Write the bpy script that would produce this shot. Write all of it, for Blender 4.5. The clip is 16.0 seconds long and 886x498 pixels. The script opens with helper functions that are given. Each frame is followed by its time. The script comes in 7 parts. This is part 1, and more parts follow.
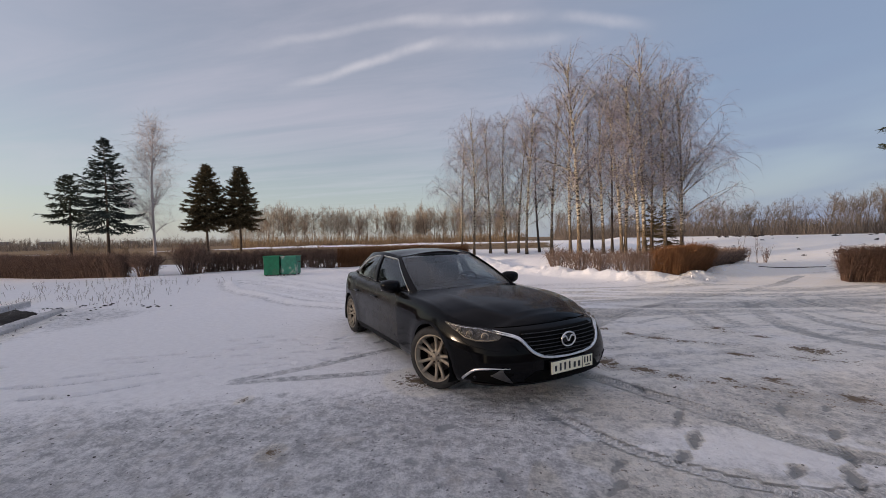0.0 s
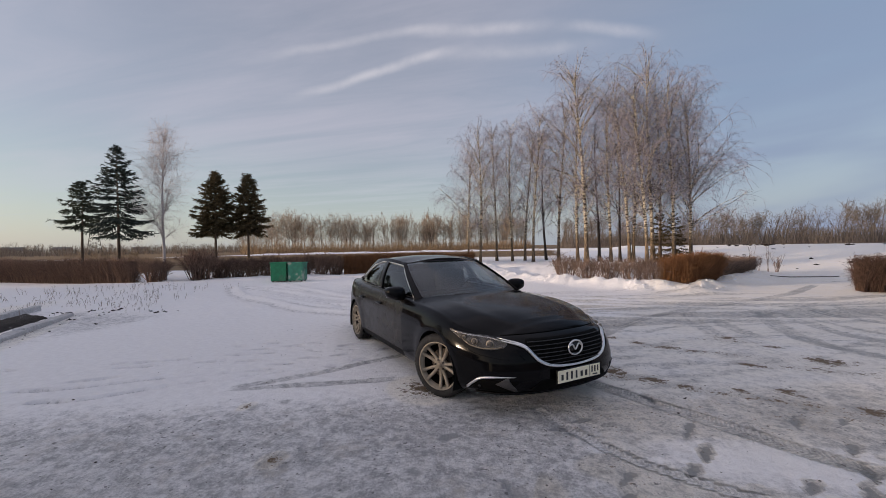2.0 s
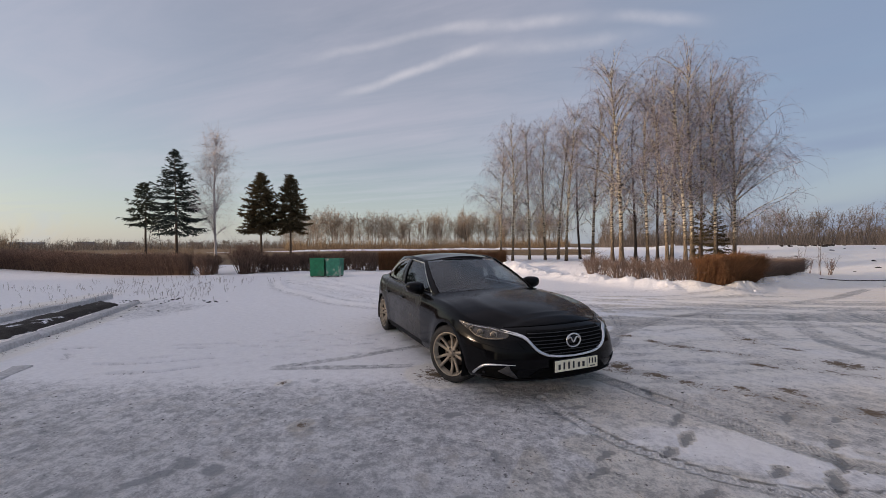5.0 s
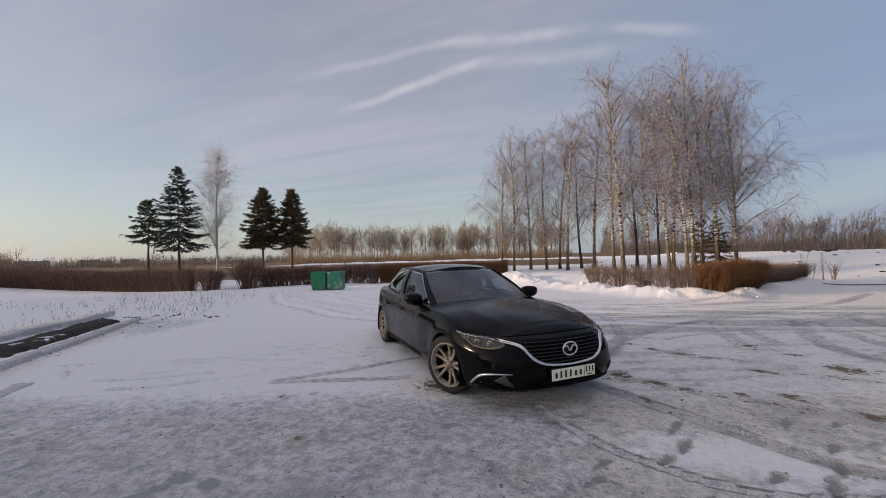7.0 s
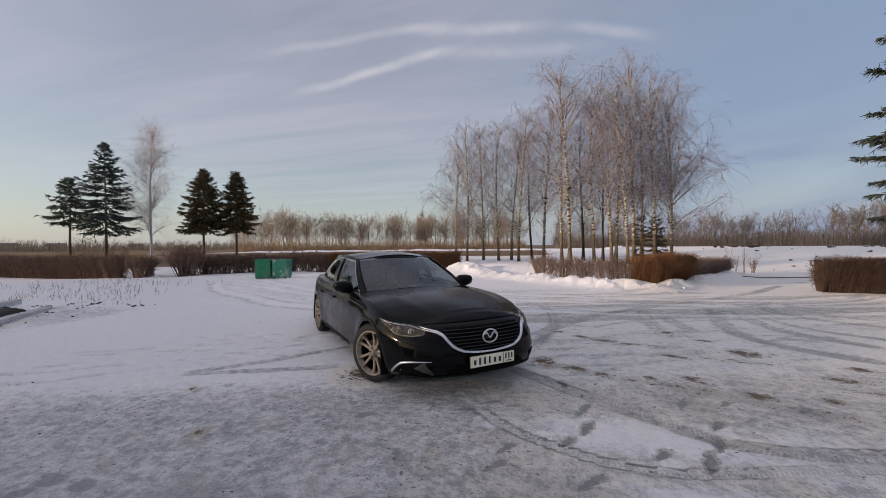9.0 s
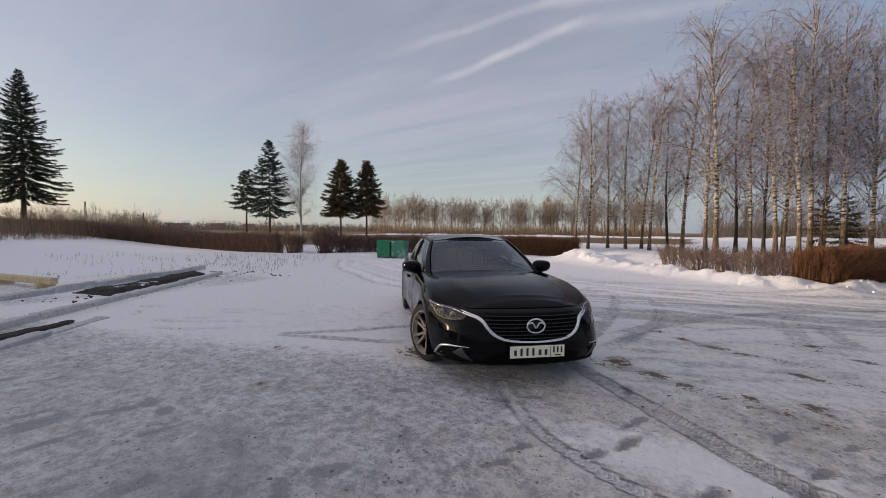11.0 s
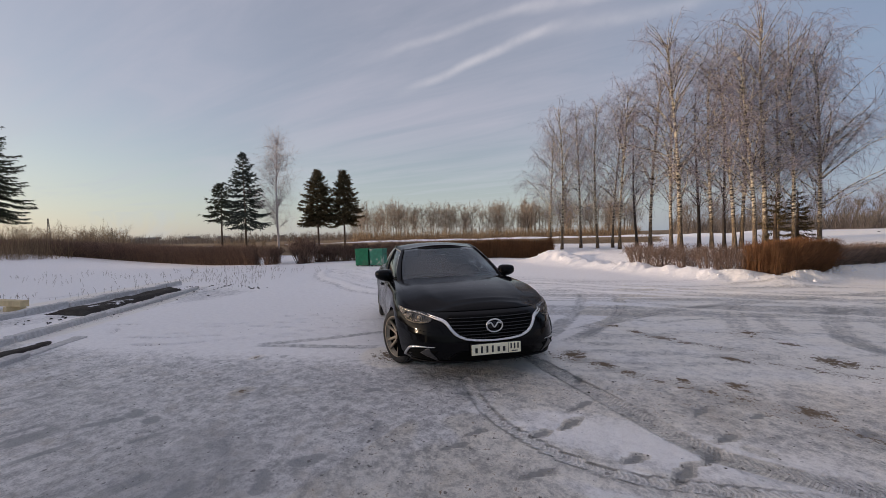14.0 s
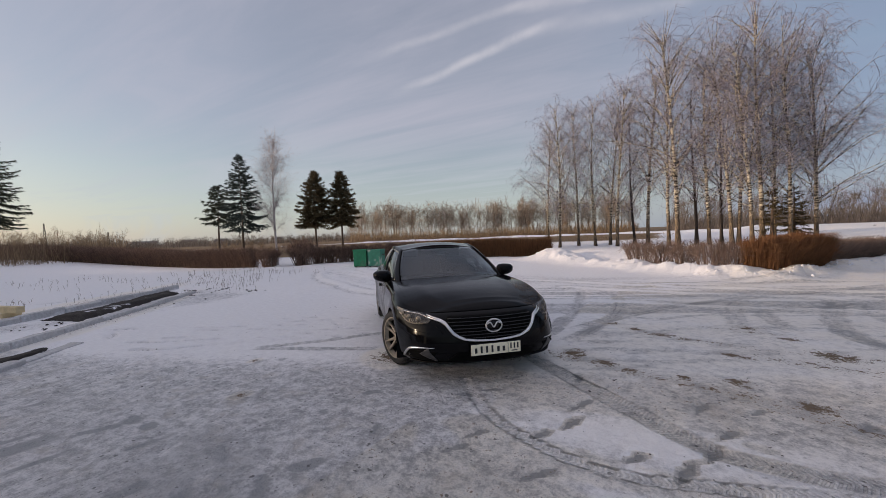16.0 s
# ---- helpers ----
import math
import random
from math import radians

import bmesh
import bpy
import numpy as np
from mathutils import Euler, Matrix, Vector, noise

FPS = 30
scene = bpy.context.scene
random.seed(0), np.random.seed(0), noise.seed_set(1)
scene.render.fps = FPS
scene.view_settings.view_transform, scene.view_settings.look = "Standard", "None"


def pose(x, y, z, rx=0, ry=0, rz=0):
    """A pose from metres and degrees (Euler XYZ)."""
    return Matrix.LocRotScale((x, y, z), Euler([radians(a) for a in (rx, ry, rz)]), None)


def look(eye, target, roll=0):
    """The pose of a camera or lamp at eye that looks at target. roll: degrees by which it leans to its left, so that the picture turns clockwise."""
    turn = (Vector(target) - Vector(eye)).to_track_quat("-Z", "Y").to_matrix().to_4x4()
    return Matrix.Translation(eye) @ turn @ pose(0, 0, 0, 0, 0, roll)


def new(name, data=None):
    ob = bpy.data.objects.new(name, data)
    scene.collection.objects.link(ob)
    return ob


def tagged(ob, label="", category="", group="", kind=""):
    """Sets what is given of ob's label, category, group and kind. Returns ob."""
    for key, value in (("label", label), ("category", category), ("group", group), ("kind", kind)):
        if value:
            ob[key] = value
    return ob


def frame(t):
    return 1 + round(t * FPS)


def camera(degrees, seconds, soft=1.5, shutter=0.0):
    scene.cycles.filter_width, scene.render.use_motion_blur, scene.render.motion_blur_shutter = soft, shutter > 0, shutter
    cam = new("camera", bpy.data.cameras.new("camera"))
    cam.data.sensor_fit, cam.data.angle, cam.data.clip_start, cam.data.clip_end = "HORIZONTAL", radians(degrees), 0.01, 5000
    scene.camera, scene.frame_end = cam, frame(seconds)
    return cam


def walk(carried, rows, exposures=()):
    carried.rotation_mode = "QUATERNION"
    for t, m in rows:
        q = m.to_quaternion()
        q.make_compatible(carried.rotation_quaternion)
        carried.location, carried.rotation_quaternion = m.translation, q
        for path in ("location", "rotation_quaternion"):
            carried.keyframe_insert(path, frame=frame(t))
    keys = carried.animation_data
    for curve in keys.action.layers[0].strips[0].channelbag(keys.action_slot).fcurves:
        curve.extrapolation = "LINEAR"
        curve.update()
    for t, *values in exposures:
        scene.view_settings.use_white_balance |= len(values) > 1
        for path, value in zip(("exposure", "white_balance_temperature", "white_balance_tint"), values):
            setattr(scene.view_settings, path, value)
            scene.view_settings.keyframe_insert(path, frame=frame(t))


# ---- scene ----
# ---- camera and its way: seconds, place, yaw to the left, pitch up, roll ----
cam = camera(97.1, 16.0, soft=0.85, shutter=0.0)
ROWS = [
    (0, 1.747, 0.463, 1.499, 17.84, -1.49, -1.21),
    (0.5, 1.745, 0.467, 1.495, 17.33, -1.20, -1.25),
    (1, 1.738, 0.474, 1.486, 18.12, -0.96, -0.27),
    (1.5, 1.746, 0.477, 1.488, 18.42, -0.54, -0.50),
    (2, 1.751, 0.493, 1.486, 18.77, -0.37, -0.93),
    (2.5, 1.809, 0.515, 1.479, 20.52, -0.06, -0.46),
    (3, 1.930, 0.535, 1.475, 26.69, -1.78, -3.22),
    (3.5, 1.979, 0.396, 1.490, 24.51, -0.23, -3.76),
    (3.7, 2.000, 0.309, 1.508, 24.19, -0.95, -2.82),
    (6, 2.191, 0.208, 1.496, 24.06, 0.44, 0.00),
    (6.5, 2.209, 0.209, 1.498, 24.44, 0.92, -0.39),
    (7, 2.202, 0.213, 1.489, 24.37, 1.06, -1.43),
    (7.5, 2.191, 0.219, 1.503, 23.92, -1.39, -2.23),
    (8, 2.230, 0.228, 1.494, 24.07, -0.07, -1.99),
    (8.5, 2.389, 0.290, 1.460, 21.38, -2.27, -0.65),
    (9, 2.502, 0.404, 1.450, 18.40, -0.47, -0.44),
    (9.5, 2.621, 0.677, 1.429, 20.28, -0.38, 1.98),
    (10, 2.768, 0.866, 1.423, 28.70, 0.14, -0.30),
    (10.2, 2.852, 0.971, 1.407, 34.68, -0.06, -0.88),
    (12.3, 3.451, 0.697, 1.473, 36.97, -4.32, 1.20),
    (12.5, 3.489, 0.716, 1.483, 36.61, -3.80, 0.68),
    (13, 3.505, 0.713, 1.481, 36.17, -2.19, -0.91),
    (13.5, 3.487, 0.723, 1.473, 34.04, -2.27, -0.59),
    (14, 3.475, 0.692, 1.476, 34.08, -2.01, -1.35),
    (14.5, 3.463, 0.712, 1.478, 33.11, -2.55, -1.64),
    (15, 3.469, 0.711, 1.476, 33.57, -2.22, -2.30),
    (15.5, 3.463, 0.725, 1.471, 32.92, -1.94, -2.39),
    (16, 3.462, 0.714, 1.479, 33.81, -2.07, -2.15),
]
walk(cam, [(t, pose(x, y, z, 90 + pitch, 0, yaw) @ pose(0, 0, 0, 0, 0, roll)) for t, x, y, z, yaw, pitch, roll in ROWS],
     exposures=[(0.0, 0.05, 6500, 13), (9.5, 0.05, 6500, 13), (12.5, 0.0, 6500, 13), (16.0, 0.0, 6500, 13)])

# ---- world: low winter sun behind the lot, thin cirrus ----
SUN_BEARING, SUN_ELEVATION = 122.0, 7.0  # degrees to the left of +y, degrees up


def bearing(az, el=0.0):
    """The unit way at az degrees to the left of +y and el degrees up."""
    a, e = radians(az), radians(el)
    return Vector((-math.sin(a) * math.cos(e), math.cos(a) * math.cos(e), math.sin(e)))


class Nodes:
    """Short hand for building a node tree."""

    def __init__(self, tree):
        self.tree = tree
        tree.nodes.clear()

    def add(self, kind, operation="", attribute=""):
        node = self.tree.nodes.new(kind)
        if operation:
            node.operation = operation
        if attribute:
            node.attribute_name = attribute
        return node

    def link(self, a, b):
        self.tree.links.new(a, b)

    def put(self, socket, value):
        if isinstance(value, bpy.types.NodeSocket):
            self.link(value, socket)
        else:
            socket.default_value = value

    def math(self, op, a, b=0.0, c=0.0, clamp=False):
        node = self.add("ShaderNodeMath", op)
        node.use_clamp = clamp
        for socket, value in zip(node.inputs, (a, b, c)):
            self.put(socket, value)
        return node.outputs[0]

    def vmath(self, op, a, b=(0, 0, 0)):
        node = self.add("ShaderNodeVectorMath", operation=op)
        self.put(node.inputs[0], a)
        self.put(node.inputs[1], b)
        return node.outputs["Value"] if op in ("DOT_PRODUCT", "LENGTH") else node.outputs[0]

    def noise(self, vector, scale, detail=4.0, rough=0.5, distort=0.0):
        node = self.add("ShaderNodeTexNoise")
        if vector is not None:
            self.link(vector, node.inputs["Vector"])
        node.inputs["Scale"].default_value, node.inputs["Detail"].default_value = scale, detail
        node.inputs["Roughness"].default_value, node.inputs["Distortion"].default_value = rough, distort
        return node.outputs["Fac"]

    def ramp(self, fac, low, high, a=0.0, b=1.0):
        node = self.add("ShaderNodeMapRange")
        node.interpolation_type = "SMOOTHSTEP"
        self.put(node.inputs[0], fac)
        for n, value in enumerate((low, high, a, b)):
            self.put(node.inputs[n + 1], value)
        return node.outputs[0]

    def mix(self, fac, a, b):
        node = self.add("ShaderNodeMix")
        node.data_type = "RGBA"
        self.put(node.inputs[0], fac)
        self.put(node.inputs[6], a)
        self.put(node.inputs[7], b)
        return node.outputs[2]


def make_sky():
    world = bpy.data.worlds.new("winter_sky")
    scene.world = world
    world.use_nodes = True
    n = Nodes(world.node_tree)
    sky = n.add("ShaderNodeTexSky")
    sky.sky_type, sky.sun_disc = "NISHITA", False
    sky.sun_elevation, sky.sun_rotation = radians(SUN_ELEVATION), radians(-SUN_BEARING)
    sky.air_density, sky.dust_density, sky.ozone_density, sky.altitude = 1.0, 1.2, 1.6, 100.0
    way = n.add("ShaderNodeTexCoord").outputs["Generated"]
    parts = n.add("ShaderNodeSeparateXYZ")
    n.link(way, parts.inputs[0])
    up = parts.outputs[2]
    # the layer of cloud: the way, laid out on a sheet overhead
    flat = n.vmath("DIVIDE", way, n.math("MAXIMUM", up, 0.06))
    turned = n.add("ShaderNodeMapping")
    n.link(flat, turned.inputs[0])
    turned.inputs["Rotation"].default_value = (0, 0, radians(CLOUD_TURN))
    turned.inputs["Scale"].default_value = (0.35, 1.6, 1.0)
    wisps = n.noise(turned.outputs[0], 1.1, 7.0, 0.62, 0.6)
    broad = n.noise(turned.outputs[0], 0.45, 3.0, 0.5)
    veil = n.math("ADD", n.math("MULTIPLY", wisps, 0.6), n.math("MULTIPLY", broad, 0.5))
    veil = n.ramp(veil, 0.36, 0.78, 0.42, 0.76)
    aside = n.ramp(n.vmath("DOT_PRODUCT", way, tuple(bearing(-75))), -0.1, 0.75, 1.0, 0.25)  # clearer to the east
    veil = n.math("MULTIPLY", veil, aside)
    veil = n.math("MAXIMUM", veil, n.ramp(up, 0.60, 0.85, 0.0, 0.95))  # veil thickened overhead, out of view, to brighten the ground
    low = n.ramp(up, 0.0, 0.45, 1.0, 0.0)
    veil = n.math("MAXIMUM", veil, n.math("MULTIPLY", low, 0.62))
    toward = n.ramp(n.vmath("DOT_PRODUCT", way, tuple(bearing(SUN_BEARING, SUN_ELEVATION))), 0.84, 1.0)
    pale = n.mix(n.math("MULTIPLY", n.ramp(up, 0.04, 0.30, 1.0, 0.0), 1.0), CLOUD, CLOUD_LOW)
    colour = n.mix(veil, sky.outputs[0], n.mix(toward, pale, CLOUD_NEAR_SUN))  # unseen glow in the cloud round the sun, added to light the ground
    east = n.ramp(n.vmath("DOT_PRODUCT", way, tuple(bearing(-60))), 0.1, 0.8)  # dull haze away from the sun
    sheets = n.add("ShaderNodeMapping")
    n.link(way, sheets.inputs[0])
    sheets.inputs["Scale"].default_value = (1.0, 1.0, 5.0)
    thin = n.ramp(n.noise(sheets.outputs[0], 1.8, 3.0, 0.5, 0.4), 0.40, 0.68, 1.0, 0.55)
    colour = n.mix(n.math("MULTIPLY", n.math("MULTIPLY", east, n.ramp(up, 0.0, 0.6, 1.0, 0.55)), n.math("MULTIPLY", thin, 0.9)), colour, HAZE)
    # long streaks of cirrus
    for (a, b), width, strength, ends in STREAKS:
        a, b = bearing(*a), bearing(*b)
        side = a.cross(b).normalized()
        middle = (a + b).normalized()
        along = side.cross(middle)
        wave = n.math("MULTIPLY", n.math("SUBTRACT", n.noise(way, 5.0, 4.0, 0.6), 0.5), 0.022)
        off = n.math("ABSOLUTE", n.math("ADD", n.vmath("DOT_PRODUCT", way, tuple(side)), wave))
        body = n.ramp(off, 0.0, width, 1.0, 0.0)
        reach = n.ramp(n.math("ABSOLUTE", n.vmath("DOT_PRODUCT", way, tuple(along))), ends * 0.35, ends, 1.0, 0.0)
        ahead = n.math("GREATER_THAN", n.vmath("DOT_PRODUCT", way, tuple(middle)), 0.0)
        tuft = n.ramp(n.noise(way, 11.0, 5.0, 0.6), 0.3, 0.7, 0.45, 1.0)
        amount = n.math("MULTIPLY", n.math("MULTIPLY", body, reach), n.math("MULTIPLY", ahead, tuft))
        colour = n.mix(n.math("MULTIPLY", amount, strength, clamp=True), colour, CLOUD_LIT)
    back = n.add("ShaderNodeBackground")
    n.link(colour, back.inputs[0])
    back.inputs[1].default_value = SKY_STRENGTH
    n.link(back.outputs[0], n.add("ShaderNodeOutputWorld").inputs[0])


SKY_STRENGTH, CLOUD_TURN = 0.17, 70.0
CLOUD, CLOUD_LIT = (3.1, 3.05, 3.5, 1), (4.4, 4.25, 4.4, 1)
CLOUD_LOW = (3.02, 3.36, 3.58, 1)
CLOUD_NEAR_SUN = (11.0, 9.2, 7.6, 1)
HAZE = (1.42, 1.80, 2.62, 1)
STREAKS = [
    (((38.5, 20.0), (16.0, 26.9)), 0.015, 0.46, 0.25),
    (((20.0, 26.0), (-2.0, 25.2)), 0.022, 0.26, 0.25),
    (((42.0, 24.2), (18.0, 29.4)), 0.014, 0.26, 0.27),
    (((22.0, 28.6), (4.0, 28.4)), 0.018, 0.34, 0.20),
    (((1.0, 27.9), (-10.0, 24.8)), 0.018, 0.38, 0.12),
]
make_sky()
sun = new("sun", bpy.data.lights.new("sun", "SUN"))
sun.data.energy, sun.data.angle, sun.data.color = 3.6, radians(4.0), (1.0, 0.77, 0.55)
sun.matrix_world = look(bearing(SUN_BEARING, SUN_ELEVATION) * 200, (0, 0, 0))

# ---- materials ----
def material(name, colour=(0.5, 0.5, 0.5), rough=0.6, metal=0.0, coat=0.0, vary=0.0, scale=8.0, bump=0.0, bump_scale=60.0,
             second=None, second_scale=2.0, second_range=(0.5, 0.7), per_piece=0.0, rough_vary=0.0, gloss=0.5):
    """A principled surface with grain at one scale and stains of a second colour at another."""
    mat = bpy.data.materials.new(name)
    mat.use_nodes = True
    n = Nodes(mat.node_tree)
    out, bsdf = n.add("ShaderNodeOutputMaterial"), n.add("ShaderNodeBsdfPrincipled")
    n.link(bsdf.outputs[0], out.inputs[0])
    place = n.add("ShaderNodeTexCoord").outputs["Object"]
    base = (*colour, 1)
    if second:
        base = n.mix(n.ramp(n.noise(place, second_scale, 6.0, 0.6), *second_range), base, (*second, 1))
    if vary:
        grain = n.ramp(n.noise(place, scale, 5.0, 0.6), 0.25, 0.75, 1 - vary, 1 + vary)
        bright = n.add("ShaderNodeVectorMath", operation="SCALE")
        n.put(bright.inputs[0], base[:3] if isinstance(base, tuple) else base)
        n.link(grain, bright.inputs["Scale"])
        base = bright.outputs[0]
    if per_piece:
        piece = n.add("ShaderNodeObjectInfo").outputs["Random"]
        bright = n.add("ShaderNodeVectorMath", operation="SCALE")
        n.put(bright.inputs[0], base[:3] if isinstance(base, tuple) else base)
        n.link(n.ramp(piece, 0, 1, 1 - per_piece, 1 + per_piece), bright.inputs["Scale"])
        base = bright.outputs[0]
    n.put(bsdf.inputs["Base Color"], base)
    bsdf.inputs["Metallic"].default_value, bsdf.inputs["Coat Weight"].default_value = metal, coat
    bsdf.inputs["Coat Roughness"].default_value, bsdf.inputs["Specular IOR Level"].default_value = 0.05, gloss
    if rough_vary:
        n.link(n.ramp(n.noise(place, scale * 0.5, 4.0), 0.3, 0.7, rough - rough_vary, rough + rough_vary), bsdf.inputs["Roughness"])
    else:
        bsdf.inputs["Roughness"].default_value = rough
    if bump:
        node = n.add("ShaderNodeBump")
        node.inputs["Strength"].default_value, node.inputs["Distance"].default_value = bump, 0.02
        n.link(n.noise(place, bump_scale, 5.0, 0.6), node.inputs["Height"])
        n.link(node.outputs[0], bsdf.inputs["Normal"])
    return mat


def island_material(name, dark, light, rough=0.85, second=None, share=0.0, mottle=0.0):
    """For twigs and needles: each piece takes its own tone."""
    mat = bpy.data.materials.new(name)
    mat.use_nodes = True
    n = Nodes(mat.node_tree)
    out, bsdf = n.add("ShaderNodeOutputMaterial"), n.add("ShaderNodeBsdfPrincipled")
    n.link(bsdf.outputs[0], out.inputs[0])
    piece = n.add("ShaderNodeNewGeometry").outputs["Random Per Island"]
    base = n.mix(piece, (*dark, 1), (*light, 1))
    if second:
        other = n.math("FRACT", n.math("MULTIPLY", piece, 37.7))
        base = n.mix(n.math("LESS_THAN", other, share), base, (*second, 1))
    if mottle:
        place = n.add("ShaderNodeTexCoord").outputs["Object"]
        base = n.mix(n.ramp(n.noise(place, 1.3, 3.0), 0.35, 0.7, 0.0, mottle), base, (*dark, 1))
    n.link(base, bsdf.inputs["Base Color"])
    bsdf.inputs["Roughness"].default_value = rough
    bsdf.inputs["Specular IOR Level"].default_value = 0.25
    return mat


def ground_material():
    """Snow, trodden ice, dirt, a warm tint and dead grass by the sheet's own stains, with tyre treads pressed in."""
    mat = bpy.data.materials.new("snow_ground")
    mat.use_nodes = True
    n = Nodes(mat.node_tree)
    out, bsdf = n.add("ShaderNodeOutputMaterial"), n.add("ShaderNodeBsdfPrincipled")
    n.link(bsdf.outputs[0], out.inputs[0])
    place = n.add("ShaderNodeTexCoord").outputs["Object"]
    cover = n.add("ShaderNodeSeparateColor")
    n.link(n.add("ShaderNodeAttribute", attribute="cover").outputs["Color"], cover.inputs[0])
    ice, dirt_warmth, grass = cover.outputs
    fine, mid, large = n.noise(place, 46.0, 6.0, 0.75), n.noise(place, 11.0, 6.0, 0.7), n.noise(place, 0.9, 5.0, 0.6)
    grit = n.noise(place, 130.0, 3.0, 0.6)
    snow = n.mix(n.ramp(mid, 0.3, 0.7), (0.88, 0.862, 0.868, 1), (0.965, 0.948, 0.950, 1))
    # ice: grey where the snow is worn thin, white crumbs left in hollows, here and there tinged by sand
    worn = n.math("ADD", n.math("MULTIPLY", mid, 0.55), n.math("MULTIPLY", fine, 0.40))
    worn = n.math("ADD", worn, n.math("MULTIPLY", n.math("SUBTRACT", n.noise(place, 3.0, 5.0, 0.65), 0.5), 0.3))
    glaze = n.mix(n.ramp(worn, 0.36, 0.58), (0.35, 0.347, 0.358, 1), (0.775, 0.757, 0.757, 1))
    glaze = n.mix(n.ramp(n.noise(place, 2.6, 6.0, 0.7), 0.5, 0.72, 0.0, 0.6), glaze, (0.54, 0.49, 0.44, 1))
    glaze = n.mix(n.ramp(n.math("ADD", n.math("MULTIPLY", fine, 0.6), n.math("MULTIPLY", mid, 0.5)), 0.66, 0.74), glaze, (0.22, 0.22, 0.235, 1))
    glaze = n.mix(n.ramp(ice, 0.82, 0.97, 0.0, 0.75), glaze, (0.27, 0.275, 0.29, 1))
    amount = n.ramp(n.math("ADD", ice, n.math("MULTIPLY", n.math("SUBTRACT", worn, 0.48), -1.2)), 0.12, 0.75)
    base = n.mix(amount, snow, glaze)
    specks = n.ramp(n.math("ADD", n.noise(place, 19.0, 3.0, 0.5), n.math("MULTIPLY", large, 0.18)), 0.74, 0.80, 0.0, 0.8)
    base = n.mix(n.math("MULTIPLY", specks, n.ramp(ice, 0.2, 0.5)), base, (0.10, 0.095, 0.095, 1))
    soil = n.mix(fine, (0.05, 0.034, 0.023, 1), (0.31, 0.225, 0.15, 1))
    spread = n.math("ADD", n.math("MULTIPLY", n.math("SUBTRACT", mid, 0.5), 3.2), n.math("MULTIPLY", n.math("SUBTRACT", fine, 0.5), 2.6))
    spread = n.ramp(n.math("ADD", dirt_warmth, spread), 0.45, 0.85)
    base = n.mix(n.math("MULTIPLY", spread, n.ramp(dirt_warmth, 0.03, 0.25)), base, soil)
    # warm tint: sand on the drive, sunlit warmth painted onto the field
    tint = n.add("ShaderNodeVectorMath", "MULTIPLY")
    n.put(tint.inputs[0], base)
    tint.inputs[1].default_value = (1.0, 0.97, 0.90)
    base = n.mix(n.math("MULTIPLY", n.ramp(dirt_warmth, 0.0, 0.08), n.ramp(n.noise(place, 1.5, 5.0, 0.6), 0.3, 0.6, 0.5, 1.0)), base, tint.outputs[0])
    streaked = n.add("ShaderNodeMapping")
    n.link(place, streaked.inputs[0])
    streaked.inputs["Scale"].default_value = (0.25, 1.0, 1.0)
    straw = n.mix(n.noise(streaked.outputs[0], 1.6, 7.0, 0.7), (0.10, 0.062, 0.030, 1), (0.30, 0.20, 0.105, 1))
    tufts = n.ramp(n.math("ADD", grass, n.math("MULTIPLY", n.math("SUBTRACT", n.noise(streaked.outputs[0], 0.7, 6.0, 0.65), 0.5), 1.2)), 0.35, 0.6)
    base = n.mix(n.math("MULTIPLY", tufts, n.ramp(grass, 0.02, 0.15)), base, straw)
    shade = n.add("ShaderNodeVectorMath", "SCALE")
    n.link(base, shade.inputs[0])
    tread = n.add("ShaderNodeSeparateXYZ")
    n.link(n.add("ShaderNodeAttribute", attribute="tread").outputs["Vector"], tread.inputs[0])
    along, across, pressed = tread.outputs
    chevron = n.math("ADD", along, n.math("MULTIPLY", n.math("ABSOLUTE", across), 0.5))
    blocks = n.ramp(n.math("SINE", n.math("MULTIPLY", chevron, 6.283 / 0.034)), -0.3, 0.4)
    gap = n.ramp(n.math("ABSOLUTE", n.math("SINE", n.math("MULTIPLY", across, 6.283 / 0.085))), 0.1, 0.35)
    blocks = n.math("MULTIPLY", n.math("MULTIPLY", blocks, gap), pressed)
    n.link(n.ramp(blocks, 0.0, 1.0, 1.0, 0.84), shade.inputs["Scale"])
    n.link(shade.outputs[0], bsdf.inputs["Base Color"])
    n.link(n.math("SUBTRACT", 0.85, n.math("MULTIPLY", amount, n.ramp(worn, 0.42, 0.62, 0.42, 0.12))), bsdf.inputs["Roughness"])
    bsdf.inputs["Specular IOR Level"].default_value = 0.35
    height = n.math("ADD", n.math("MULTIPLY", fine, 0.45), n.math("MULTIPLY", mid, 1.1))
    height = n.math("ADD", height, n.math("MULTIPLY", grit, 0.12))
    crust = n.ramp(n.noise(place, 5.5, 6.0, 0.66, 0.5), 0.42, 0.60)
    height = n.math("ADD", height, n.math("MULTIPLY", n.math("MULTIPLY", crust, n.ramp(ice, 0.25, 0.6)), 0.35))
    height = n.math("ADD", height, n.math("MULTIPLY", blocks, -0.40))
    node = n.add("ShaderNodeBump")
    node.inputs["Strength"].default_value, node.inputs["Distance"].default_value = 1.0, 0.026
    n.link(height, node.inputs["Height"])
    n.link(node.outputs[0], bsdf.inputs["Normal"])
    return mat


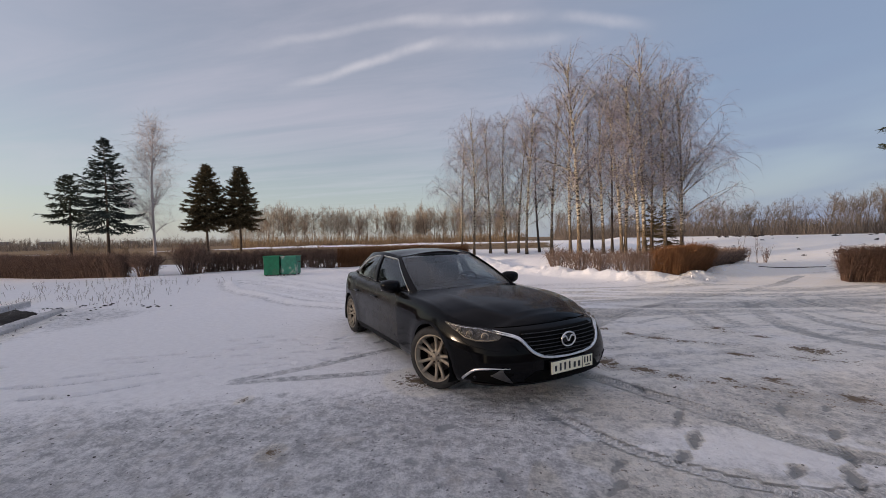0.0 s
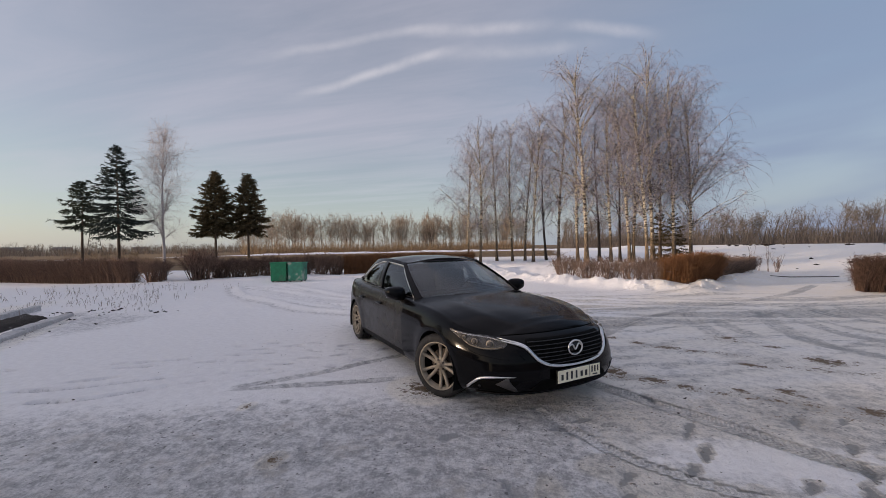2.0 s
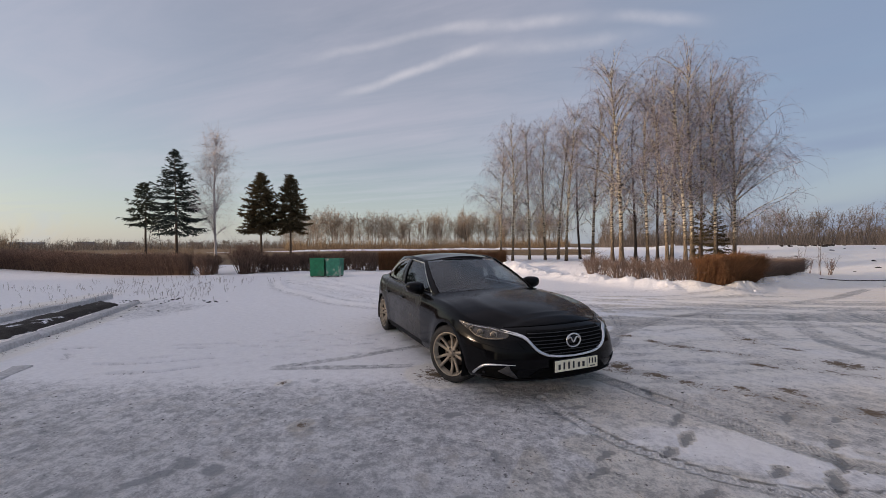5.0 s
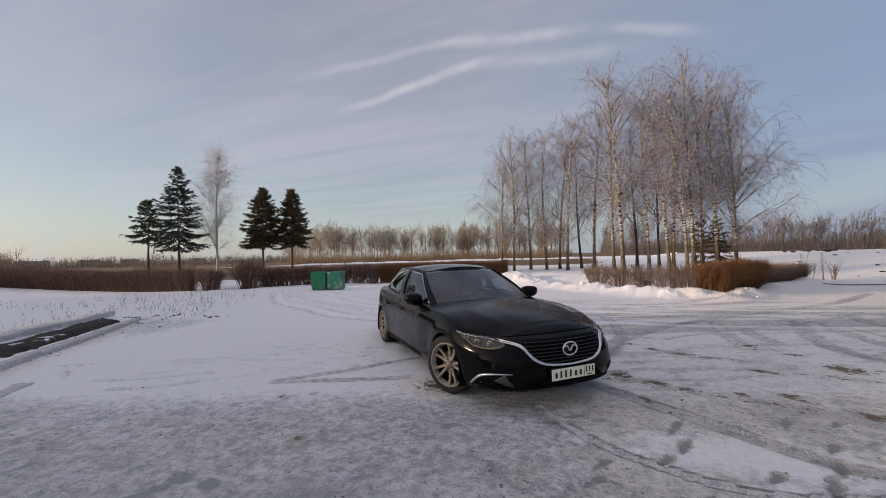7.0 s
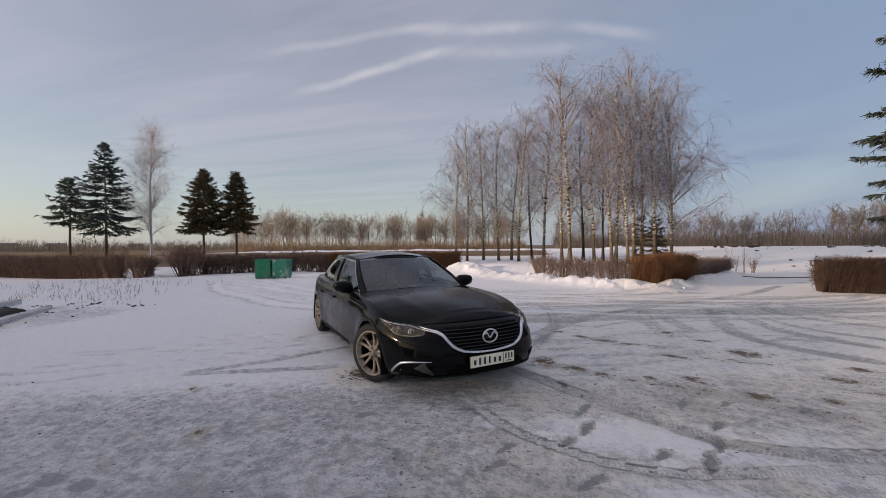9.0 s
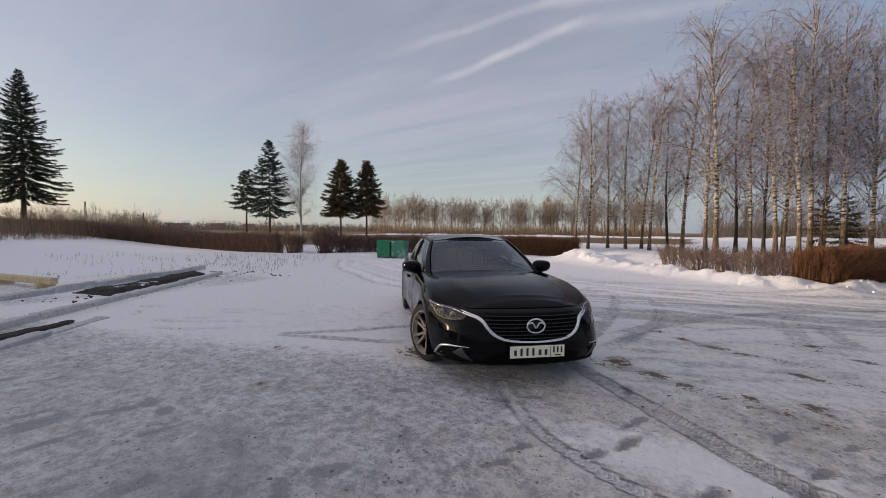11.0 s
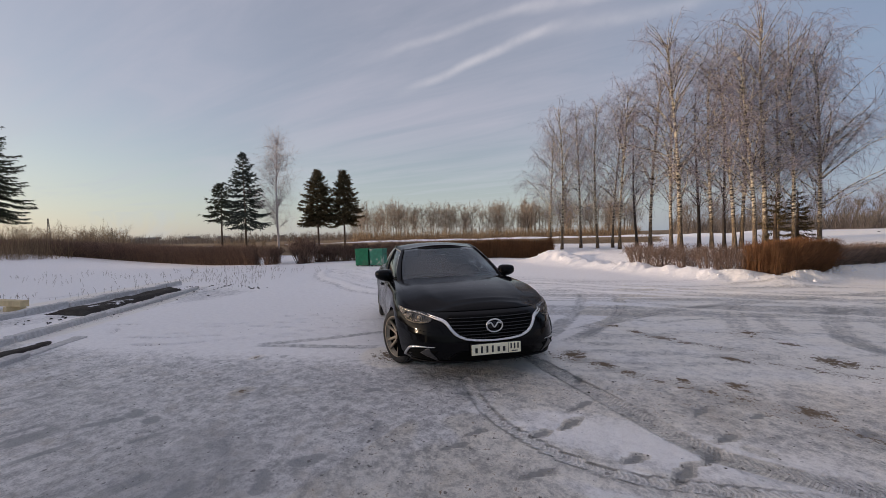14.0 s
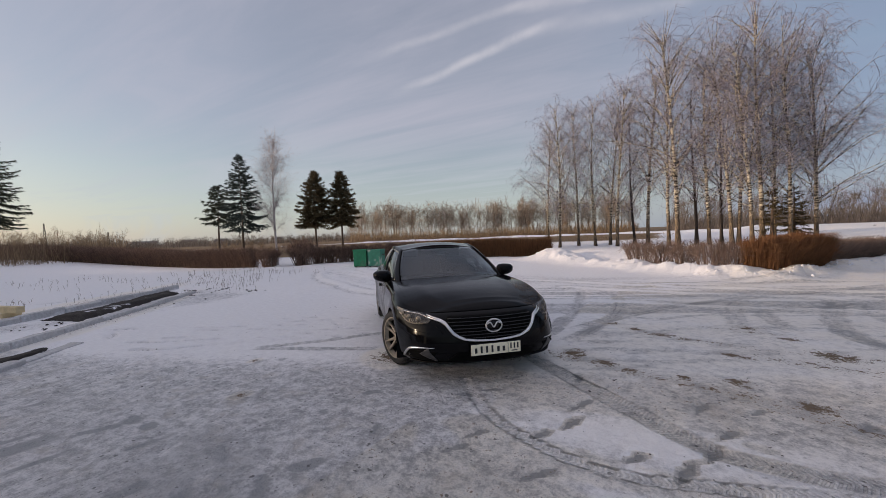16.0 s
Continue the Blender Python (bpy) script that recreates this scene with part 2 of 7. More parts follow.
def bark_material(name, white, scar, low, foot):
    """Birch bark: white above, black rings and cracks, rough and dark towards the root."""
    mat = bpy.data.materials.new(name)
    mat.use_nodes = True
    n = Nodes(mat.node_tree)
    out, bsdf = n.add("ShaderNodeOutputMaterial"), n.add("ShaderNodeBsdfPrincipled")
    n.link(bsdf.outputs[0], out.inputs[0])
    place = n.add("ShaderNodeTexCoord").outputs["Object"]
    rings = n.add("ShaderNodeMapping")
    n.link(place, rings.inputs[0])
    rings.inputs["Scale"].default_value = (3.0, 3.0, 11.0)
    base = n.mix(n.ramp(n.noise(place, 3.0, 4.0), 0.3, 0.7), (*white, 1), tuple(c * 0.72 for c in white) + (1,))
    base = n.mix(n.ramp(n.noise(rings.outputs[0], 1.0, 5.0, 0.7), 0.45, 0.56), base, (*scar, 1))
    height = n.add("ShaderNodeSeparateXYZ")
    n.link(place, height.inputs[0])
    cracked = n.math("ADD", n.ramp(height.outputs[2], 0.0, low, 0.75, 0.0), n.math("SUBTRACT", n.noise(place, 9.0, 5.0, 0.7), 0.5))
    base = n.mix(n.ramp(cracked, 0.1, 0.4), base, (*foot, 1))
    cracks = n.add("ShaderNodeMapping")
    n.link(place, cracks.inputs[0])
    cracks.inputs["Scale"].default_value = (22.0, 22.0, 4.5)
    split = n.math("MULTIPLY", n.ramp(n.noise(cracks.outputs[0], 1.0, 4.0, 0.65), 0.44, 0.54), n.ramp(height.outputs[2], 0.0, low * 1.25, 0.95, 0.12))
    base = n.mix(split, base, (*scar, 1))
    base = n.mix(n.ramp(n.noise(rings.outputs[0], 3.1, 5.0, 0.7), 0.53, 0.63, 0.0, 0.85), base, (*scar, 1))
    n.link(base, bsdf.inputs["Base Color"])
    bsdf.inputs["Roughness"].default_value = 0.8
    return mat


def glass_material(name, tint, ior=1.5):
    """Car glass, clear or tinted in the mass."""
    mat = bpy.data.materials.new(name)
    mat.use_nodes = True
    n = Nodes(mat.node_tree)
    out, bsdf = n.add("ShaderNodeOutputMaterial"), n.add("ShaderNodeBsdfPrincipled")
    bsdf.inputs["Base Color"].default_value = (*tint, 1)
    bsdf.inputs["Transmission Weight"].default_value, bsdf.inputs["IOR"].default_value = 1.0, ior
    place = n.add("ShaderNodeTexCoord").outputs["Object"]
    n.link(n.ramp(n.noise(place, 5.0, 5.0), 0.4, 0.75, 0.0, 0.05), bsdf.inputs["Roughness"])
    n.link(bsdf.outputs[0], out.inputs[0])
    return mat


M_GROUND = ground_material()
M_BODY = material("black_paint", (0.0035, 0.0036, 0.0045), rough=0.10, rough_vary=0.04, scale=14, gloss=0.13, second=(0.010, 0.009, 0.0085), second_scale=2.2, second_range=(0.55, 0.9))
# greyer, rougher black in noise patches, for the doors and rear quarters
M_SIDEPAINT = material("side_black_paint", (0.006, 0.006, 0.0065), rough=0.22, rough_vary=0.08, scale=10, gloss=0.2, second=(0.022, 0.0205, 0.019), second_scale=1.3, second_range=(0.25, 0.7))
M_PLASTIC = material("black_plastic", (0.004, 0.004, 0.0045), rough=0.6, vary=0.3, scale=30, gloss=0.12)
M_TRIM = material("dark_gloss_trim", (0.005, 0.005, 0.0055), rough=0.2, gloss=0.4)
M_CHROME = material("satin_chrome", (0.80, 0.79, 0.78), rough=0.30, metal=1.0, vary=0.12, scale=20)
M_RUBBER = material("tyre_rubber", (0.022, 0.021, 0.021), rough=0.85, vary=0.35, scale=25, second=(0.12, 0.11, 0.10), second_scale=5, second_range=(0.55, 0.9), bump=0.3)
M_RIM = material("dusty_alloy", (0.30, 0.26, 0.205), rough=0.55, metal=0.25, vary=0.25, scale=9, second=(0.22, 0.18, 0.14), second_scale=6)
M_GREYSATIN = material("grey_satin", (0.045, 0.043, 0.043), rough=0.35, vary=0.3, scale=20)
M_GLASS = glass_material("tinted_glass", (0.44, 0.52, 0.57), 1.50)
M_DARKGLASS = glass_material("privacy_glass", (0.35, 0.38, 0.38))
M_LENS = glass_material("lamp_lens", (0.94, 0.93, 0.91), 1.3)
M_HOUSING = material("lamp_housing", (0.07, 0.066, 0.062), rough=0.28, metal=0.5, vary=0.6, scale=24, second=(0.035, 0.030, 0.026), second_scale=14)
# near-black that stands in for shade inside openings; also seams and grille back
M_VOID = material("void_black", (0.002, 0.002, 0.002), rough=0.8, gloss=0.1, vary=0.2)
M_LAMP = material("lamp_reflector", (0.55, 0.55, 0.55), rough=0.25, metal=0.8, vary=0.4, scale=18)
M_SEAT = material("seat_cloth", (0.02, 0.02, 0.022), rough=0.9)
M_PLATE = material("number_plate_white", (0.90, 0.84, 0.64), rough=0.4, vary=0.08, scale=14, second=(0.45, 0.42, 0.34), second_scale=9, second_range=(0.62, 0.9))
M_INK = material("plate_black", (0.02, 0.02, 0.02), rough=0.5)
M_BIN = material("green_painted_steel", (0.012, 0.19, 0.085), rough=0.5, vary=0.2, scale=5, second=(0.10, 0.16, 0.10), second_scale=1.6, second_range=(0.55, 0.75), bump=0.1)
M_BINFADED = material("faded_green_steel", (0.03, 0.20, 0.13), rough=0.5, vary=0.2, scale=5, second=(0.38, 0.40, 0.34), second_scale=2.2, second_range=(0.52, 0.66), bump=0.1)
M_STEEL = material("rusty_steel", (0.08, 0.06, 0.05), rough=0.7, vary=0.3)
M_SNOW = material("heaped_snow", (0.84, 0.84, 0.87), rough=0.85, vary=0.05, scale=4, bump=0.5, bump_scale=14)
M_KERB = material("kerb_concrete", (0.50, 0.487, 0.485), rough=0.85, vary=0.2, scale=20, second=(0.76, 0.75, 0.765), second_scale=3.0, second_range=(0.45, 0.75), bump=0.4, bump_scale=30, per_piece=0.03)
M_SOIL = material("bare_soil", (0.022, 0.0165, 0.0135), rough=0.95, vary=0.4, scale=7, second=(0.75, 0.75, 0.78), second_scale=3.3, second_range=(0.60, 0.70), bump=0.9, bump_scale=18)
M_PLANK = material("sawn_timber", (0.62, 0.50, 0.30), rough=0.75, vary=0.15, scale=6)
M_BIRCH = bark_material("birch_bark", (0.76, 0.67, 0.51), (0.040, 0.031, 0.025), 3.0, (0.215, 0.155, 0.095))
M_DARKBARK = bark_material("dark_bark", (0.075, 0.056, 0.046), (0.022, 0.017, 0.014), 3.0, (0.05, 0.035, 0.026))
M_PINEBARK = material("spruce_bark", (0.10, 0.07, 0.05), rough=0.9, vary=0.35, scale=9, bump=0.6)
M_BIRCHTWIG = island_material("birch_twigs", (0.088, 0.080, 0.098), (0.48, 0.445, 0.52))
M_PALETWIG = island_material("pale_birch_twigs", (0.26, 0.225, 0.22), (0.66, 0.59, 0.56))
M_HEDGE = island_material("hedge_twigs", (0.09, 0.061, 0.051), (0.33, 0.215, 0.16))
M_DARKHEDGE = island_material("dark_hedge_twigs", (0.040, 0.026, 0.022), (0.17, 0.105, 0.080))
M_GREYHEDGE = island_material("grey_hedge_twigs", (0.09, 0.062, 0.052), (0.40, 0.29, 0.23))
M_ORANGE = island_material("russet_twigs", (0.12, 0.056, 0.028), (0.32, 0.16, 0.075))
M_BLOCKER = material("blocker_brown", (0.16, 0.12, 0.10), rough=0.9, vary=0.2, scale=3)
M_GRIT = material("dark_grit", (0.06, 0.052, 0.046), rough=0.9, vary=0.4, scale=30)
M_STRAW = island_material("dry_weeds", (0.09, 0.065, 0.05), (0.28, 0.205, 0.15))
M_NEEDLE = island_material("spruce_needles", (0.014, 0.021, 0.014), (0.060, 0.068, 0.040))
M_BLUENEEDLE = island_material("blue_spruce_needles", (0.016, 0.025, 0.022), (0.065, 0.08, 0.07))
# brown-olive needles; for the row spruces warm side light is in the colour
M_WARMNEEDLE = island_material("warm_spruce_needles", (0.034, 0.029, 0.014), (0.14, 0.10, 0.048))
M_WOODS = island_material("bare_woods", (0.14, 0.098, 0.066), (0.40, 0.29, 0.18))
M_GREYWOODS = island_material("grey_bare_woods", (0.17, 0.135, 0.105), (0.50, 0.405, 0.32))
M_FARWOODS = island_material("far_bare_woods", (0.10, 0.081, 0.070), (0.27, 0.225, 0.185))
M_WALL = material("rendered_wall", (0.45, 0.42, 0.38), rough=0.9, vary=0.1, scale=2, bump=0.2)
M_ROOF = material("sheet_roof", (0.16, 0.15, 0.15), rough=0.6, vary=0.15)

# ---- helpers for meshes ----
RNG = np.random.default_rng(7)


def finish(me, mat, smooth=True):
    for m in mat if isinstance(mat, (list, tuple)) else [mat]:
        me.materials.append(m)
    if smooth:
        me.polygons.foreach_set("use_smooth", np.ones(len(me.polygons), bool))
    me.update()
    return me


def quads(name, verts, faces, mat, smooth=True):
    """A mesh from arrays of vertices and of faces that all have the same number of corners."""
    verts, faces = np.asarray(verts, float), np.asarray(faces, np.int32)
    me = bpy.data.meshes.new(name)
    me.vertices.add(len(verts))
    me.vertices.foreach_set("co", verts.ravel())
    me.loops.add(faces.size)
    me.loops.foreach_set("vertex_index", faces.ravel())
    me.polygons.add(len(faces))
    me.polygons.foreach_set("loop_start", np.arange(0, faces.size, faces.shape[1]))
    me.polygons.foreach_set("loop_total", np.full(len(faces), faces.shape[1]))
    me.update(calc_edges=True)
    return finish(me, mat, smooth)


def attach(name, me, parent=None, label="", m=None):
    ob = new(name, me)
    if parent is not None:
        ob.parent = parent
    if m is not None:
        ob.matrix_basis = m
    return tagged(ob, label) if label else ob


def part(name, bm, mat, parent=None, label="", smooth=True, m=None):
    """Links a bmesh as one mesh object, under a thing or a part."""
    me = bpy.data.meshes.new(name)
    bmesh.ops.recalc_face_normals(bm, faces=bm.faces)
    bm.to_mesh(me)
    bm.free()
    return attach(name, finish(me, mat, smooth), parent, label, m)


def thing(name, m, label, category, group="", kind=""):
    ob = new(name)
    ob.empty_display_size = 0.2
    ob.matrix_basis = m
    return tagged(ob, label, category, group, kind)


def box(bm, size, at=(0, 0, 0), bevel=0.0, turn=(0, 0, 0)):
    made = bmesh.ops.create_cube(bm, size=1.0, matrix=pose(*at, *turn) @ Matrix.Diagonal((*size, 1)))["verts"]
    if bevel:
        edges = list({e for v in made for e in v.link_edges})
        bmesh.ops.bevel(bm, geom=edges, offset=bevel, segments=2, profile=0.6, affect="EDGES")
    return bm


def tube(bm, points, radii, sides=8, caps=True):
    """A tapered round bar along points."""
    points = [Vector(p) for p in points]
    rings, side = [], None
    for n, p in enumerate(points):
        way = (points[min(n + 1, len(points) - 1)] - points[max(n - 1, 0)]).normalized()
        if side is None:
            side = way.orthogonal().normalized()
        side = (side - way * side.dot(way)).normalized()
        other = way.cross(side)
        r = float(radii[n] if isinstance(radii, (list, tuple)) else radii)
        rings.append([bm.verts.new(p + r * (math.cos(a) * side + math.sin(a) * other)) for a in (2 * math.pi * k / sides for k in range(sides))])
    for a, b in zip(rings, rings[1:]):
        for k in range(sides):
            bm.faces.new((a[k], a[(k + 1) % sides], b[(k + 1) % sides], b[k]))
    if caps:
        bm.faces.new(rings[0][::-1])
        bm.faces.new(rings[-1])
    return bm


def lathe(bm, profile, sides=32, axis="Y", closed=False):
    """Turns (radius, along) pairs round an axis."""
    rings = []
    for r, z in profile:
        ring = []
        for k in range(sides):
            a = 2 * math.pi * k / sides
            p = (r * math.cos(a), z, r * math.sin(a)) if axis == "Y" else (r * math.cos(a), r * math.sin(a), z)
            ring.append(bm.verts.new(p))
        rings.append(ring)
    for a, b in zip(rings, rings[1:] + ([rings[0]] if closed else [])):
        for k in range(sides):
            bm.faces.new((a[k], a[(k + 1) % sides], b[(k + 1) % sides], b[k]))
    return bm


def twigs(a, b, ra, rb):
    """Three-sided tapered bars from points a to points b, as arrays of vertices and four-cornered faces."""
    a, b = np.asarray(a, float), np.asarray(b, float)
    n = len(a)
    way = b - a
    way /= np.linalg.norm(way, axis=1, keepdims=True) + 1e-9
    ref = np.where(np.abs(way[:, 2:3]) > 0.8, [[1.0, 0, 0]], [[0, 0, 1.0]])
    side = np.cross(way, ref)
    side /= np.linalg.norm(side, axis=1, keepdims=True) + 1e-9
    other = np.cross(way, side)
    ra, rb = np.broadcast_to(ra, n)[:, None], np.broadcast_to(rb, n)[:, None]
    rows = []
    for base, r in ((a, ra), (b, rb)):
        for k in range(3):
            c, s = math.cos(2.0944 * k), math.sin(2.0944 * k)
            rows.append(base + r * (c * side + s * other))
    verts = np.stack(rows, 1).reshape(-1, 3)
    first = np.arange(n)[:, None] * 6
    faces = np.concatenate([first + [k, (k + 1) % 3, 3 + (k + 1) % 3, 3 + k] for k in range(3)])
    return verts, faces


def twig_mesh(name, sets, mat, smooth=False):
    verts, faces, count = [], [], 0
    for a, b, ra, rb in sets:
        if len(a):
            v, f = twigs(a, b, ra, rb)
            verts.append(v)
            faces.append(f + count)
            count += len(v)
    return quads(name, np.concatenate(verts), np.concatenate(faces), mat, smooth)


def smooth_between(x, a, b):
    t = np.clip((x - a) / (b - a), 0, 1)
    return t * t * (3 - 2 * t)


LATTICE = np.random.default_rng(3).random((257, 257))


def wobble(x, y, size):
    """Soft value noise between 0 and 1 with features of that size."""
    u, v = x / size + 1000.3, y / size + 1000.7
    i, j = np.floor(u).astype(int), np.floor(v).astype(int)
    u, v = u - i, v - j
    u, v = u * u * (3 - 2 * u), v * v * (3 - 2 * v)
    i, j, i1, j1 = i % 257, j % 257, (i + 1) % 257, (j + 1) % 257
    return (LATTICE[i, j] * (1 - u) + LATTICE[i1, j] * u) * (1 - v) + (LATTICE[i, j1] * (1 - u) + LATTICE[i1, j1] * u) * v


def rough(x, y, size, octaves=3):
    return sum(wobble(x + 7 * k, y - 5 * k, size / 2**k) / 2**k for k in range(octaves)) / (2 - 2 ** (1 - octaves))


def to_line(x, y, line):
    """The distance to a polyline, the way along it and the offset across it."""
    best, along, across, gone = np.full(x.shape, 1e9), np.zeros(x.shape), np.zeros(x.shape), 0.0
    for (ax, ay), (bx, by) in zip(line, line[1:]):
        dx, dy = bx - ax, by - ay
        length = math.hypot(dx, dy)
        t = np.clip(((x - ax) * dx + (y - ay) * dy) / length**2, 0, 1)
        d = np.hypot(x - ax - t * dx, y - ay - t * dy)
        near = d < best
        best[near], along[near] = d[near], (gone + t * length)[near]
        across[near] = (((x - ax) * dy - (y - ay) * dx) / length)[near]
        gone += length
    return best, along, across


def curve(points, steps=8):
    """A smooth polyline through a few points."""
    p = [Vector((*q, 0)[:3]) for q in points]
    p = [2 * p[0] - p[1], *p, 2 * p[-1] - p[-2]]
    out = []
    for a, b, c, d in zip(p, p[1:], p[2:], p[3:]):
        for k in range(steps):
            t = k / steps
            out.append(0.5 * (2 * b + t * (c - a) + t * t * (2 * a - 5 * b + 4 * c - d) + t**3 * (3 * b - a - 3 * c + d)))
    out.append(p[-2])
    return [tuple(q)[: len(points[0])] for q in out]


# ---- the ground: one sheet to the horizon ----
EYE_X, EYE_Y = 2.4, 0.5
TREADS = [  # sharp tyre tracks in the snow
    curve([(1.7, 5.12), (1.95, 4.9), (2.25, 4.68), (2.57, 4.43), (2.95, 4.12), (3.3, 3.86), (3.6, 3.72), (4.0, 3.72), (4.6, 3.85), (5.6, 4.1)]),
    curve([(1.45, 4.05), (1.73, 3.74), (2.05, 3.47), (2.4, 3.30), (2.75, 3.20), (3.1, 3.20), (3.5, 3.32), (4.1, 3.55), (5.4, 4.0)]),
]
RUTS = [  # broad bands of trodden ice: line, half width, strength
    (curve([(-1.85, 3.68), (-1.3, 4.25), (-0.7, 5.2), (-0.3, 5.9)]), 0.11, 0.80),
    (curve([(-1.85, 3.66), (-0.95, 4.08), (-0.15, 4.55)]), 0.11, 0.80),
    (curve([(1.72, 6.3), (2.26, 7.72), (3.0, 9.1), (4.05, 10.4), (5.6, 11.9), (7.4, 14.0), (9.5, 17.2)]), 0.17, 0.92),
    (curve([(2.45, 7.4), (3.4, 8.35), (4.95, 9.7), (6.4, 11.2), (8.0, 13.4)]), 0.10, 0.85),
    (curve([(0.75, 11.0), (1.05, 10.0), (1.43, 8.3), (1.55, 6.7), (1.57, 5.7)]), 0.16, 0.90),
    (curve([(1.6, 10.6), (2.0, 9.3), (2.17, 8.0), (2.05, 6.8), (1.85, 5.6)]), 0.16, 0.95),
    (curve([(4.3, 11.2), (3.9, 9.6), (3.84, 8.4), (3.93, 7.3)]), 0.20, 0.88),
    (curve([(4.3, 10.4), (4.25, 9.0), (4.35, 8.1), (4.6, 7.3)]), 0.16, 0.85),
]
RUTS += [
    (curve([(5.6, 11.2), (5.2, 9.6), (5.0, 8.3), (5.1, 7.4), (5.6, 6.8), (6.6, 6.3)]), 0.20, 0.90),
    (curve([(6.0, 11.2), (5.68, 9.7), (5.72, 8.6), (6.0, 7.9), (6.9, 7.1)]), 0.18, 0.85),
    (curve([(6.9, 12.2), (6.55, 10.9), (6.65, 10.1), (7.1, 9.5), (8.4, 8.6)]), 0.18, 0.95),
    (curve([(7.6, 12.6), (7.2, 11.2), (7.5, 10.2), (8.4, 9.4)]), 0.15, 0.85),
    (curve([(6.2, 11.8), (5.95, 10.2), (6.1, 9.0), (6.6, 8.2), (7.8, 7.4)]), 0.12, 0.80),
    (curve([(-2.4, 7.6), (-1.0, 9.3), (1.2, 10.9), (3.6, 12.2), (6.2, 13.8)]), 0.22, 0.55),
    (curve([(-1.0, 11.6), (1.6, 12.4), (4.2, 13.0), (6.4, 14.6)]), 0.20, 0.50),
]
ARCS = [  # thin white ridges thrown up by turning wheels
    curve([(-10.6, 12.2), (-9.4, 11.1), (-8.16, 10.1), (-7.11, 9.5), (-5.9, 8.95), (-4.75, 8.5), (-3.7, 8.3), (-2.4, 8.25)]),
    curve([(-10.07, 12.09), (-8.44, 11.4), (-6.95, 10.88), (-5.4, 10.4), (-3.6, 10.2)]),
    curve([(-9.31, 13.2), (-6.79, 11.68), (-4.93, 10.85), (-2.8, 10.7)]),
    curve([(-8.9, 11.2), (-6.6, 10.1), (-4.8, 9.5), (-2.4, 9.3)]),
    curve([(-8.6, 10.8), (-7.3, 10.0), (-5.6, 9.3), (-4.3, 9.0)]),
    curve([(0.5, 10.9), (3.0, 10.8), (6.0, 11.0)]),
    curve([(1.5, 9.2), (4.0, 9.3), (7.0, 10.0)]),
    curve([(-2.0, 12.1), (2.0, 11.9), (6.0, 11.9), (9.0, 13.0)]),
]
DRAGS = [  # lines scuffed through the snow by boots
    curve([(-3.36, 2.83), (-2.96, 3.03), (-2.67, 3.39), (-2.33, 3.78), (-1.88, 4.15), (-1.51, 4.41)]),
    curve([(-4.04, 2.96), (-3.61, 3.13), (-3.21, 3.44), (-2.8, 3.8), (-2.27, 4.11)]),
]
PRINTS = [  # shoe prints: place, turn, half length
    (3.42, 4.40, 72, 0.16), (3.58, 4.02, 62, 0.14), (3.49, 3.68, 70, 0.14), (3.36, 3.40, 75, 0.15), (2.58, 4.05, 72, 0.18), (2.60, 3.68, 72, 0.14), (2.60, 2.95, 55, 0.16), (3.80, 4.55, 60, 0.11),
    (1.78, 3.98, 40, 0.12), (1.60, 3.76, 30, 0.10), (2.00, 2.95, 55, 0.14), (3.08, 3.42, 60, 0.10), (2.40, 4.66, 105, 0.13), (2.46, 3.42, 60, 0.10), (4.42, 4.62, 50, 0.11), (2.04, 3.20, 65, 0.12),
]
PRINTS += [  # deeper ones in the snow beyond
    (-3.63, 3.49, 40, 0.24), (-3.9, 4.1, 30, 0.26), (-3.66, 4.0, 30, 0.24), (-3.46, 4.38, 30, 0.18), (-3.86, 3.06, 30, 0.2), (-3.3, 2.87, 30, 0.16), (-2.93, 4.44, 30, 0.2), (-2.83, 4.81, 20, 0.18),
    (-2.75, 5.16, 40, 0.15), (-2.85, 5.5, 20, 0.15), (-2.36, 5.43, 30, 0.14), (-2.12, 5.68, 10, 0.14), (-1.72, 4.95, 30, 0.15), (-1.38, 5.19, 50, 0.13), (-1.14, 4.7, 20, 0.13), (-0.98, 5.06, 40, 0.13),
    ]
PRINTS += [
    (-2.43, 4.62, 30, 0.16), (-1.88, 4.63, 20, 0.15), (-1.98, 4.35, 30, 0.15), (-1.48, 5.48, 20, 0.14), (-1.41, 5.86, 30, 0.13), (-1.9, 5.3, 0, 0.13), (-1.6, 5.7, 60, 0.12), (-2.5, 5.0, 30, 0.14), (-3.2, 5.2, 20, 0.12),
    (-5.3, 3.3, 35, 0.3), (-4.9, 3.05, 150, 0.25), (-1.2, 6.2, 40, 0.13), (-0.9, 5.7, 60, 0.12),
]
DIRT = [  # stains of sand and mud: place, half length, half width, turn
    (2.14, 5.42, 0.34, 0.12, -12), (2.52, 5.24, 0.30, 0.07, -28), (2.82, 5.08, 0.26, 0.06, -25), (3.28, 5.10, 0.13, 0.05, 0), (3.44, 4.90, 0.07, 0.04, 10), (3.70, 5.22, 0.22, 0.06, -5), (3.76, 5.10, 0.10, 0.04, 30),
    (4.18, 4.86, 0.28, 0.09, -8), (4.62, 6.50, 0.42, 0.12, -5), (4.70, 6.42, 0.20, 0.07, 0), (3.94, 7.62, 0.30, 0.08, -15), (2.62, 6.95, 0.32, 0.06, -25), (2.95, 6.75, 0.40, 0.07, -14), (3.30, 6.62, 0.28, 0.04, -12),
]
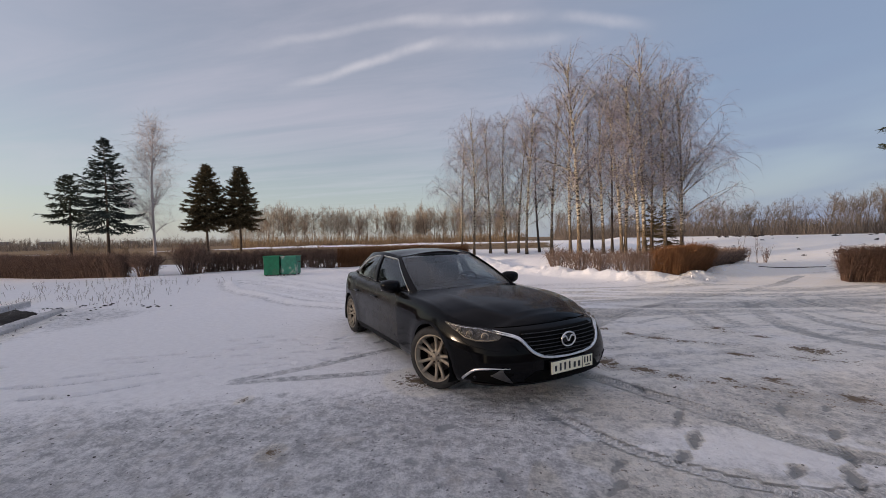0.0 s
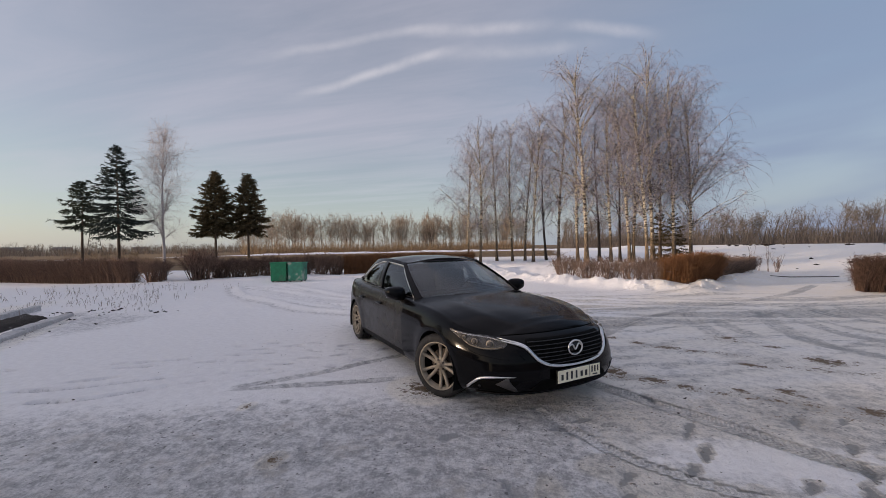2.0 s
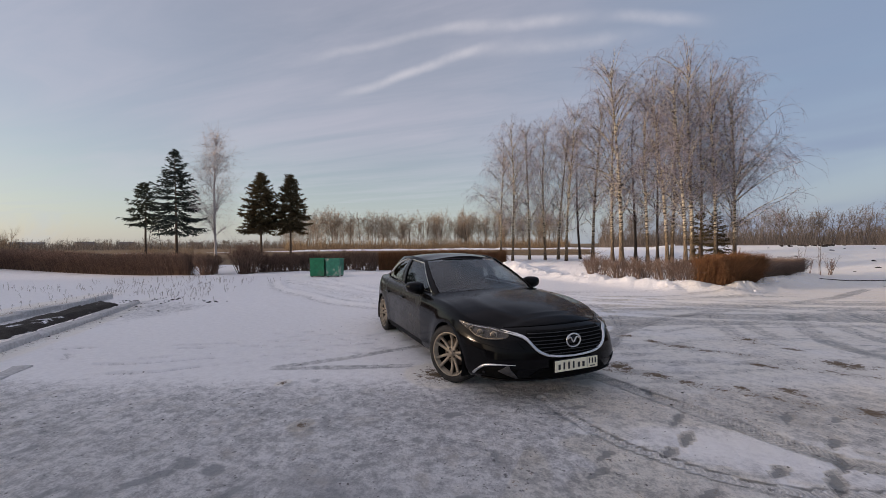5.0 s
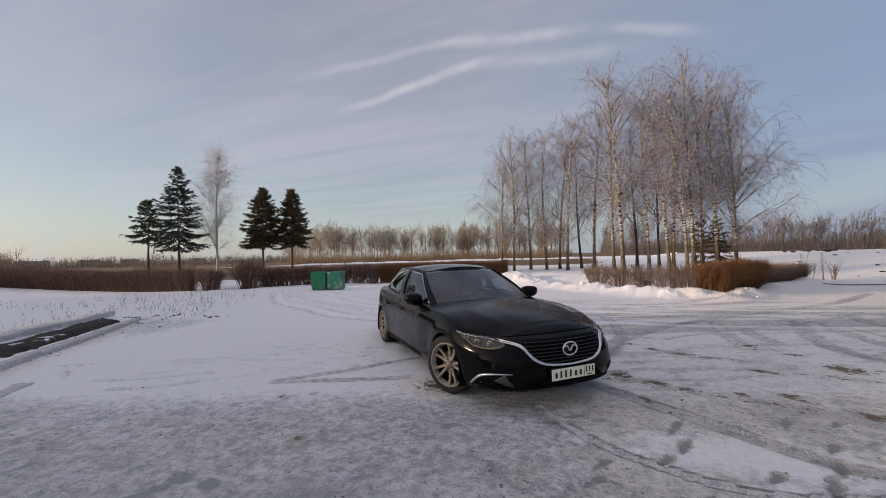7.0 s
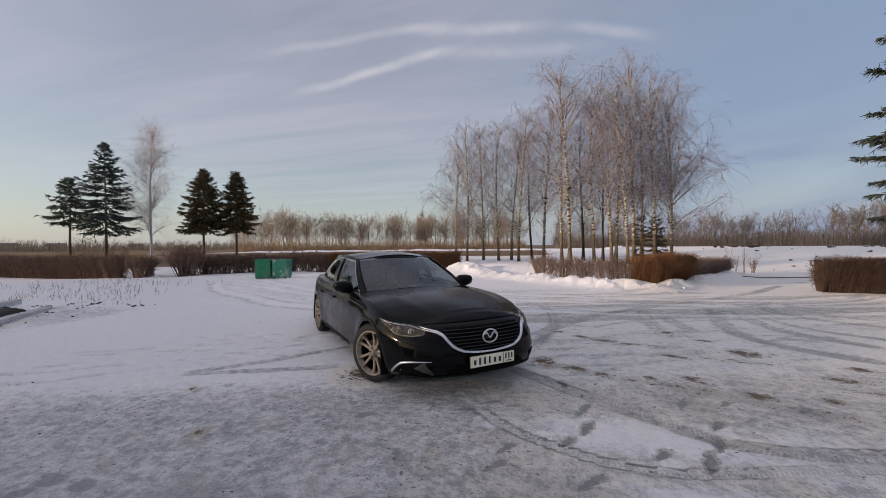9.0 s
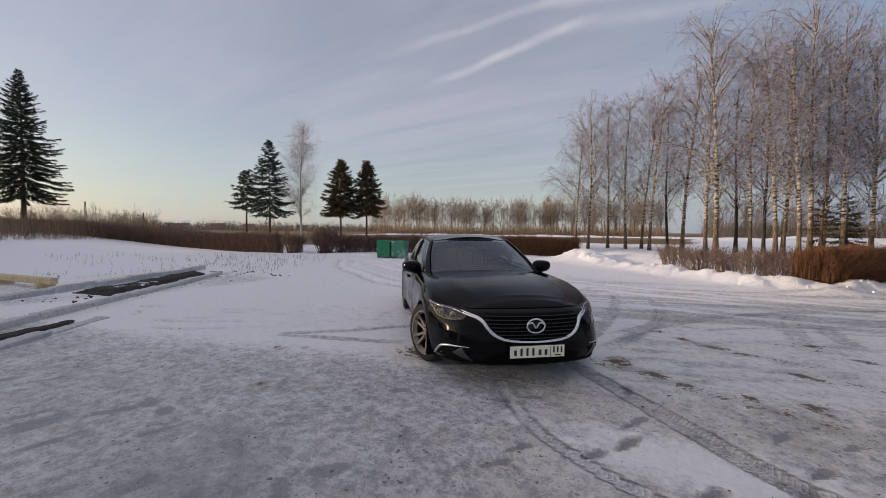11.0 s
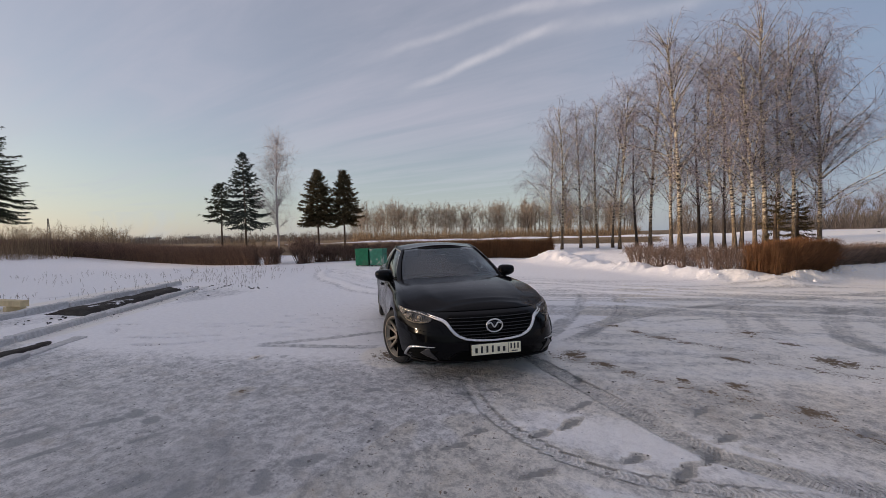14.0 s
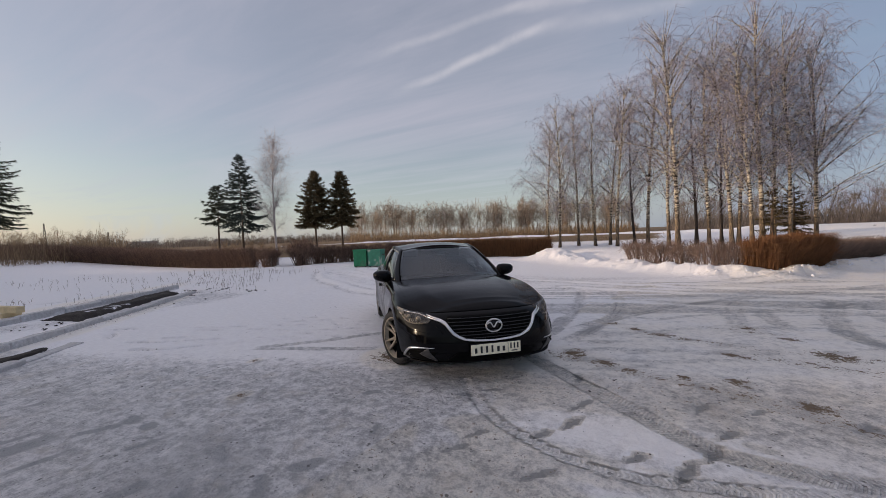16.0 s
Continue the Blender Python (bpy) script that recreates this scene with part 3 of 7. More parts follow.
DIRT += [
    (2.25, 7.20, 0.22, 0.04, -20), (4.32, 7.10, 0.28, 0.05, -18), (4.95, 6.55, 0.12, 0.05, 0), (3.75, 6.10, 0.35, 0.05, -15), (5.20, 5.60, 0.40, 0.06, -12), (5.60, 6.10, 0.30, 0.07, -10), (6.20, 6.30, 0.40, 0.06, -10),
    # the long thin entry at (10.45, 18.2) only marks a dark line on the drive
    (0.20, 4.30, 0.45, 0.12, -40), (-1.23, 3.40, 0.07, 0.035, 5), (-0.30, 2.70, 0.10, 0.04, 0), (10.45, 18.2, 0.8, 0.05, 22), (1.5, 5.1, 0.4, 0.14, -40), (4.75, 4.9, 0.2, 0.05, -20), (3.15, 3.95, 0.03, 0.02, 0),
]
SMEARS = [(2.3, 5.2, 0.8, 0.14, -14), (3.4, 4.92, 1.0, 0.13, -12), (4.3, 4.6, 0.8, 0.12, -14), (4.4, 6.1, 0.7, 0.16, -8), (3.4, 6.6, 0.9, 0.12, -8), (5.4, 5.2, 0.8, 0.12, -12), (3.9, 7.4, 0.6, 0.12, -10),
          (-7.0, 3.75, 2.4, 0.28, -46), (-10.6, 4.4, 2.4, 0.5, -54)]
ISLAND = [(-3.4, 20.4), (-1.6, 18.4), (0.8, 16.8), (2.1, 15.6), (3.6, 14.5), (5.0, 14.2), (6.3, 15.9), (7.5, 18.2), (9.3, 21.0)]


def ground_height(x, y):
    d = np.hypot(x - EYE_X, y - EYE_Y)
    z = (0.8 + 0.35 * smooth_between(x - 0.12 * y, -1.0, 2.0)) * smooth_between(d, 25, 46) + 0.06 * (rough(x, y, 9.0, 3) - 0.5) * smooth_between(d, 9, 25)
    z += 0.022 * (rough(x, y, 0.9, 4) - 0.5) + 0.03 * (rough(x, y, 3.0, 2) - 0.5)
    # a very slight hollow under the car
    z -= 0.01 * np.exp(-((x - 0.7) ** 2 + (y - 4.3) ** 2) / 1.3**2)
    # the raised island with the grove, and the banks of cleared snow at its edge
    edge, along, across = to_line(x, y, ISLAND)
    inside = smooth_between(across * -1, 0.7, 3.0) * (edge < 14) * smooth_between(y, 13.5, 16)
    z += 0.42 * inside * (d < 45)
    bank = np.exp(-(edge / 0.6) ** 2) * (0.0 + 0.30 * rough(x, y, 0.6, 3) + 0.17 * rough(x, y, 0.28, 2))
    bank += np.exp(-((x + 2.2) ** 2 / 2.2**2 + (y - 19.6) ** 2 / 1.3**2)) * (0.15 + 0.45 * rough(x, y, 0.9, 3))
    z += bank
    # snow left lying on the side of the bed
    left = smooth_between(-x, 4.2, 6.0) * smooth_between(y, 5.2, 8.4) * smooth_between(26 - d, 0, 4)
    z += left * (0.10 * rough(x, y, 1.4, 3) + 0.05 * rough(x, y, 0.4, 2))
    # cleared snow along the right-hand hedge
    z += 0.25 * np.exp(-((x - 11.0) ** 2 / 2.4**2 + (y - 13.1) ** 2 / 0.6**2)) * rough(x, y, 0.7, 3)
    return z


def spaced(stops):
    """Grid lines from (start, step) pairs to the last start."""
    out = []
    for (a, step), (b, _) in zip(stops, stops[1:]):
        out += list(np.arange(a, b - step * 0.5, step))
    return np.array(out + [stops[-1][0]])


def build_ground():
    xs = spaced([(-3000, 600), (-600, 120), (-120, 12), (-48, 2), (-24, 0.5), (-12, 0.14), (-4.2, 0.036), (5.0, 0.05), (12, 0.3), (20, 1.5), (50, 12), (120, 120), (600, 600), (3000, 0)])
    ys = spaced([(-3000, 600), (-600, 120), (-120, 12), (-24, 2), (-2, 0.3), (1.6, 0.03), (6.2, 0.05), (14, 0.12), (21, 0.35), (32, 1.0), (60, 6), (120, 60), (600, 600), (3000, 0)])
    x, y = (a.ravel() for a in np.meshgrid(xs, ys))
    z = ground_height(x, y)
    d = np.hypot(x - EYE_X, y - EYE_Y)
    az = np.degrees(np.arctan2(-(x - EYE_X), y - EYE_Y))
    # cover: trodden ice, dirt with a warm tint, dead grass
    ice = (0.84 - 0.24 * smooth_between(x, 0.9, 2.6)) * smooth_between(3.45 + 0.42 * (x + 1.7) - y, -0.35, 0.9) * smooth_between(x, -12.0, -6.0)
    ice = np.maximum(ice, 0.30 * smooth_between(x, 0.8, 2.6) * smooth_between(y, 4.0, 4.9) * smooth_between(13.8 - y, 0, 2.0) * smooth_between(17 - d, 0, 5))
    ice = np.maximum(ice, 0.30 * smooth_between(y, 7.5, 9.5) * smooth_between(14.2 - y, 0, 1.5) * smooth_between(x, -9, -6))
    ice *= 0.78 + 0.75 * (rough(x, y, 2.3, 4) - 0.45)
    # more ice cover near the eye, partly standing in for lens vignetting
    ice += 0.10 * smooth_between(2.6 - y + 0.25 * (x + 1), 0, 1.4) * smooth_between(x, -7.0, -4.0) * smooth_between(3.2 - x, 0, 1.5)
    ice = np.maximum(ice, 0.45 * smooth_between(-x, 6.4, 7.4) * smooth_between(12.5 + x, 0, 1.5) * smooth_between(y, 0.5, 1.5) * smooth_between(7.4 - y, 0, 1.2) * smooth_between(rough(x, y, 0.9, 4), 0.36, 0.62))
    white = np.exp(-(((x - 2.95) / 0.75) ** 2 + ((y - 3.62) / 0.30) ** 2)) + 0.4 * np.exp(-(((x - 4.0) / 0.8) ** 2 + ((y - 3.85) / 0.30) ** 2)) + np.exp(-(((x - 3.6) / 0.8) ** 2 + ((y - 2.95) / 0.12) ** 2))
    white += 0.9 * np.exp(-(((x - 3.0) / 0.75) ** 2 + ((y - 7.95) / 0.28) ** 2)) + 0.9 * np.exp(-(((x - 4.75) / 0.35) ** 2 + ((y - 7.4) / 0.9) ** 2)) + 0.8 * np.exp(-(((x - 6.1) / 0.5) ** 2 + ((y - 9.6) / 0.6) ** 2))
    ice *= 1 - 0.85 * np.clip(white, 0, 1)
    dirt_warmth, grass = np.zeros_like(x), np.zeros_like(x)
    near = (d < 22) & (y > -1)
    xn, yn, zn, icen, dirtn = x[near], y[near], z[near], ice[near], dirt_warmth[near]
    tread = np.zeros((len(x), 3))
    tn = tread[near]
    for k, (line, half, strength) in enumerate(RUTS):
        off, along, across = to_line(xn, yn, line)
        length = float(np.linalg.norm(np.diff(np.array(line), axis=0), axis=1).sum())
        taper = smooth_between(along, 0.0, 0.15 if k < 2 else 0.9) * smooth_between(length - along, 0.0, 0.15 if k < 2 else 0.9)
        band = smooth_between(half - off + 0.06 * (rough(xn, yn, 0.5, 2) - 0.5), 0, 0.06)
        combed = 0.72 + 0.5 * (wobble(across * 1.0, along * 0.06, 0.045) - 0.3)
        icen = np.maximum(icen, strength * band * taper * np.clip(combed + 0.35 * (rough(xn, yn, 0.5, 3) - 0.5), 0, 1))
        zn -= 0.005 * band
        zn += 0.008 * np.exp(-(((off - 0.22) / 0.05) ** 2)) * rough(xn, yn, 0.3, 2)
    c, sn = math.cos(radians(24)), math.sin(radians(24))
    u, v = xn * c + yn * sn, -xn * sn + yn * c
    drive = smooth_between(yn - 0.30 * xn, 6.2, 7.6) * smooth_between(13.4 + 0.45 * xn.clip(-4, 4) - yn, 0, 2.0) * smooth_between(xn, -4.0, -0.5)
    lines = smooth_between(0.55 * wobble(u * 0.055, v, 0.15) + 0.45 * wobble(u * 0.03 + 50, v, 0.42), 0.36, 0.66)
    icen = icen * (1 - drive) + np.maximum(0.58 * lines, icen * (0.55 + 0.55 * lines)) * drive
    zn += 0.008 * drive * (0.5 - lines)
    worn = smooth_between(xn, 1.2, 2.4) * smooth_between(yn, 4.2, 5.2) * smooth_between(8.6 - yn + 0.15 * xn, 0, 1.6)
    flecks = smooth_between(0.6 * wobble(u * 0.28, v, 0.10) + 0.4 * wobble(u * 0.2, v, 0.35), 0.50, 0.70)
    icen = np.maximum(icen, worn * (0.20 + 0.30 * flecks))
    marks = np.random.default_rng(17)
    for _ in range(230):
        px, py = marks.uniform(-4.2, 4.6), marks.uniform(0.9, 5.0)
        if py > 3.4 + 0.42 * (px + 1.7):
            continue
        g, long, wide = marks.uniform(0, 3.14), marks.uniform(0.08, 0.17), marks.uniform(0.04, 0.075)
        near_it = np.flatnonzero((np.abs(xn - px) < 0.2) & (np.abs(yn - py) < 0.2))
        uu = (xn[near_it] - px) * math.cos(g) + (yn[near_it] - py) * math.sin(g)
        vv = -(xn[near_it] - px) * math.sin(g) + (yn[near_it] - py) * math.cos(g)
        sole = smooth_between(1 - np.hypot(uu / long, vv / wide) + 0.9 * (rough(xn[near_it], yn[near_it], 0.10, 2) - 0.55), 0, 0.35)
        icen[near_it] += marks.uniform(-0.20, 0.26) * sole
        zn[near_it] -= 0.006 * sole
    for k, line in enumerate(ARCS):
        off, _, _ = to_line(xn, yn, line)
        icen = np.maximum(icen, (0.44 if k == 0 else 0.30 if k < 5 else 0.42) * np.exp(-(((off - 0.30) / 0.16) ** 2)))
        ridge = np.exp(-((off / (0.17 if k == 0 else 0.12)) ** 2)) * np.clip((0.75 if k < 5 else 0.4) + 0.8 * (rough(xn, yn, 0.9, 2) - 0.25), 0, 1.1)
        icen *= 1 - np.clip(1.3 * ridge, 0, 1)
        zn += (0.07 if k == 0 else 0.035) * ridge
    for line in DRAGS:
        off, _, _ = to_line(xn, yn, line)
        scuff = np.exp(-((off / 0.035) ** 2)) * (rough(xn, yn, 0.35, 2) > 0.35)
        zn -= 0.05 * scuff
        zn += 0.015 * np.exp(-(((off - 0.08) / 0.03) ** 2))
        icen = np.maximum(icen, 0.92 * scuff)
    for line, half, strength in zip(TREADS, (0.11, 0.065), (0.52, 0.40)):
        off, along, across = to_line(xn, yn, line)
        band = smooth_between(half - off, 0, 0.03)
        zn -= 0.006 * band
        icen = np.maximum(icen * (1 - 0.5 * band), strength * band)
        hit = band > 0.05
        tn[hit] = np.stack([along, across, band], -1)[hit]
    for px, py, turn, long in PRINTS:
        c, s = math.cos(radians(turn)), math.sin(radians(turn))
        u, v = (xn - px) * c + (yn - py) * s, -(xn - px) * s + (yn - py) * c
        sole = smooth_between(1 - np.hypot(u / long / 1.25, v / (0.050 + 0.012 * np.sin(u * 16))), 0, 0.3)
        zn -= (0.012 if px > 0 else 0.05) * sole
        # cover darkened too: ice in the near prints, painted shade in the deeper ones
        icen = np.maximum(icen, sole * (1.0 if px > 0 else 0.6))
    for px, py, a, b, turn in DIRT:
        c, s = math.cos(radians(turn)), math.sin(radians(turn))
        u, v = (xn - px) * c + (yn - py) * s, -(xn - px) * s + (yn - py) * c
        dirtn = np.maximum(dirtn, np.exp(-((u / a / 0.55) ** 2 + (v / b / 1.7) ** 2)) * 1.0)
    for px, py, a, b, turn in SMEARS:
        c, s = math.cos(radians(turn)), math.sin(radians(turn))
        u, v = (xn - px) * c + (yn - py) * s, -(xn - px) * s + (yn - py) * c
        dirtn = np.maximum(dirtn, np.exp(-((u / a) ** 2 + (v / b) ** 2)) * 0.52)
    dirtn = np.maximum(dirtn, 0.20 * smooth_between(icen, 0.3, 0.6) * smooth_between(rough(xn, yn, 1.6, 4), 0.5, 0.62) * (xn > 1.5))
    z[near], ice[near], dirt_warmth[near], tread[near] = zn, icen, dirtn, tn
    # the verge, the road beyond the grove and the open field
    line = d + 3.0 * (rough(x, y, 20.0, 2) - 0.5)
    edge = np.interp(az, [56, 72, 81, 90], [29, 38, 52, 72])  # the verge starts behind the hedges
    grass = 0.95 * smooth_between(az, 1, 6) * smooth_between(line - edge, 0, 4)
    grass = np.maximum(grass, 0.8 * smooth_between(line, 62, 75) * smooth_between(az, -14, 0))
    dirt_warmth = np.maximum(dirt_warmth, 0.08 * smooth_between(x - 0.25 * y, -0.6, 1.2) * smooth_between(y, 3.2, 4.8) * smooth_between(80 - d, 0, 20))  # faint sand on the drive, and low sun's warmth painted over the snowfield
    far_back = (az < -40) | (az > 100)
    grass[far_back] *= 0.3
    me = quads("ground", np.stack([x, y, z], 1), grid_faces(len(xs), len(ys)), M_GROUND)
    paint = me.attributes.new("cover", "FLOAT_COLOR", "POINT")
    paint.data.foreach_set("color", np.stack([ice, dirt_warmth, grass, np.ones_like(ice)], 1).ravel())
    me.attributes.new("tread", "FLOAT_VECTOR", "POINT").data.foreach_set("vector", tread.ravel())
    return tagged(new("ground", me), "snow-covered lot with grey trodden ice, tyre tracks and mud", "ground", kind="structure")


def grid_faces(nx, ny):
    i = np.arange(nx * ny).reshape(ny, nx)
    return np.stack([i[:-1, :-1], i[:-1, 1:], i[1:, 1:], i[1:, :-1]], -1).reshape(-1, 4)


def height_at(x, y):
    return float(ground_height(np.array([float(x)]), np.array([float(y)]))[0])


build_ground()

# ---- the car: x ahead from the front axle, y to its left, z up from the road ----
CAR = thing("car", pose(0.982, 4.847, -0.043, 0, 0, -43.2) @ Matrix.Diagonal((1, 1, 0.97, 1)),
            "black four-door saloon with dusty alloy wheels parked on ice", "car")
RING = np.array(curve([(1.045, 0.0), (1.032, 0.23), (0.985, 0.46), (0.88, 0.66), (0.685, 0.80), (0.40, 0.884), (0.0, 0.912), (-0.5, 0.916), (-1.2, 0.920),
                       (-2.0, 0.918), (-2.83, 0.915), (-3.3, 0.855), (-3.62, 0.735), (-3.80, 0.55), (-3.88, 0.28), (-3.90, 0.0)], 12))
RING_AT = np.concatenate([[0], np.cumsum(np.linalg.norm(np.diff(RING, axis=0), axis=1))])
_t = np.gradient(RING, axis=0)
RING_OUT = np.stack([_t[:, 1], -_t[:, 0]], 1) / np.linalg.norm(_t, axis=1, keepdims=True)
RING_OUT[0], RING_OUT[-1] = (1, 0), (-1, 0)


AXLE = 0.05


def ring_at(u):
    """The way along the outline at which it passes u."""
    return float(np.interp(-u, -RING[:, 0], RING_AT))


def outline(a):
    a = np.abs(a)
    return np.interp(a, RING_AT, RING[:, 0]), np.interp(a, RING_AT, RING[:, 1]), np.interp(a, RING_AT, RING_OUT[:, 0]), np.interp(a, RING_AT, RING_OUT[:, 1])


SHOULDER = np.array(curve([(-3.9, 0.985), (-3.4, 0.995), (-2.83, 0.982), (-2.0, 0.960), (-1.2, 0.942), (-0.6, 0.926), (-0.1, 0.898), (0.15, 0.862), (0.35, 0.818), (0.52, 0.780), (0.68, 0.755), (0.80, 0.749), (0.90, 0.756), (1.04, 0.768)], 6))


def shoulder(u):
    return np.interp(u, SHOULDER[:, 0], SHOULDER[:, 1])


def skirt(u):
    return np.interp(u, [-3.9, -3.4, -2.6, 0.2, 0.5, 0.75, 1.0], [0.30, 0.24, 0.20, 0.20, 0.225, 0.25, 0.265])


def shell(a, z, off=0.0):
    """A place on the car's side or front skin: a metres along the outline from the nose (minus: right side), z up."""
    a, z = np.asarray(a, float), np.asarray(z, float)
    u, w, nu, nw = outline(a)
    q = (z - skirt(u)) / (shoulder(u) - skirt(u))
    grid = [0, 0.06, 0.14, 0.26, 0.42, 0.58, 0.70, 0.78, 0.88, 0.95, 1.0]
    side = np.interp(q, grid, [0.085, 0.045, 0.022, 0.012, 0.004, 0.0, 0.004, 0.012, 0.026, 0.045, 0.075])
    front = np.interp(q, grid, [0.075, 0.040, 0.022, 0.006, 0.008, 0.022, 0.038, 0.055, 0.090, 0.135, 0.19])
    back = np.interp(q, grid, [0.09, 0.03, 0.0, 0.0, 0.0, 0.03, 0.05, 0.06, 0.06, 0.07, 0.10])
    f, b = smooth_between(u, 0.30, 0.80), smooth_between(-u, 3.2, 3.7)
    inset = side * (1 - f - b) + front * f + back * b
    for axle in (AXLE, -2.83):
        r = np.hypot(u - axle, z - 0.335)
        inset = inset - 0.013 * np.exp(-(((r - 0.39) / 0.10) ** 2)) * smooth_between(np.abs(w), 0.60, 0.84)
    inset = inset - off
    s = np.where(a < 0, -1.0, 1.0)
    return np.stack([u - nu * inset, s * (w - nw * inset), z], -1)


MIDLINE = np.array(curve([(-3.9, 1.065), (-3.3, 1.08), (-0.7, 1.0), (-0.2, 0.978), (0.1, 0.954), (0.3, 0.931), (0.45, 0.908), (0.6, 0.880), (0.72, 0.853), (0.82, 0.828), (0.92, 0.801), (1.04, 0.770)], 6))


def crown(a, t):
    """A place on the top skin: t from -1 at the right edge to 1 at the left."""
    a, t = np.asarray(a, float), np.asarray(t, float)
    edge = shell(np.abs(a), shoulder(outline(a)[0]))
    u = edge[..., 0]
    rise = np.interp(u, MIDLINE[:, 0], MIDLINE[:, 1]) - shoulder(u)
    rise = rise * np.minimum(1, edge[..., 1] / 0.62) ** 1.5
    ridge = 0.010 * np.exp(-(((np.abs(t) - 0.66) / 0.10) ** 2)) * smooth_between(u, -0.9, 0.3) * smooth_between(0.85 - u, 0, 0.4)
    z = edge[..., 2] + rise * (1 - np.abs(t) ** 2.4) + ridge
    rise_x = 0.03 * (1 - t * t) * smooth_between(u, 0.1, 0.5) * smooth_between(0.84 - u, 0.0, 0.2)
    return np.stack([u + rise_x, t * edge[..., 1], z], -1)


PANELS = ("front_bumper", "front_fender", "front_door", "rear_door", "rear_quarter", "sill", "bonnet", "roof")  # thickened inwards


def surface(name, pts, mat, parent, label="", thick=0.0, hole=None):
    """A skin from a grid of places; hole: centres of wheel arches to cut out of it."""
    ny, nx = pts.shape[:2]
    verts, faces = pts.reshape(-1, 3).copy(), grid_faces(nx, ny)
    if hole is not None:
        r = np.hypot(verts[:, 0] - hole, verts[:, 2] - 0.335)
        keep = (r[faces] > 0.372).sum(1) >= 3
        gone = ~keep
        rim = np.intersect1d(faces[gone].ravel(), faces[keep].ravel())
        faces = faces[keep]
        d = np.stack([verts[rim, 0] - hole, verts[rim, 2] - 0.335], 1)
        d *= (0.372 / np.linalg.norm(d, axis=1))[:, None]
        verts[rim, 0], verts[rim, 2] = hole + d[:, 0], 0.335 + d[:, 1]
        used = np.unique(faces)
        remap = np.full(len(verts), -1)
        remap[used] = np.arange(len(used))
        verts, faces = verts[used], remap[faces]
    ob = attach(name, quads(name, verts, faces, mat), parent, label)
    if mat in (M_GLASS, M_DARKGLASS, M_LENS):
        ob.visible_shadow = False
    if thick:
        mod = ob.modifiers.new("thickness", "SOLIDIFY")
        mod.thickness, mod.offset, mod.use_rim = thick, 1.0 if name in PANELS else -1.0, name not in PANELS
    return ob


def skin(a0, a1, lo=None, hi=None, na=40, nz=24, top=0.0):
    """Grid of places from lo to hi (heights, or None for skirt and shoulder), with an extra strip over the shoulder."""
    a = np.linspace(a0, a1, na)[None]
    u = outline(a)[0]
    z0 = skirt(u) if lo is None else np.full_like(a, lo)
    z1 = shoulder(u) if hi is None else np.full_like(a, hi)
    v = np.linspace(0, 1, nz)[:, None]
    pts = shell(a + 0 * v, z0 + (z1 - z0) * v)
    if top:
        rows = [crown(a, np.sign(a0 + a1) * t * np.ones_like(a)) for t in np.linspace(1, 1 - top, 5)[1:]]
        pts = np.concatenate([pts] + rows)
    return pts[:, ::-1] if a0 + a1 > 0 else pts


def flip(pts):
    return pts[:, ::-1]


A_NOSE, A_FENDER, A_DOOR, A_DOOR2, A_QUARTER, A_TAIL = 0.0, ring_at(0.30), ring_at(-0.80), ring_at(-1.87), ring_at(-2.60), ring_at(-3.45)
GAP = 0.0008
surface("front_bumper", flip(skin(-A_FENDER + GAP, A_FENDER - GAP, na=100, nz=44)), M_BODY, CAR, thick=0.01, hole=AXLE)
for sgn in (-1, 1):
    def both(a, b):
        return (sgn * (a + GAP), sgn * (b - GAP))
    surface("front_fender", skin(*both(A_FENDER, A_DOOR), na=64, nz=44, top=0.075), M_BODY, CAR, thick=0.012, hole=AXLE)
    surface("front_door", skin(*both(A_DOOR, A_DOOR2), lo=0.31, na=36, nz=30, top=0.125), M_SIDEPAINT, CAR, thick=0.012)
    surface("rear_door", skin(*both(A_DOOR2, A_QUARTER), lo=0.31, na=30, nz=30, top=0.125), M_SIDEPAINT, CAR, thick=0.012, hole=-2.83)
    surface("rear_quarter", skin(*both(A_QUARTER, A_TAIL), na=64, nz=44, top=0.16), M_SIDEPAINT, CAR, thick=0.012, hole=-2.83)
    surface("sill", skin(*both(A_DOOR, A_QUARTER), hi=0.305, na=30, nz=8), M_PLASTIC, CAR, thick=0.012, hole=-2.83)
a = np.concatenate([np.linspace(-A_TAIL - GAP, -RING_AT[-1], 30), np.linspace(RING_AT[-1], A_TAIL + GAP, 30)[1:]])[None]
v = np.linspace(0, 1, 24)[:, None]
surface("rear_bumper", shell(a + 0 * v, skirt(outline(a)[0]) * (1 - v) + 0.62 * v), M_BODY, CAR, thick=0.01)
surface("boot_panel", shell(a + 0 * v, 0.626 * (1 - v) + shoulder(outline(a)[0]) * v), M_BODY, CAR, thick=0.01)
t, a = np.linspace(-1, 1, 61)[:, None], np.linspace(0.02, ring_at(-0.66), 90)[None]
surface("bonnet", crown(a + 0 * t, t * (0.922 + 0.074 * smooth_between(A_FENDER - a, -0.06, 0.0))), M_BODY, CAR, thick=0.01)
bm = bmesh.new()
tube(bm, [Vector(crown(abs(a), math.copysign(0.985, a))) + Vector((0.004, 0, 0.0)) for a in np.linspace(-0.80, 0.80, 49)], 0.0045, 6)
part("bonnet_seam", bm, M_VOID, CAR)
t = np.linspace(-0.84, 0.84, 33)[:, None]
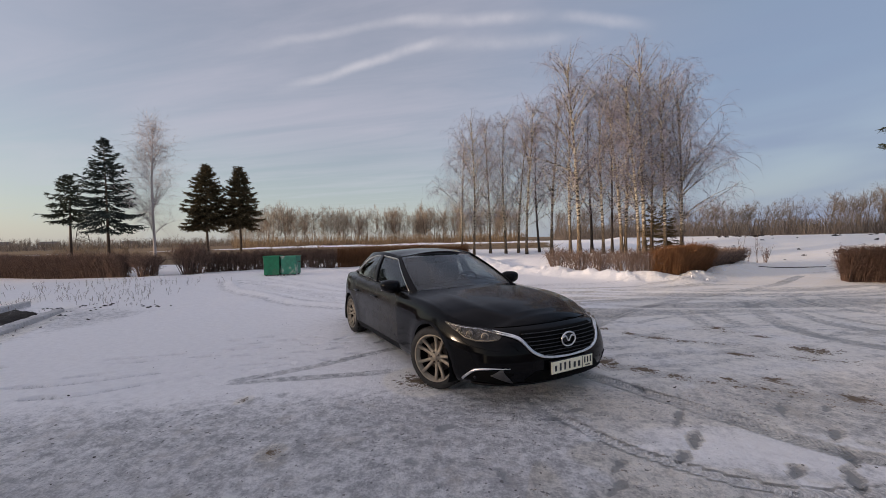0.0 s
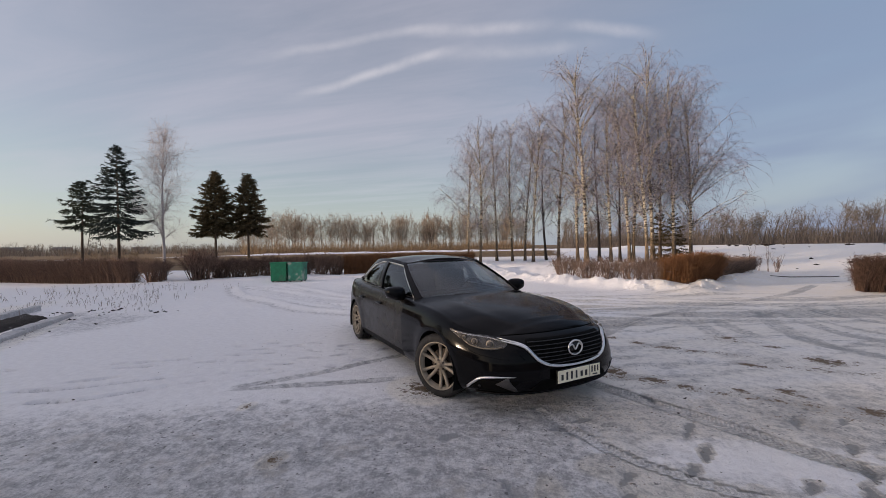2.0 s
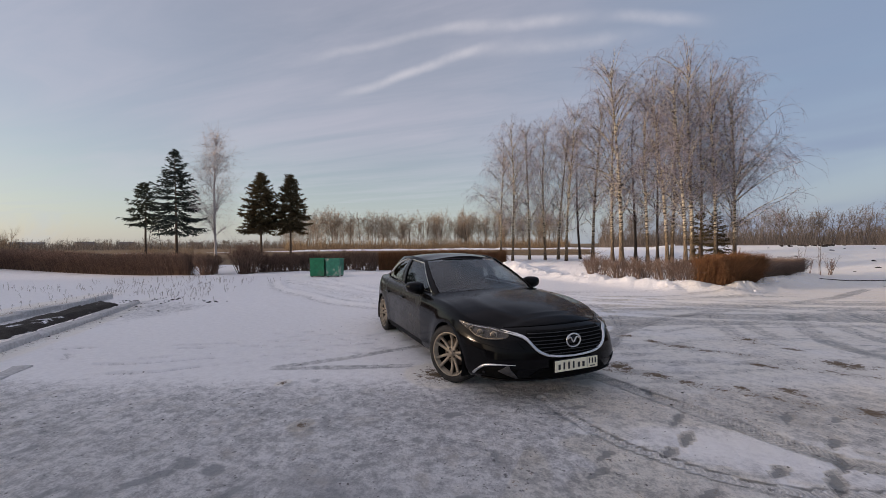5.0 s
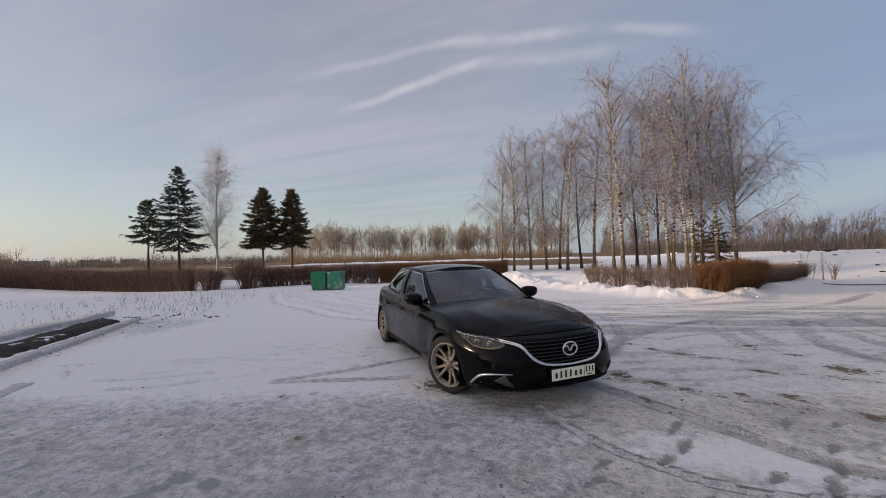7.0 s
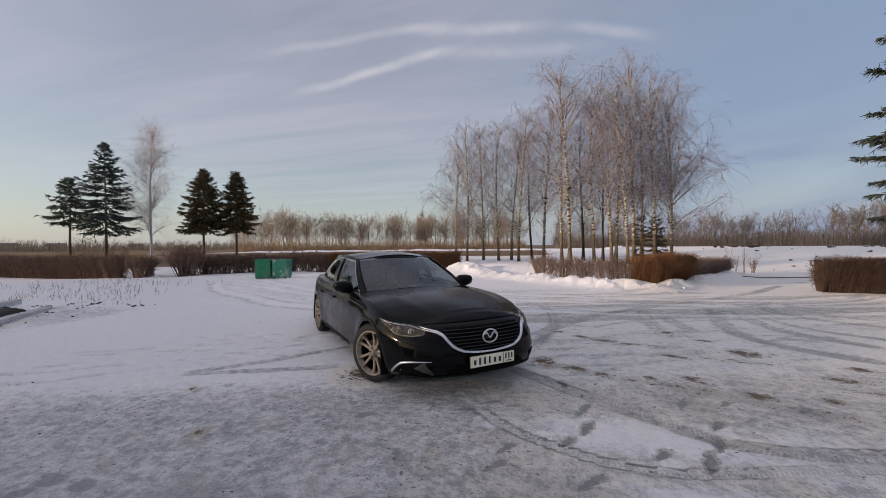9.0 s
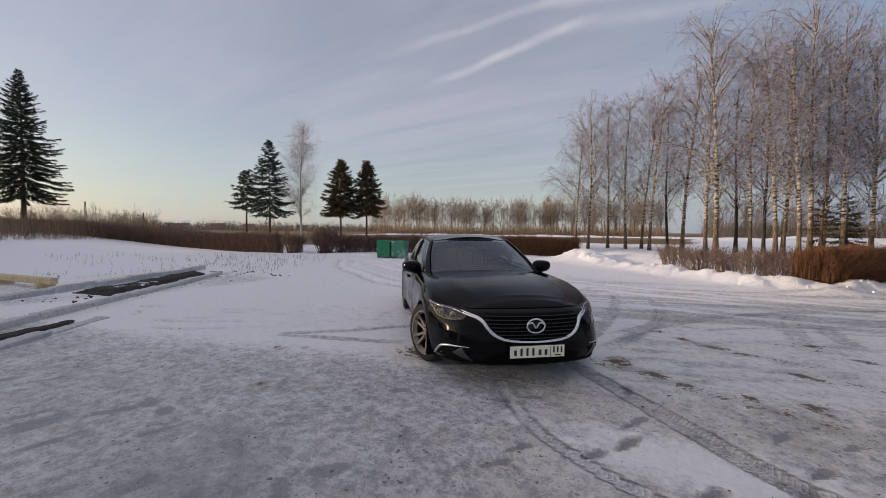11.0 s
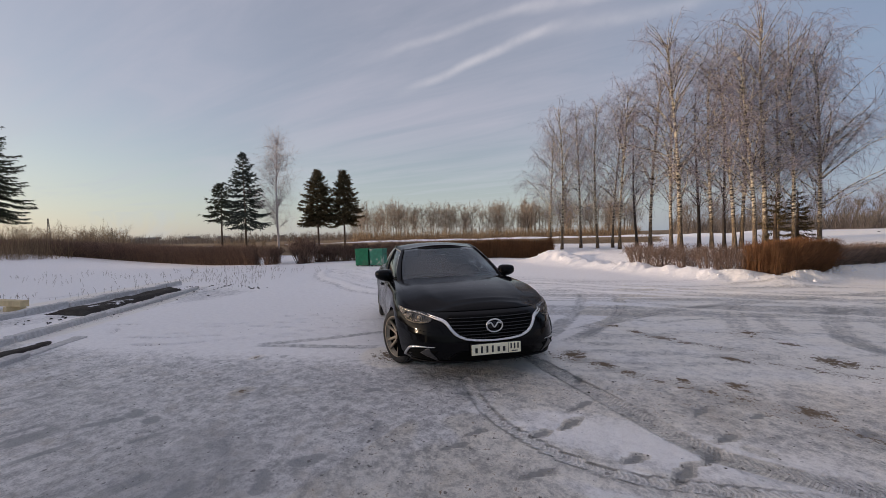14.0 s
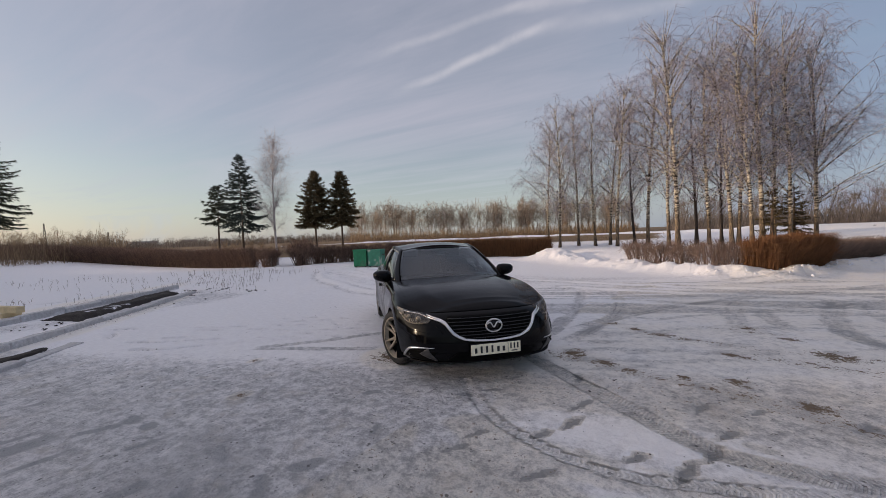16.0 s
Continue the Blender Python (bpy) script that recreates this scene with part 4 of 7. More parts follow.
surface("boot_lid", crown(np.linspace(ring_at(-3.32), RING_AT[-1] - 0.02, 24)[None] + 0 * t, t + 0 * np.linspace(0, 1, 24)[None]), M_BODY, CAR, thick=0.01)
bm = bmesh.new()
box(bm, (3.6, 1.50, 0.10), (-1.6, 0, 0.25), 0.03)
box(bm, (0.6, 1.0, 0.08), (0.48, 0, 0.26), 0.03)
part("underbody", bm, M_PLASTIC, CAR)
bm = bmesh.new()
box(bm, (2.9, 1.62, 0.06), (-2.0, 0, 0.60), 0.02)
box(bm, (0.10, 1.10, 0.36), (0.62, 0, 0.42), 0.03)
part("cabin_floor", bm, M_PLASTIC, CAR)

# the cabin: rings at the belt line and at the roof, front centre to rear centre
BELT = np.array(curve([(-0.42, 0, 0.968), (-0.45, 0.40, 0.952), (-0.60, 0.705, 0.925), (-0.90, 0.79, 0.930), (-1.87, 0.805, 0.955), (-2.75, 0.765, 0.985), (-3.20, 0.64, 1.02), (-3.36, 0.38, 1.05), (-3.40, 0, 1.06)], 16))
HEAD = np.array(curve([(-1.34, 0, 1.385), (-1.37, 0.34, 1.378), (-1.45, 0.560, 1.352), (-1.56, 0.580, 1.360), (-1.95, 0.605, 1.395), (-2.50, 0.58, 1.375), (-2.75, 0.50, 1.345), (-2.80, 0.28, 1.355), (-2.82, 0, 1.36)], 16))


def cabin(i, v, off=0.0):
    """A place on the glasshouse: i from 0 (front centre) to 8 (rear centre), minus for the right side; v from belt to roof."""
    i, v = np.broadcast_arrays(np.asarray(i, float), np.asarray(v, float))
    k = np.abs(i) * 16
    lo = np.stack([np.interp(k, np.arange(len(BELT)), BELT[:, c]) for c in range(3)], -1)
    hi = np.stack([np.interp(k, np.arange(len(HEAD)), HEAD[:, c]) for c in range(3)], -1)
    p = lo + (hi - lo) * v[..., None]
    mid = np.array([-1.95, 0.0])
    out = p[..., :2] - mid
    out[..., 0] *= 0.35
    out /= np.linalg.norm(out, axis=-1, keepdims=True) + 1e-9
    p[..., :2] += out * (0.030 * np.sin(np.pi * v) + off)[..., None]
    p[..., 1] *= np.where(i < 0, -1, 1)
    return p


def pane(i0, i1, lo, hi, ni=24, nv=12, off=0.0):
    i, t = np.linspace(i0, i1, ni)[None], np.linspace(0, 1, nv)[:, None]
    a, b = (f(np.abs(i)) if callable(f) else np.full_like(i, f) for f in (lo, hi))
    pts = cabin(i + 0 * t, a + (b - a) * t, off)
    return pts if i0 + i1 < 0 else pts[:, ::-1]


def window_top(i):
    return np.interp(i, [0, 4.4, 4.9, 5.2, 5.42], [0.90, 0.90, 0.78, 0.50, 0.16])


surface("windscreen", flip(pane(-2.04, 2.04, 0.02, 0.965, 52, 20)), M_GLASS, CAR, "tinted windscreen with reflections of sky", thick=0.005)
i, t = np.linspace(6.25, 8, 24), np.linspace(0.05, 0.95, 12)[:, None]
rear = np.concatenate([cabin(-i[None] + 0 * t, t + 0 * i), cabin(i[::-1][None][:, 1:] + 0 * t, t + 0 * i[1:])], 1)
surface("rear_window", rear, M_DARKGLASS, CAR, thick=0.005)
t = np.linspace(-1, 1, 33)[:, None]
i = np.linspace(0.0, 8.0, 100)[None]
edge = cabin(i, np.ones_like(i))
roof = np.stack([edge[..., 0] + 0 * t, edge[..., 1] * t, edge[..., 2] + 0.050 * (1 - np.abs(t) ** 2.2) * np.minimum(1, edge[..., 1] / 0.5)], -1)
surface("roof", roof, M_BODY, CAR, thick=0.01)
for v0, v1, i0, i1 in ((0.965, 1.0, -2.04, 2.04),):
    surface("windscreen_header", flip(pane(i0, i1, v0, v1, 48, 4)), M_BODY, CAR, thick=0.008)
for sgn in (-1, 1):
    surface("front_window", pane(sgn * 2.50, sgn * 3.90, 0.05, window_top), M_DARKGLASS, CAR, thick=0.004)
    surface("rear_side_window", pane(sgn * 4.10, sgn * 5.40, 0.05, window_top), M_DARKGLASS, CAR, "dark privacy glass", thick=0.004)
    surface("pillar", pane(sgn * 2.04, sgn * 2.50, 0.0, 1.0, 14, 20), M_BODY, CAR, thick=0.02)
    surface("pillar", pane(sgn * 3.90, sgn * 4.10, 0.05, 0.90, 6, 16), M_TRIM, CAR, "glossy black middle pillar", thick=0.02)
    surface("pillar", pane(sgn * 5.40, sgn * 6.25, 0.0, 1.0, 24, 20), M_BODY, CAR, thick=0.02)
    surface("window_header", pane(sgn * 2.50, sgn * 5.40, window_top, 1.0, 60, 8), M_BODY, CAR, thick=0.02)
    surface("belt_strip", pane(sgn * 2.50, sgn * 5.40, 0.0, 0.05, 50, 4), M_TRIM, CAR, thick=0.02)
    bm = bmesh.new()
    path = [cabin(sgn * 2.47, vv, 0.006) for vv in np.linspace(0.05, 0.88, 14)] + [cabin(sgn * ii, window_top(ii) + 0.012, 0.006) for ii in np.linspace(2.55, 5.42, 40)]
    tube(bm, [Vector(p) for p in path], 0.015, 6)
    part("window_trim", bm, M_CHROME, CAR, "thin bright chrome strip")
    bm = bmesh.new()
    tube(bm, [Vector(cabin(sgn * ii, 0.02, 0.008)) for ii in np.linspace(2.5, 5.42, 40)], 0.010, 6)
    part("window_trim", bm, M_CHROME, CAR, "thin bright chrome strip")
    # door handles and mirrors
    for u in (-1.62, -2.42):
        bm = bmesh.new()
        p = shell(sgn * ring_at(u), 0.80)
        box(bm, (0.20, 0.035, 0.032), (p[0], p[1] + sgn * 0.014, 0.80), 0.012)
        part("door_handle", bm, M_BODY, CAR)
    bm = bmesh.new()
    bmesh.ops.create_uvsphere(bm, u_segments=20, v_segments=12, radius=1.0)
    for vert in bm.verts:
        x, y, z = (math.copysign(abs(c) ** 0.72, c) for c in vert.co)
        front = 1.0 if x > 0 else 0.35
        vert.co = (-0.98 + x * 0.12 * front + 0.03 * (1 - abs(y)), sgn * 0.925 + y * 0.128, 1.0 + z * 0.085 * (1 - 0.18 * y * sgn) + 0.012 * y * sgn)
    mirror = part("mirror_housing", bm, M_BODY, CAR)
    bm = bmesh.new()
    box(bm, (0.012, 0.19, 0.115), (-1.025, sgn * 0.925, 1.0), 0.004)
    part("mirror_glass", bm, material("mirror", (0.8, 0.8, 0.8), rough=0.03, metal=1.0) if sgn < 0 else bpy.data.materials["mirror"], mirror)
    bm = bmesh.new()
    tube(bm, [(-0.96, sgn * 0.75, 0.925), (-0.97, sgn * 0.82, 0.945), (-0.98, sgn * 0.88, 0.965)], [0.034, 0.028, 0.03], 8)
    part("mirror_arm", bm, M_TRIM, mirror)
    part("indicator", box(bmesh.new(), (0.02, 0.10, 0.014), (-0.878, sgn * 0.95, 0.98), 0.004), M_LAMP, mirror)
    # wheel-arch liner
    for axle in (AXLE, -2.83):
        bm = bmesh.new()
        rings = [[bm.verts.new((axle + 0.375 * math.cos(g), sgn * w, 0.335 + 0.375 * math.sin(g))) for g in np.linspace(-0.35, math.pi + 0.35, 25)] for w in (0.90, 0.58)]
        for k in range(24):
            bm.faces.new((rings[0][k], rings[0][k + 1], rings[1][k + 1], rings[1][k]))
        bm.faces.new(rings[1])
        part("arch_liner", bm, M_PLASTIC, CAR)

# inside: seats, wheel, dashboard
for sgn in (-1, 1):
    bm = bmesh.new()
    box(bm, (0.50, 0.50, 0.16), (-1.55, sgn * 0.37, 0.66), 0.05)
    box(bm, (0.14, 0.48, 0.56), (-1.86, sgn * 0.37, 0.92), 0.05, (0, -14, 0))
    seat = part("front_seat", bm, M_SEAT, CAR)
    bm = bmesh.new()
    box(bm, (0.10, 0.26, 0.17), (-1.97, sgn * 0.37, 1.27), 0.04, (0, -10, 0))
    part("headrest", bm, M_SEAT, seat)
bm = bmesh.new()
box(bm, (0.5, 1.25, 0.16), (-2.75, 0, 0.66), 0.05)
box(bm, (0.16, 1.25, 0.52), (-3.02, 0, 0.90), 0.05, (0, -18, 0))
part("rear_seat", bm, M_SEAT, CAR)
bm = bmesh.new()
box(bm, (0.62, 1.42, 0.14), (-0.92, 0, 0.87), 0.05, (0, -4, 0))
part("dashboard", bm, M_PLASTIC, CAR)
bm = bmesh.new()
lathe(bm, [(0.185 + 0.014 * math.cos(g), 0.014 * math.sin(g)) for g in np.linspace(0, 2 * math.pi, 9)[:-1]], 24, "Z", True)
bmesh.ops.transform(bm, matrix=pose(-1.28, 0.37, 0.93, 0, -65, 0), verts=bm.verts)
part("steering_wheel", bm, M_PLASTIC, CAR)
part("inner_mirror", box(bmesh.new(), (0.03, 0.24, 0.06), (-1.34, 0.0, 1.29), 0.01), M_PLASTIC, CAR)
for sgn in (-1, 1):
    bm = bmesh.new()
    tube(bm, [Vector(cabin(0.25 * sgn + 0.1, 0.03, 0.02)), Vector(cabin(0.7 * sgn + 0.5, 0.05, 0.02)), Vector(cabin(-0.9 if sgn < 0 else 1.6, 0.06, 0.02))], 0.008, 5)
    part("wiper", bm, M_PLASTIC, CAR)
surface("cowl", crown(np.linspace(ring_at(-0.665), ring_at(-0.95), 8)[None] + np.zeros((25, 1)), np.linspace(-0.86, 0.86, 25)[:, None] + np.zeros((1, 8))) - [0, 0, 0.012], M_PLASTIC, CAR, thick=0.01)


# the nose: grille, chrome wing, lamps, plate
def nose(w, z, off=0.0):
    """A place on the front skin at w metres to the left."""
    table = np.linspace(0, ring_at(-0.2), 400)
    p = shell(table, np.full(400, float(z)))
    a = np.interp(abs(w), p[:, 1], table)
    return shell(math.copysign(a, w if w else 1.0), float(z), off)


def grille_half(z):
    return float(np.interp(z, [0.496, 0.51, 0.535, 0.60, 0.66, 0.70, 0.735], [0.12, 0.26, 0.335, 0.405, 0.440, 0.455, 0.42]))


pts = np.array([[nose(f * grille_half(z), z, 0.004) for f in np.linspace(1, -1, 41)] for z in np.linspace(0.497, 0.733, 16)])
grille = surface("grille", pts, M_VOID, CAR, "black slatted grille", thick=0.004)
for k in range(7):
    z = 0.528 + 0.031 * k
    bm = bmesh.new()
    half = grille_half(z) - 0.012
    for lift, zz, r in ((0.020, z, 0.0042), (0.010, z - 0.003, 0.0045)):
        tube(bm, [Vector(nose(f * half, zz, lift)) for f in np.linspace(-1, 1, 25)], r, 5)
    part("slat", bm, material("grille_slat", (0.045, 0.045, 0.047), rough=0.35, metal=0.3) if k == 0 else bpy.data.materials["grille_slat"], grille)
bm = bmesh.new()
half_path = [(0.60, 0.722), (0.55, 0.708), (0.50, 0.692), (0.462, 0.668), (0.438, 0.635), (0.415, 0.600), (0.385, 0.565), (0.34, 0.535), (0.28, 0.512), (0.20, 0.499), (0.10, 0.493), (0.0, 0.491)]
path = curve(half_path + [(-w, z) for w, z in half_path[-2::-1]], 4)
for lift, dz, r in ((0.018, 0.0, 0.013), (0.016, 0.014, 0.011)):
    radii = [r * float(np.interp(abs(w), [0.0, 0.25, 0.46, 0.60], [0.55, 0.6, 1.15, 0.4])) for w, z in path]
    tube(bm, [Vector(nose(w, z + dz * (0.5 + abs(w)), lift)) for w, z in path], radii, 8)
part("chrome_wing", bm, M_CHROME, CAR, "bright chrome wing under the grille")
# badge: an oval ring with a plain winged stroke
badge = Vector(nose(0.0, 0.638, 0.030))
bm = bmesh.new()
tube(bm, [badge + Vector((0.004, 0.082 * math.cos(g), 0.064 * math.sin(g))) for g in np.linspace(0, 2 * math.pi, 33)], 0.0085, 6, caps=False)
part("badge_ring", bm, M_CHROME, CAR, "oval chrome badge ring")
bm = bmesh.new()
tube(bm, [badge + Vector((0.004, w, z)) for w, z in curve([(-0.070, 0.018), (-0.035, 0.030), (0.0, -0.018), (0.035, 0.030), (0.070, 0.018)], 5)], 0.008, 6)
part("badge_stroke", bm, M_CHROME, CAR, "plain chrome stroke")
bm = bmesh.new()
lathe(bm, [(0.0, 0.0), (0.074, 0.0), (0.074, 0.012), (0.0, 0.012)], 28, "Z")
bmesh.ops.transform(bm, matrix=Matrix.Translation(badge - Vector((0.012, 0, 0))) @ pose(0, 0, 0, 0, 90, 0) @ Matrix.Diagonal((0.80, 1.05, 1, 1)), verts=bm.verts)
part("badge_back", bm, M_TRIM, CAR)
# number plate: plain bars stand for its writing
PLATE_Z = 0.415
at = Vector(nose(0.0, PLATE_Z, 0.034))
bm = bmesh.new()
box(bm, (0.016, 0.522, 0.122), (at.x - 0.008, 0, PLATE_Z), 0.006)
plate = part("number_plate", bm, M_TRIM, CAR, "white number plate in a black holder")
part("plate_face", box(bmesh.new(), (0.006, 0.506, 0.108), (at.x + 0.003, 0, PLATE_Z), 0.002), M_PLATE, plate, smooth=False)
for w, wide, tall, dz in ((-0.205, 0.024, 0.050, -0.006), (-0.150, 0.020, 0.068, 0.0), (-0.095, 0.020, 0.068, 0.0), (-0.040, 0.020, 0.068, 0.0), (0.022, 0.026, 0.050, -0.006), (0.078, 0.026, 0.050, -0.006),
                          (0.152, 0.015, 0.056, 0.014), (0.188, 0.015, 0.056, 0.014), (0.224, 0.015, 0.056, 0.014), (0.188, 0.06, 0.010, -0.036)):
    part("bar", box(bmesh.new(), (0.003, wide, tall), (at.x + 0.007, w, PLATE_Z + dz), 0.001), M_INK, plate, smooth=False)
part("divider", box(bmesh.new(), (0.003, 0.004, 0.10), (at.x + 0.007, 0.122, PLATE_Z), 0.0005), M_INK, plate, smooth=False)
# lower intake: a flat black sheet for the shade of its opening
pts = np.array([[nose(f * np.interp(z, [0.285, 0.31, 0.39], [0.40, 0.46, 0.36]), z, 0.003) for f in np.linspace(1, -1, 31)] for z in np.linspace(0.285, 0.39, 8)])
surface("lower_intake", pts, M_VOID, CAR, thick=0.003)
bm = bmesh.new()
tube(bm, [Vector(shell(a, float(skirt(outline(a)[0])) + 0.012, 0.012)) for a in np.linspace(-1.0, 1.0, 41)], 0.012, 6)
part("splitter", bm, M_PLASTIC, CAR)


def lens_edges(f):
    """Lower and upper height of the headlamp from its inner to its outer end."""
    lo = np.interp(f, [0, 0.06, 0.22, 0.40, 0.58, 0.74, 1], [0.690, 0.664, 0.646, 0.642, 0.658, 0.706, 0.774])
    hi = np.interp(f, [0, 0.12, 0.38, 0.64, 1], [0.712, 0.729, 0.746, 0.757, 0.780])
    return lo, hi


for sgn in (-1, 1):
    a0, a1 = 0.675, 1.325
    f = np.linspace(0, 1, 40)[None]
    lo, hi = lens_edges(f)
    v = np.linspace(0, 1, 12)[:, None]
    along = sgn * (a0 + (a1 - a0) * f) + 0 * v
    height = np.minimum(lo + (hi - lo) * v, shoulder(outline(along)[0]) - 0.003)
    bulge = np.sqrt(np.sin(np.pi * v).clip(0, 1)) * np.sqrt(np.sin(np.pi * f).clip(0, 1))
    face = (lambda p: p if sgn > 0 else p[:, ::-1])
    lamp = surface("headlight", face(shell(along, height, 0.003)), M_HOUSING, CAR, "swept clear headlight with silver lining", thick=0.003)
    surface("lens", face(shell(along, height, 0.005 + 0.020 * bulge)), M_LENS, lamp)
    for fc, r in ((0.27, 0.036), (0.52, 0.032), (0.70, 0.020)):
        l, h = (float(e) for e in lens_edges(fc))
        p, q = (Vector(shell(sgn * (a0 + (a1 - a0) * fc), (l + h) / 2 - 0.004, o)) for o in (0.004, 0.014))
        bm = bmesh.new()
        out = (q - p).normalized()
        tube(bm, [p, q], [r, r * 1.06], 20)
        ring = part("reflector", bm, M_RIM, lamp)
        bm = bmesh.new()
        bmesh.ops.create_uvsphere(bm, u_segments=16, v_segments=8, radius=1.0)
        bmesh.ops.transform(bm, matrix=Matrix.Translation(q) @ out.to_track_quat("Z", "Y").to_matrix().to_4x4() @ Matrix.Diagonal((r * 0.8, r * 0.8, 0.008, 1)), verts=bm.verts)
        part("projector", bm, M_GREYSATIN, ring)
    bm = bmesh.new()
    tube(bm, [Vector(shell(sgn * (a0 + (a1 - a0) * ff), float(lens_edges(ff)[1]) - 0.010, 0.010)) for ff in np.linspace(0.10, 0.97, 24)], [0.002 + 0.004 * math.sin(math.pi * k / 23) for k in range(24)], 6)
    part("light_strip", bm, M_LAMP, lamp, "silver strip along the upper edge")
    bm = bmesh.new()
    tube(bm, [Vector(shell(sgn * (a0 + (a1 - a0) * ff), float(lens_edges(ff)[0]) + 0.010, 0.008)) for ff in np.linspace(0.08, 0.7, 20)], 0.004, 6)
    part("light_strip", bm, M_RIM, lamp)
    # fog-lamp recess as a flat black sheet for its shade, with its bright strip
    pts = np.array([[shell(sgn * (aa - 0.10 * (zz - 0.28) / 0.12), zz, 0.003) for aa in np.linspace(0.66, 1.05, 18)] for zz in np.linspace(0.285, 0.395, 8)])
    fog = surface("fog_recess", pts if sgn > 0 else pts[:, ::-1], M_VOID, CAR, thick=0.003)
    # angled grey patch beside it, painted for a reflection on the bumper
    pts = np.array([[shell(sgn * aa, zz, 0.006) for aa in (lo_a + (hi_a - lo_a) * np.linspace(0, 1, 8))] for zz, lo_a, hi_a in ((0.292, 0.575, 0.60), (0.33, 0.60, 0.70), (0.36, 0.63, 0.78), (0.395, 0.655, 0.72), (0.425, 0.66, 0.68))])
    surface("bumper_sheen", pts if sgn > 0 else pts[:, ::-1], M_GREYSATIN, fog, "grey patch painted for a bumper reflection", thick=0.003)
    bm = bmesh.new()
    strip_path = curve([(0.60, 0.432), (0.72, 0.428), (0.82, 0.418), (0.89, 0.405), (0.94, 0.386), (1.01, 0.336), (1.075, 0.286)], 4)
    tube(bm, [Vector(shell(sgn * aa, zz, 0.008)) for aa, zz in strip_path], [0.003 + 0.010 * smooth_between(aa, 0.60, 0.92) for aa, zz in strip_path], 8)
    part("fog_strip", bm, M_CHROME, fog, "bright chrome strip")
    p = Vector(shell(sgn * 0.93, 0.325, 0.004))
    bm = bmesh.new()
    bmesh.ops.create_uvsphere(bm, u_segments=14, v_segments=8, radius=0.016, matrix=Matrix.Translation(p))
    part("fog_lamp", bm, M_TRIM, fog)
    # slash and shut line under the headlight
    bm = bmesh.new()
    tube(bm, [Vector(shell(sgn * aa, zz, 0.002)) for aa, zz in ((0.60, 0.650), (0.555, 0.612), (0.515, 0.574))], [0.002, 0.004, 0.002], 6)
    part("crease", bm, M_BODY, CAR)
    bm = bmesh.new()
    tube(bm, [Vector(shell(sgn * aa, zz, 0.0)) for aa, zz in curve([(1.12, 0.655), (1.0, 0.606), (0.83, 0.585), (0.65, 0.573)], 5)], [0.001 + 0.003 * math.sin(math.pi * k / 15) for k in range(16)], 6)
    part("crease", bm, M_BODY, CAR)
    # tail lamps
    pts = np.array([[shell(sgn * aa, zz, 0.006) for aa in np.linspace(ring_at(-3.50), RING_AT[-1] - 0.45, 14)] for zz in np.linspace(0.78, 0.90, 6)])
    surface("tail_light", pts if sgn > 0 else pts[:, ::-1], material("tail_red", (0.22, 0.01, 0.012), rough=0.15, coat=1.0) if sgn < 0 else bpy.data.materials["tail_red"], CAR, "red tail light", thick=0.004)


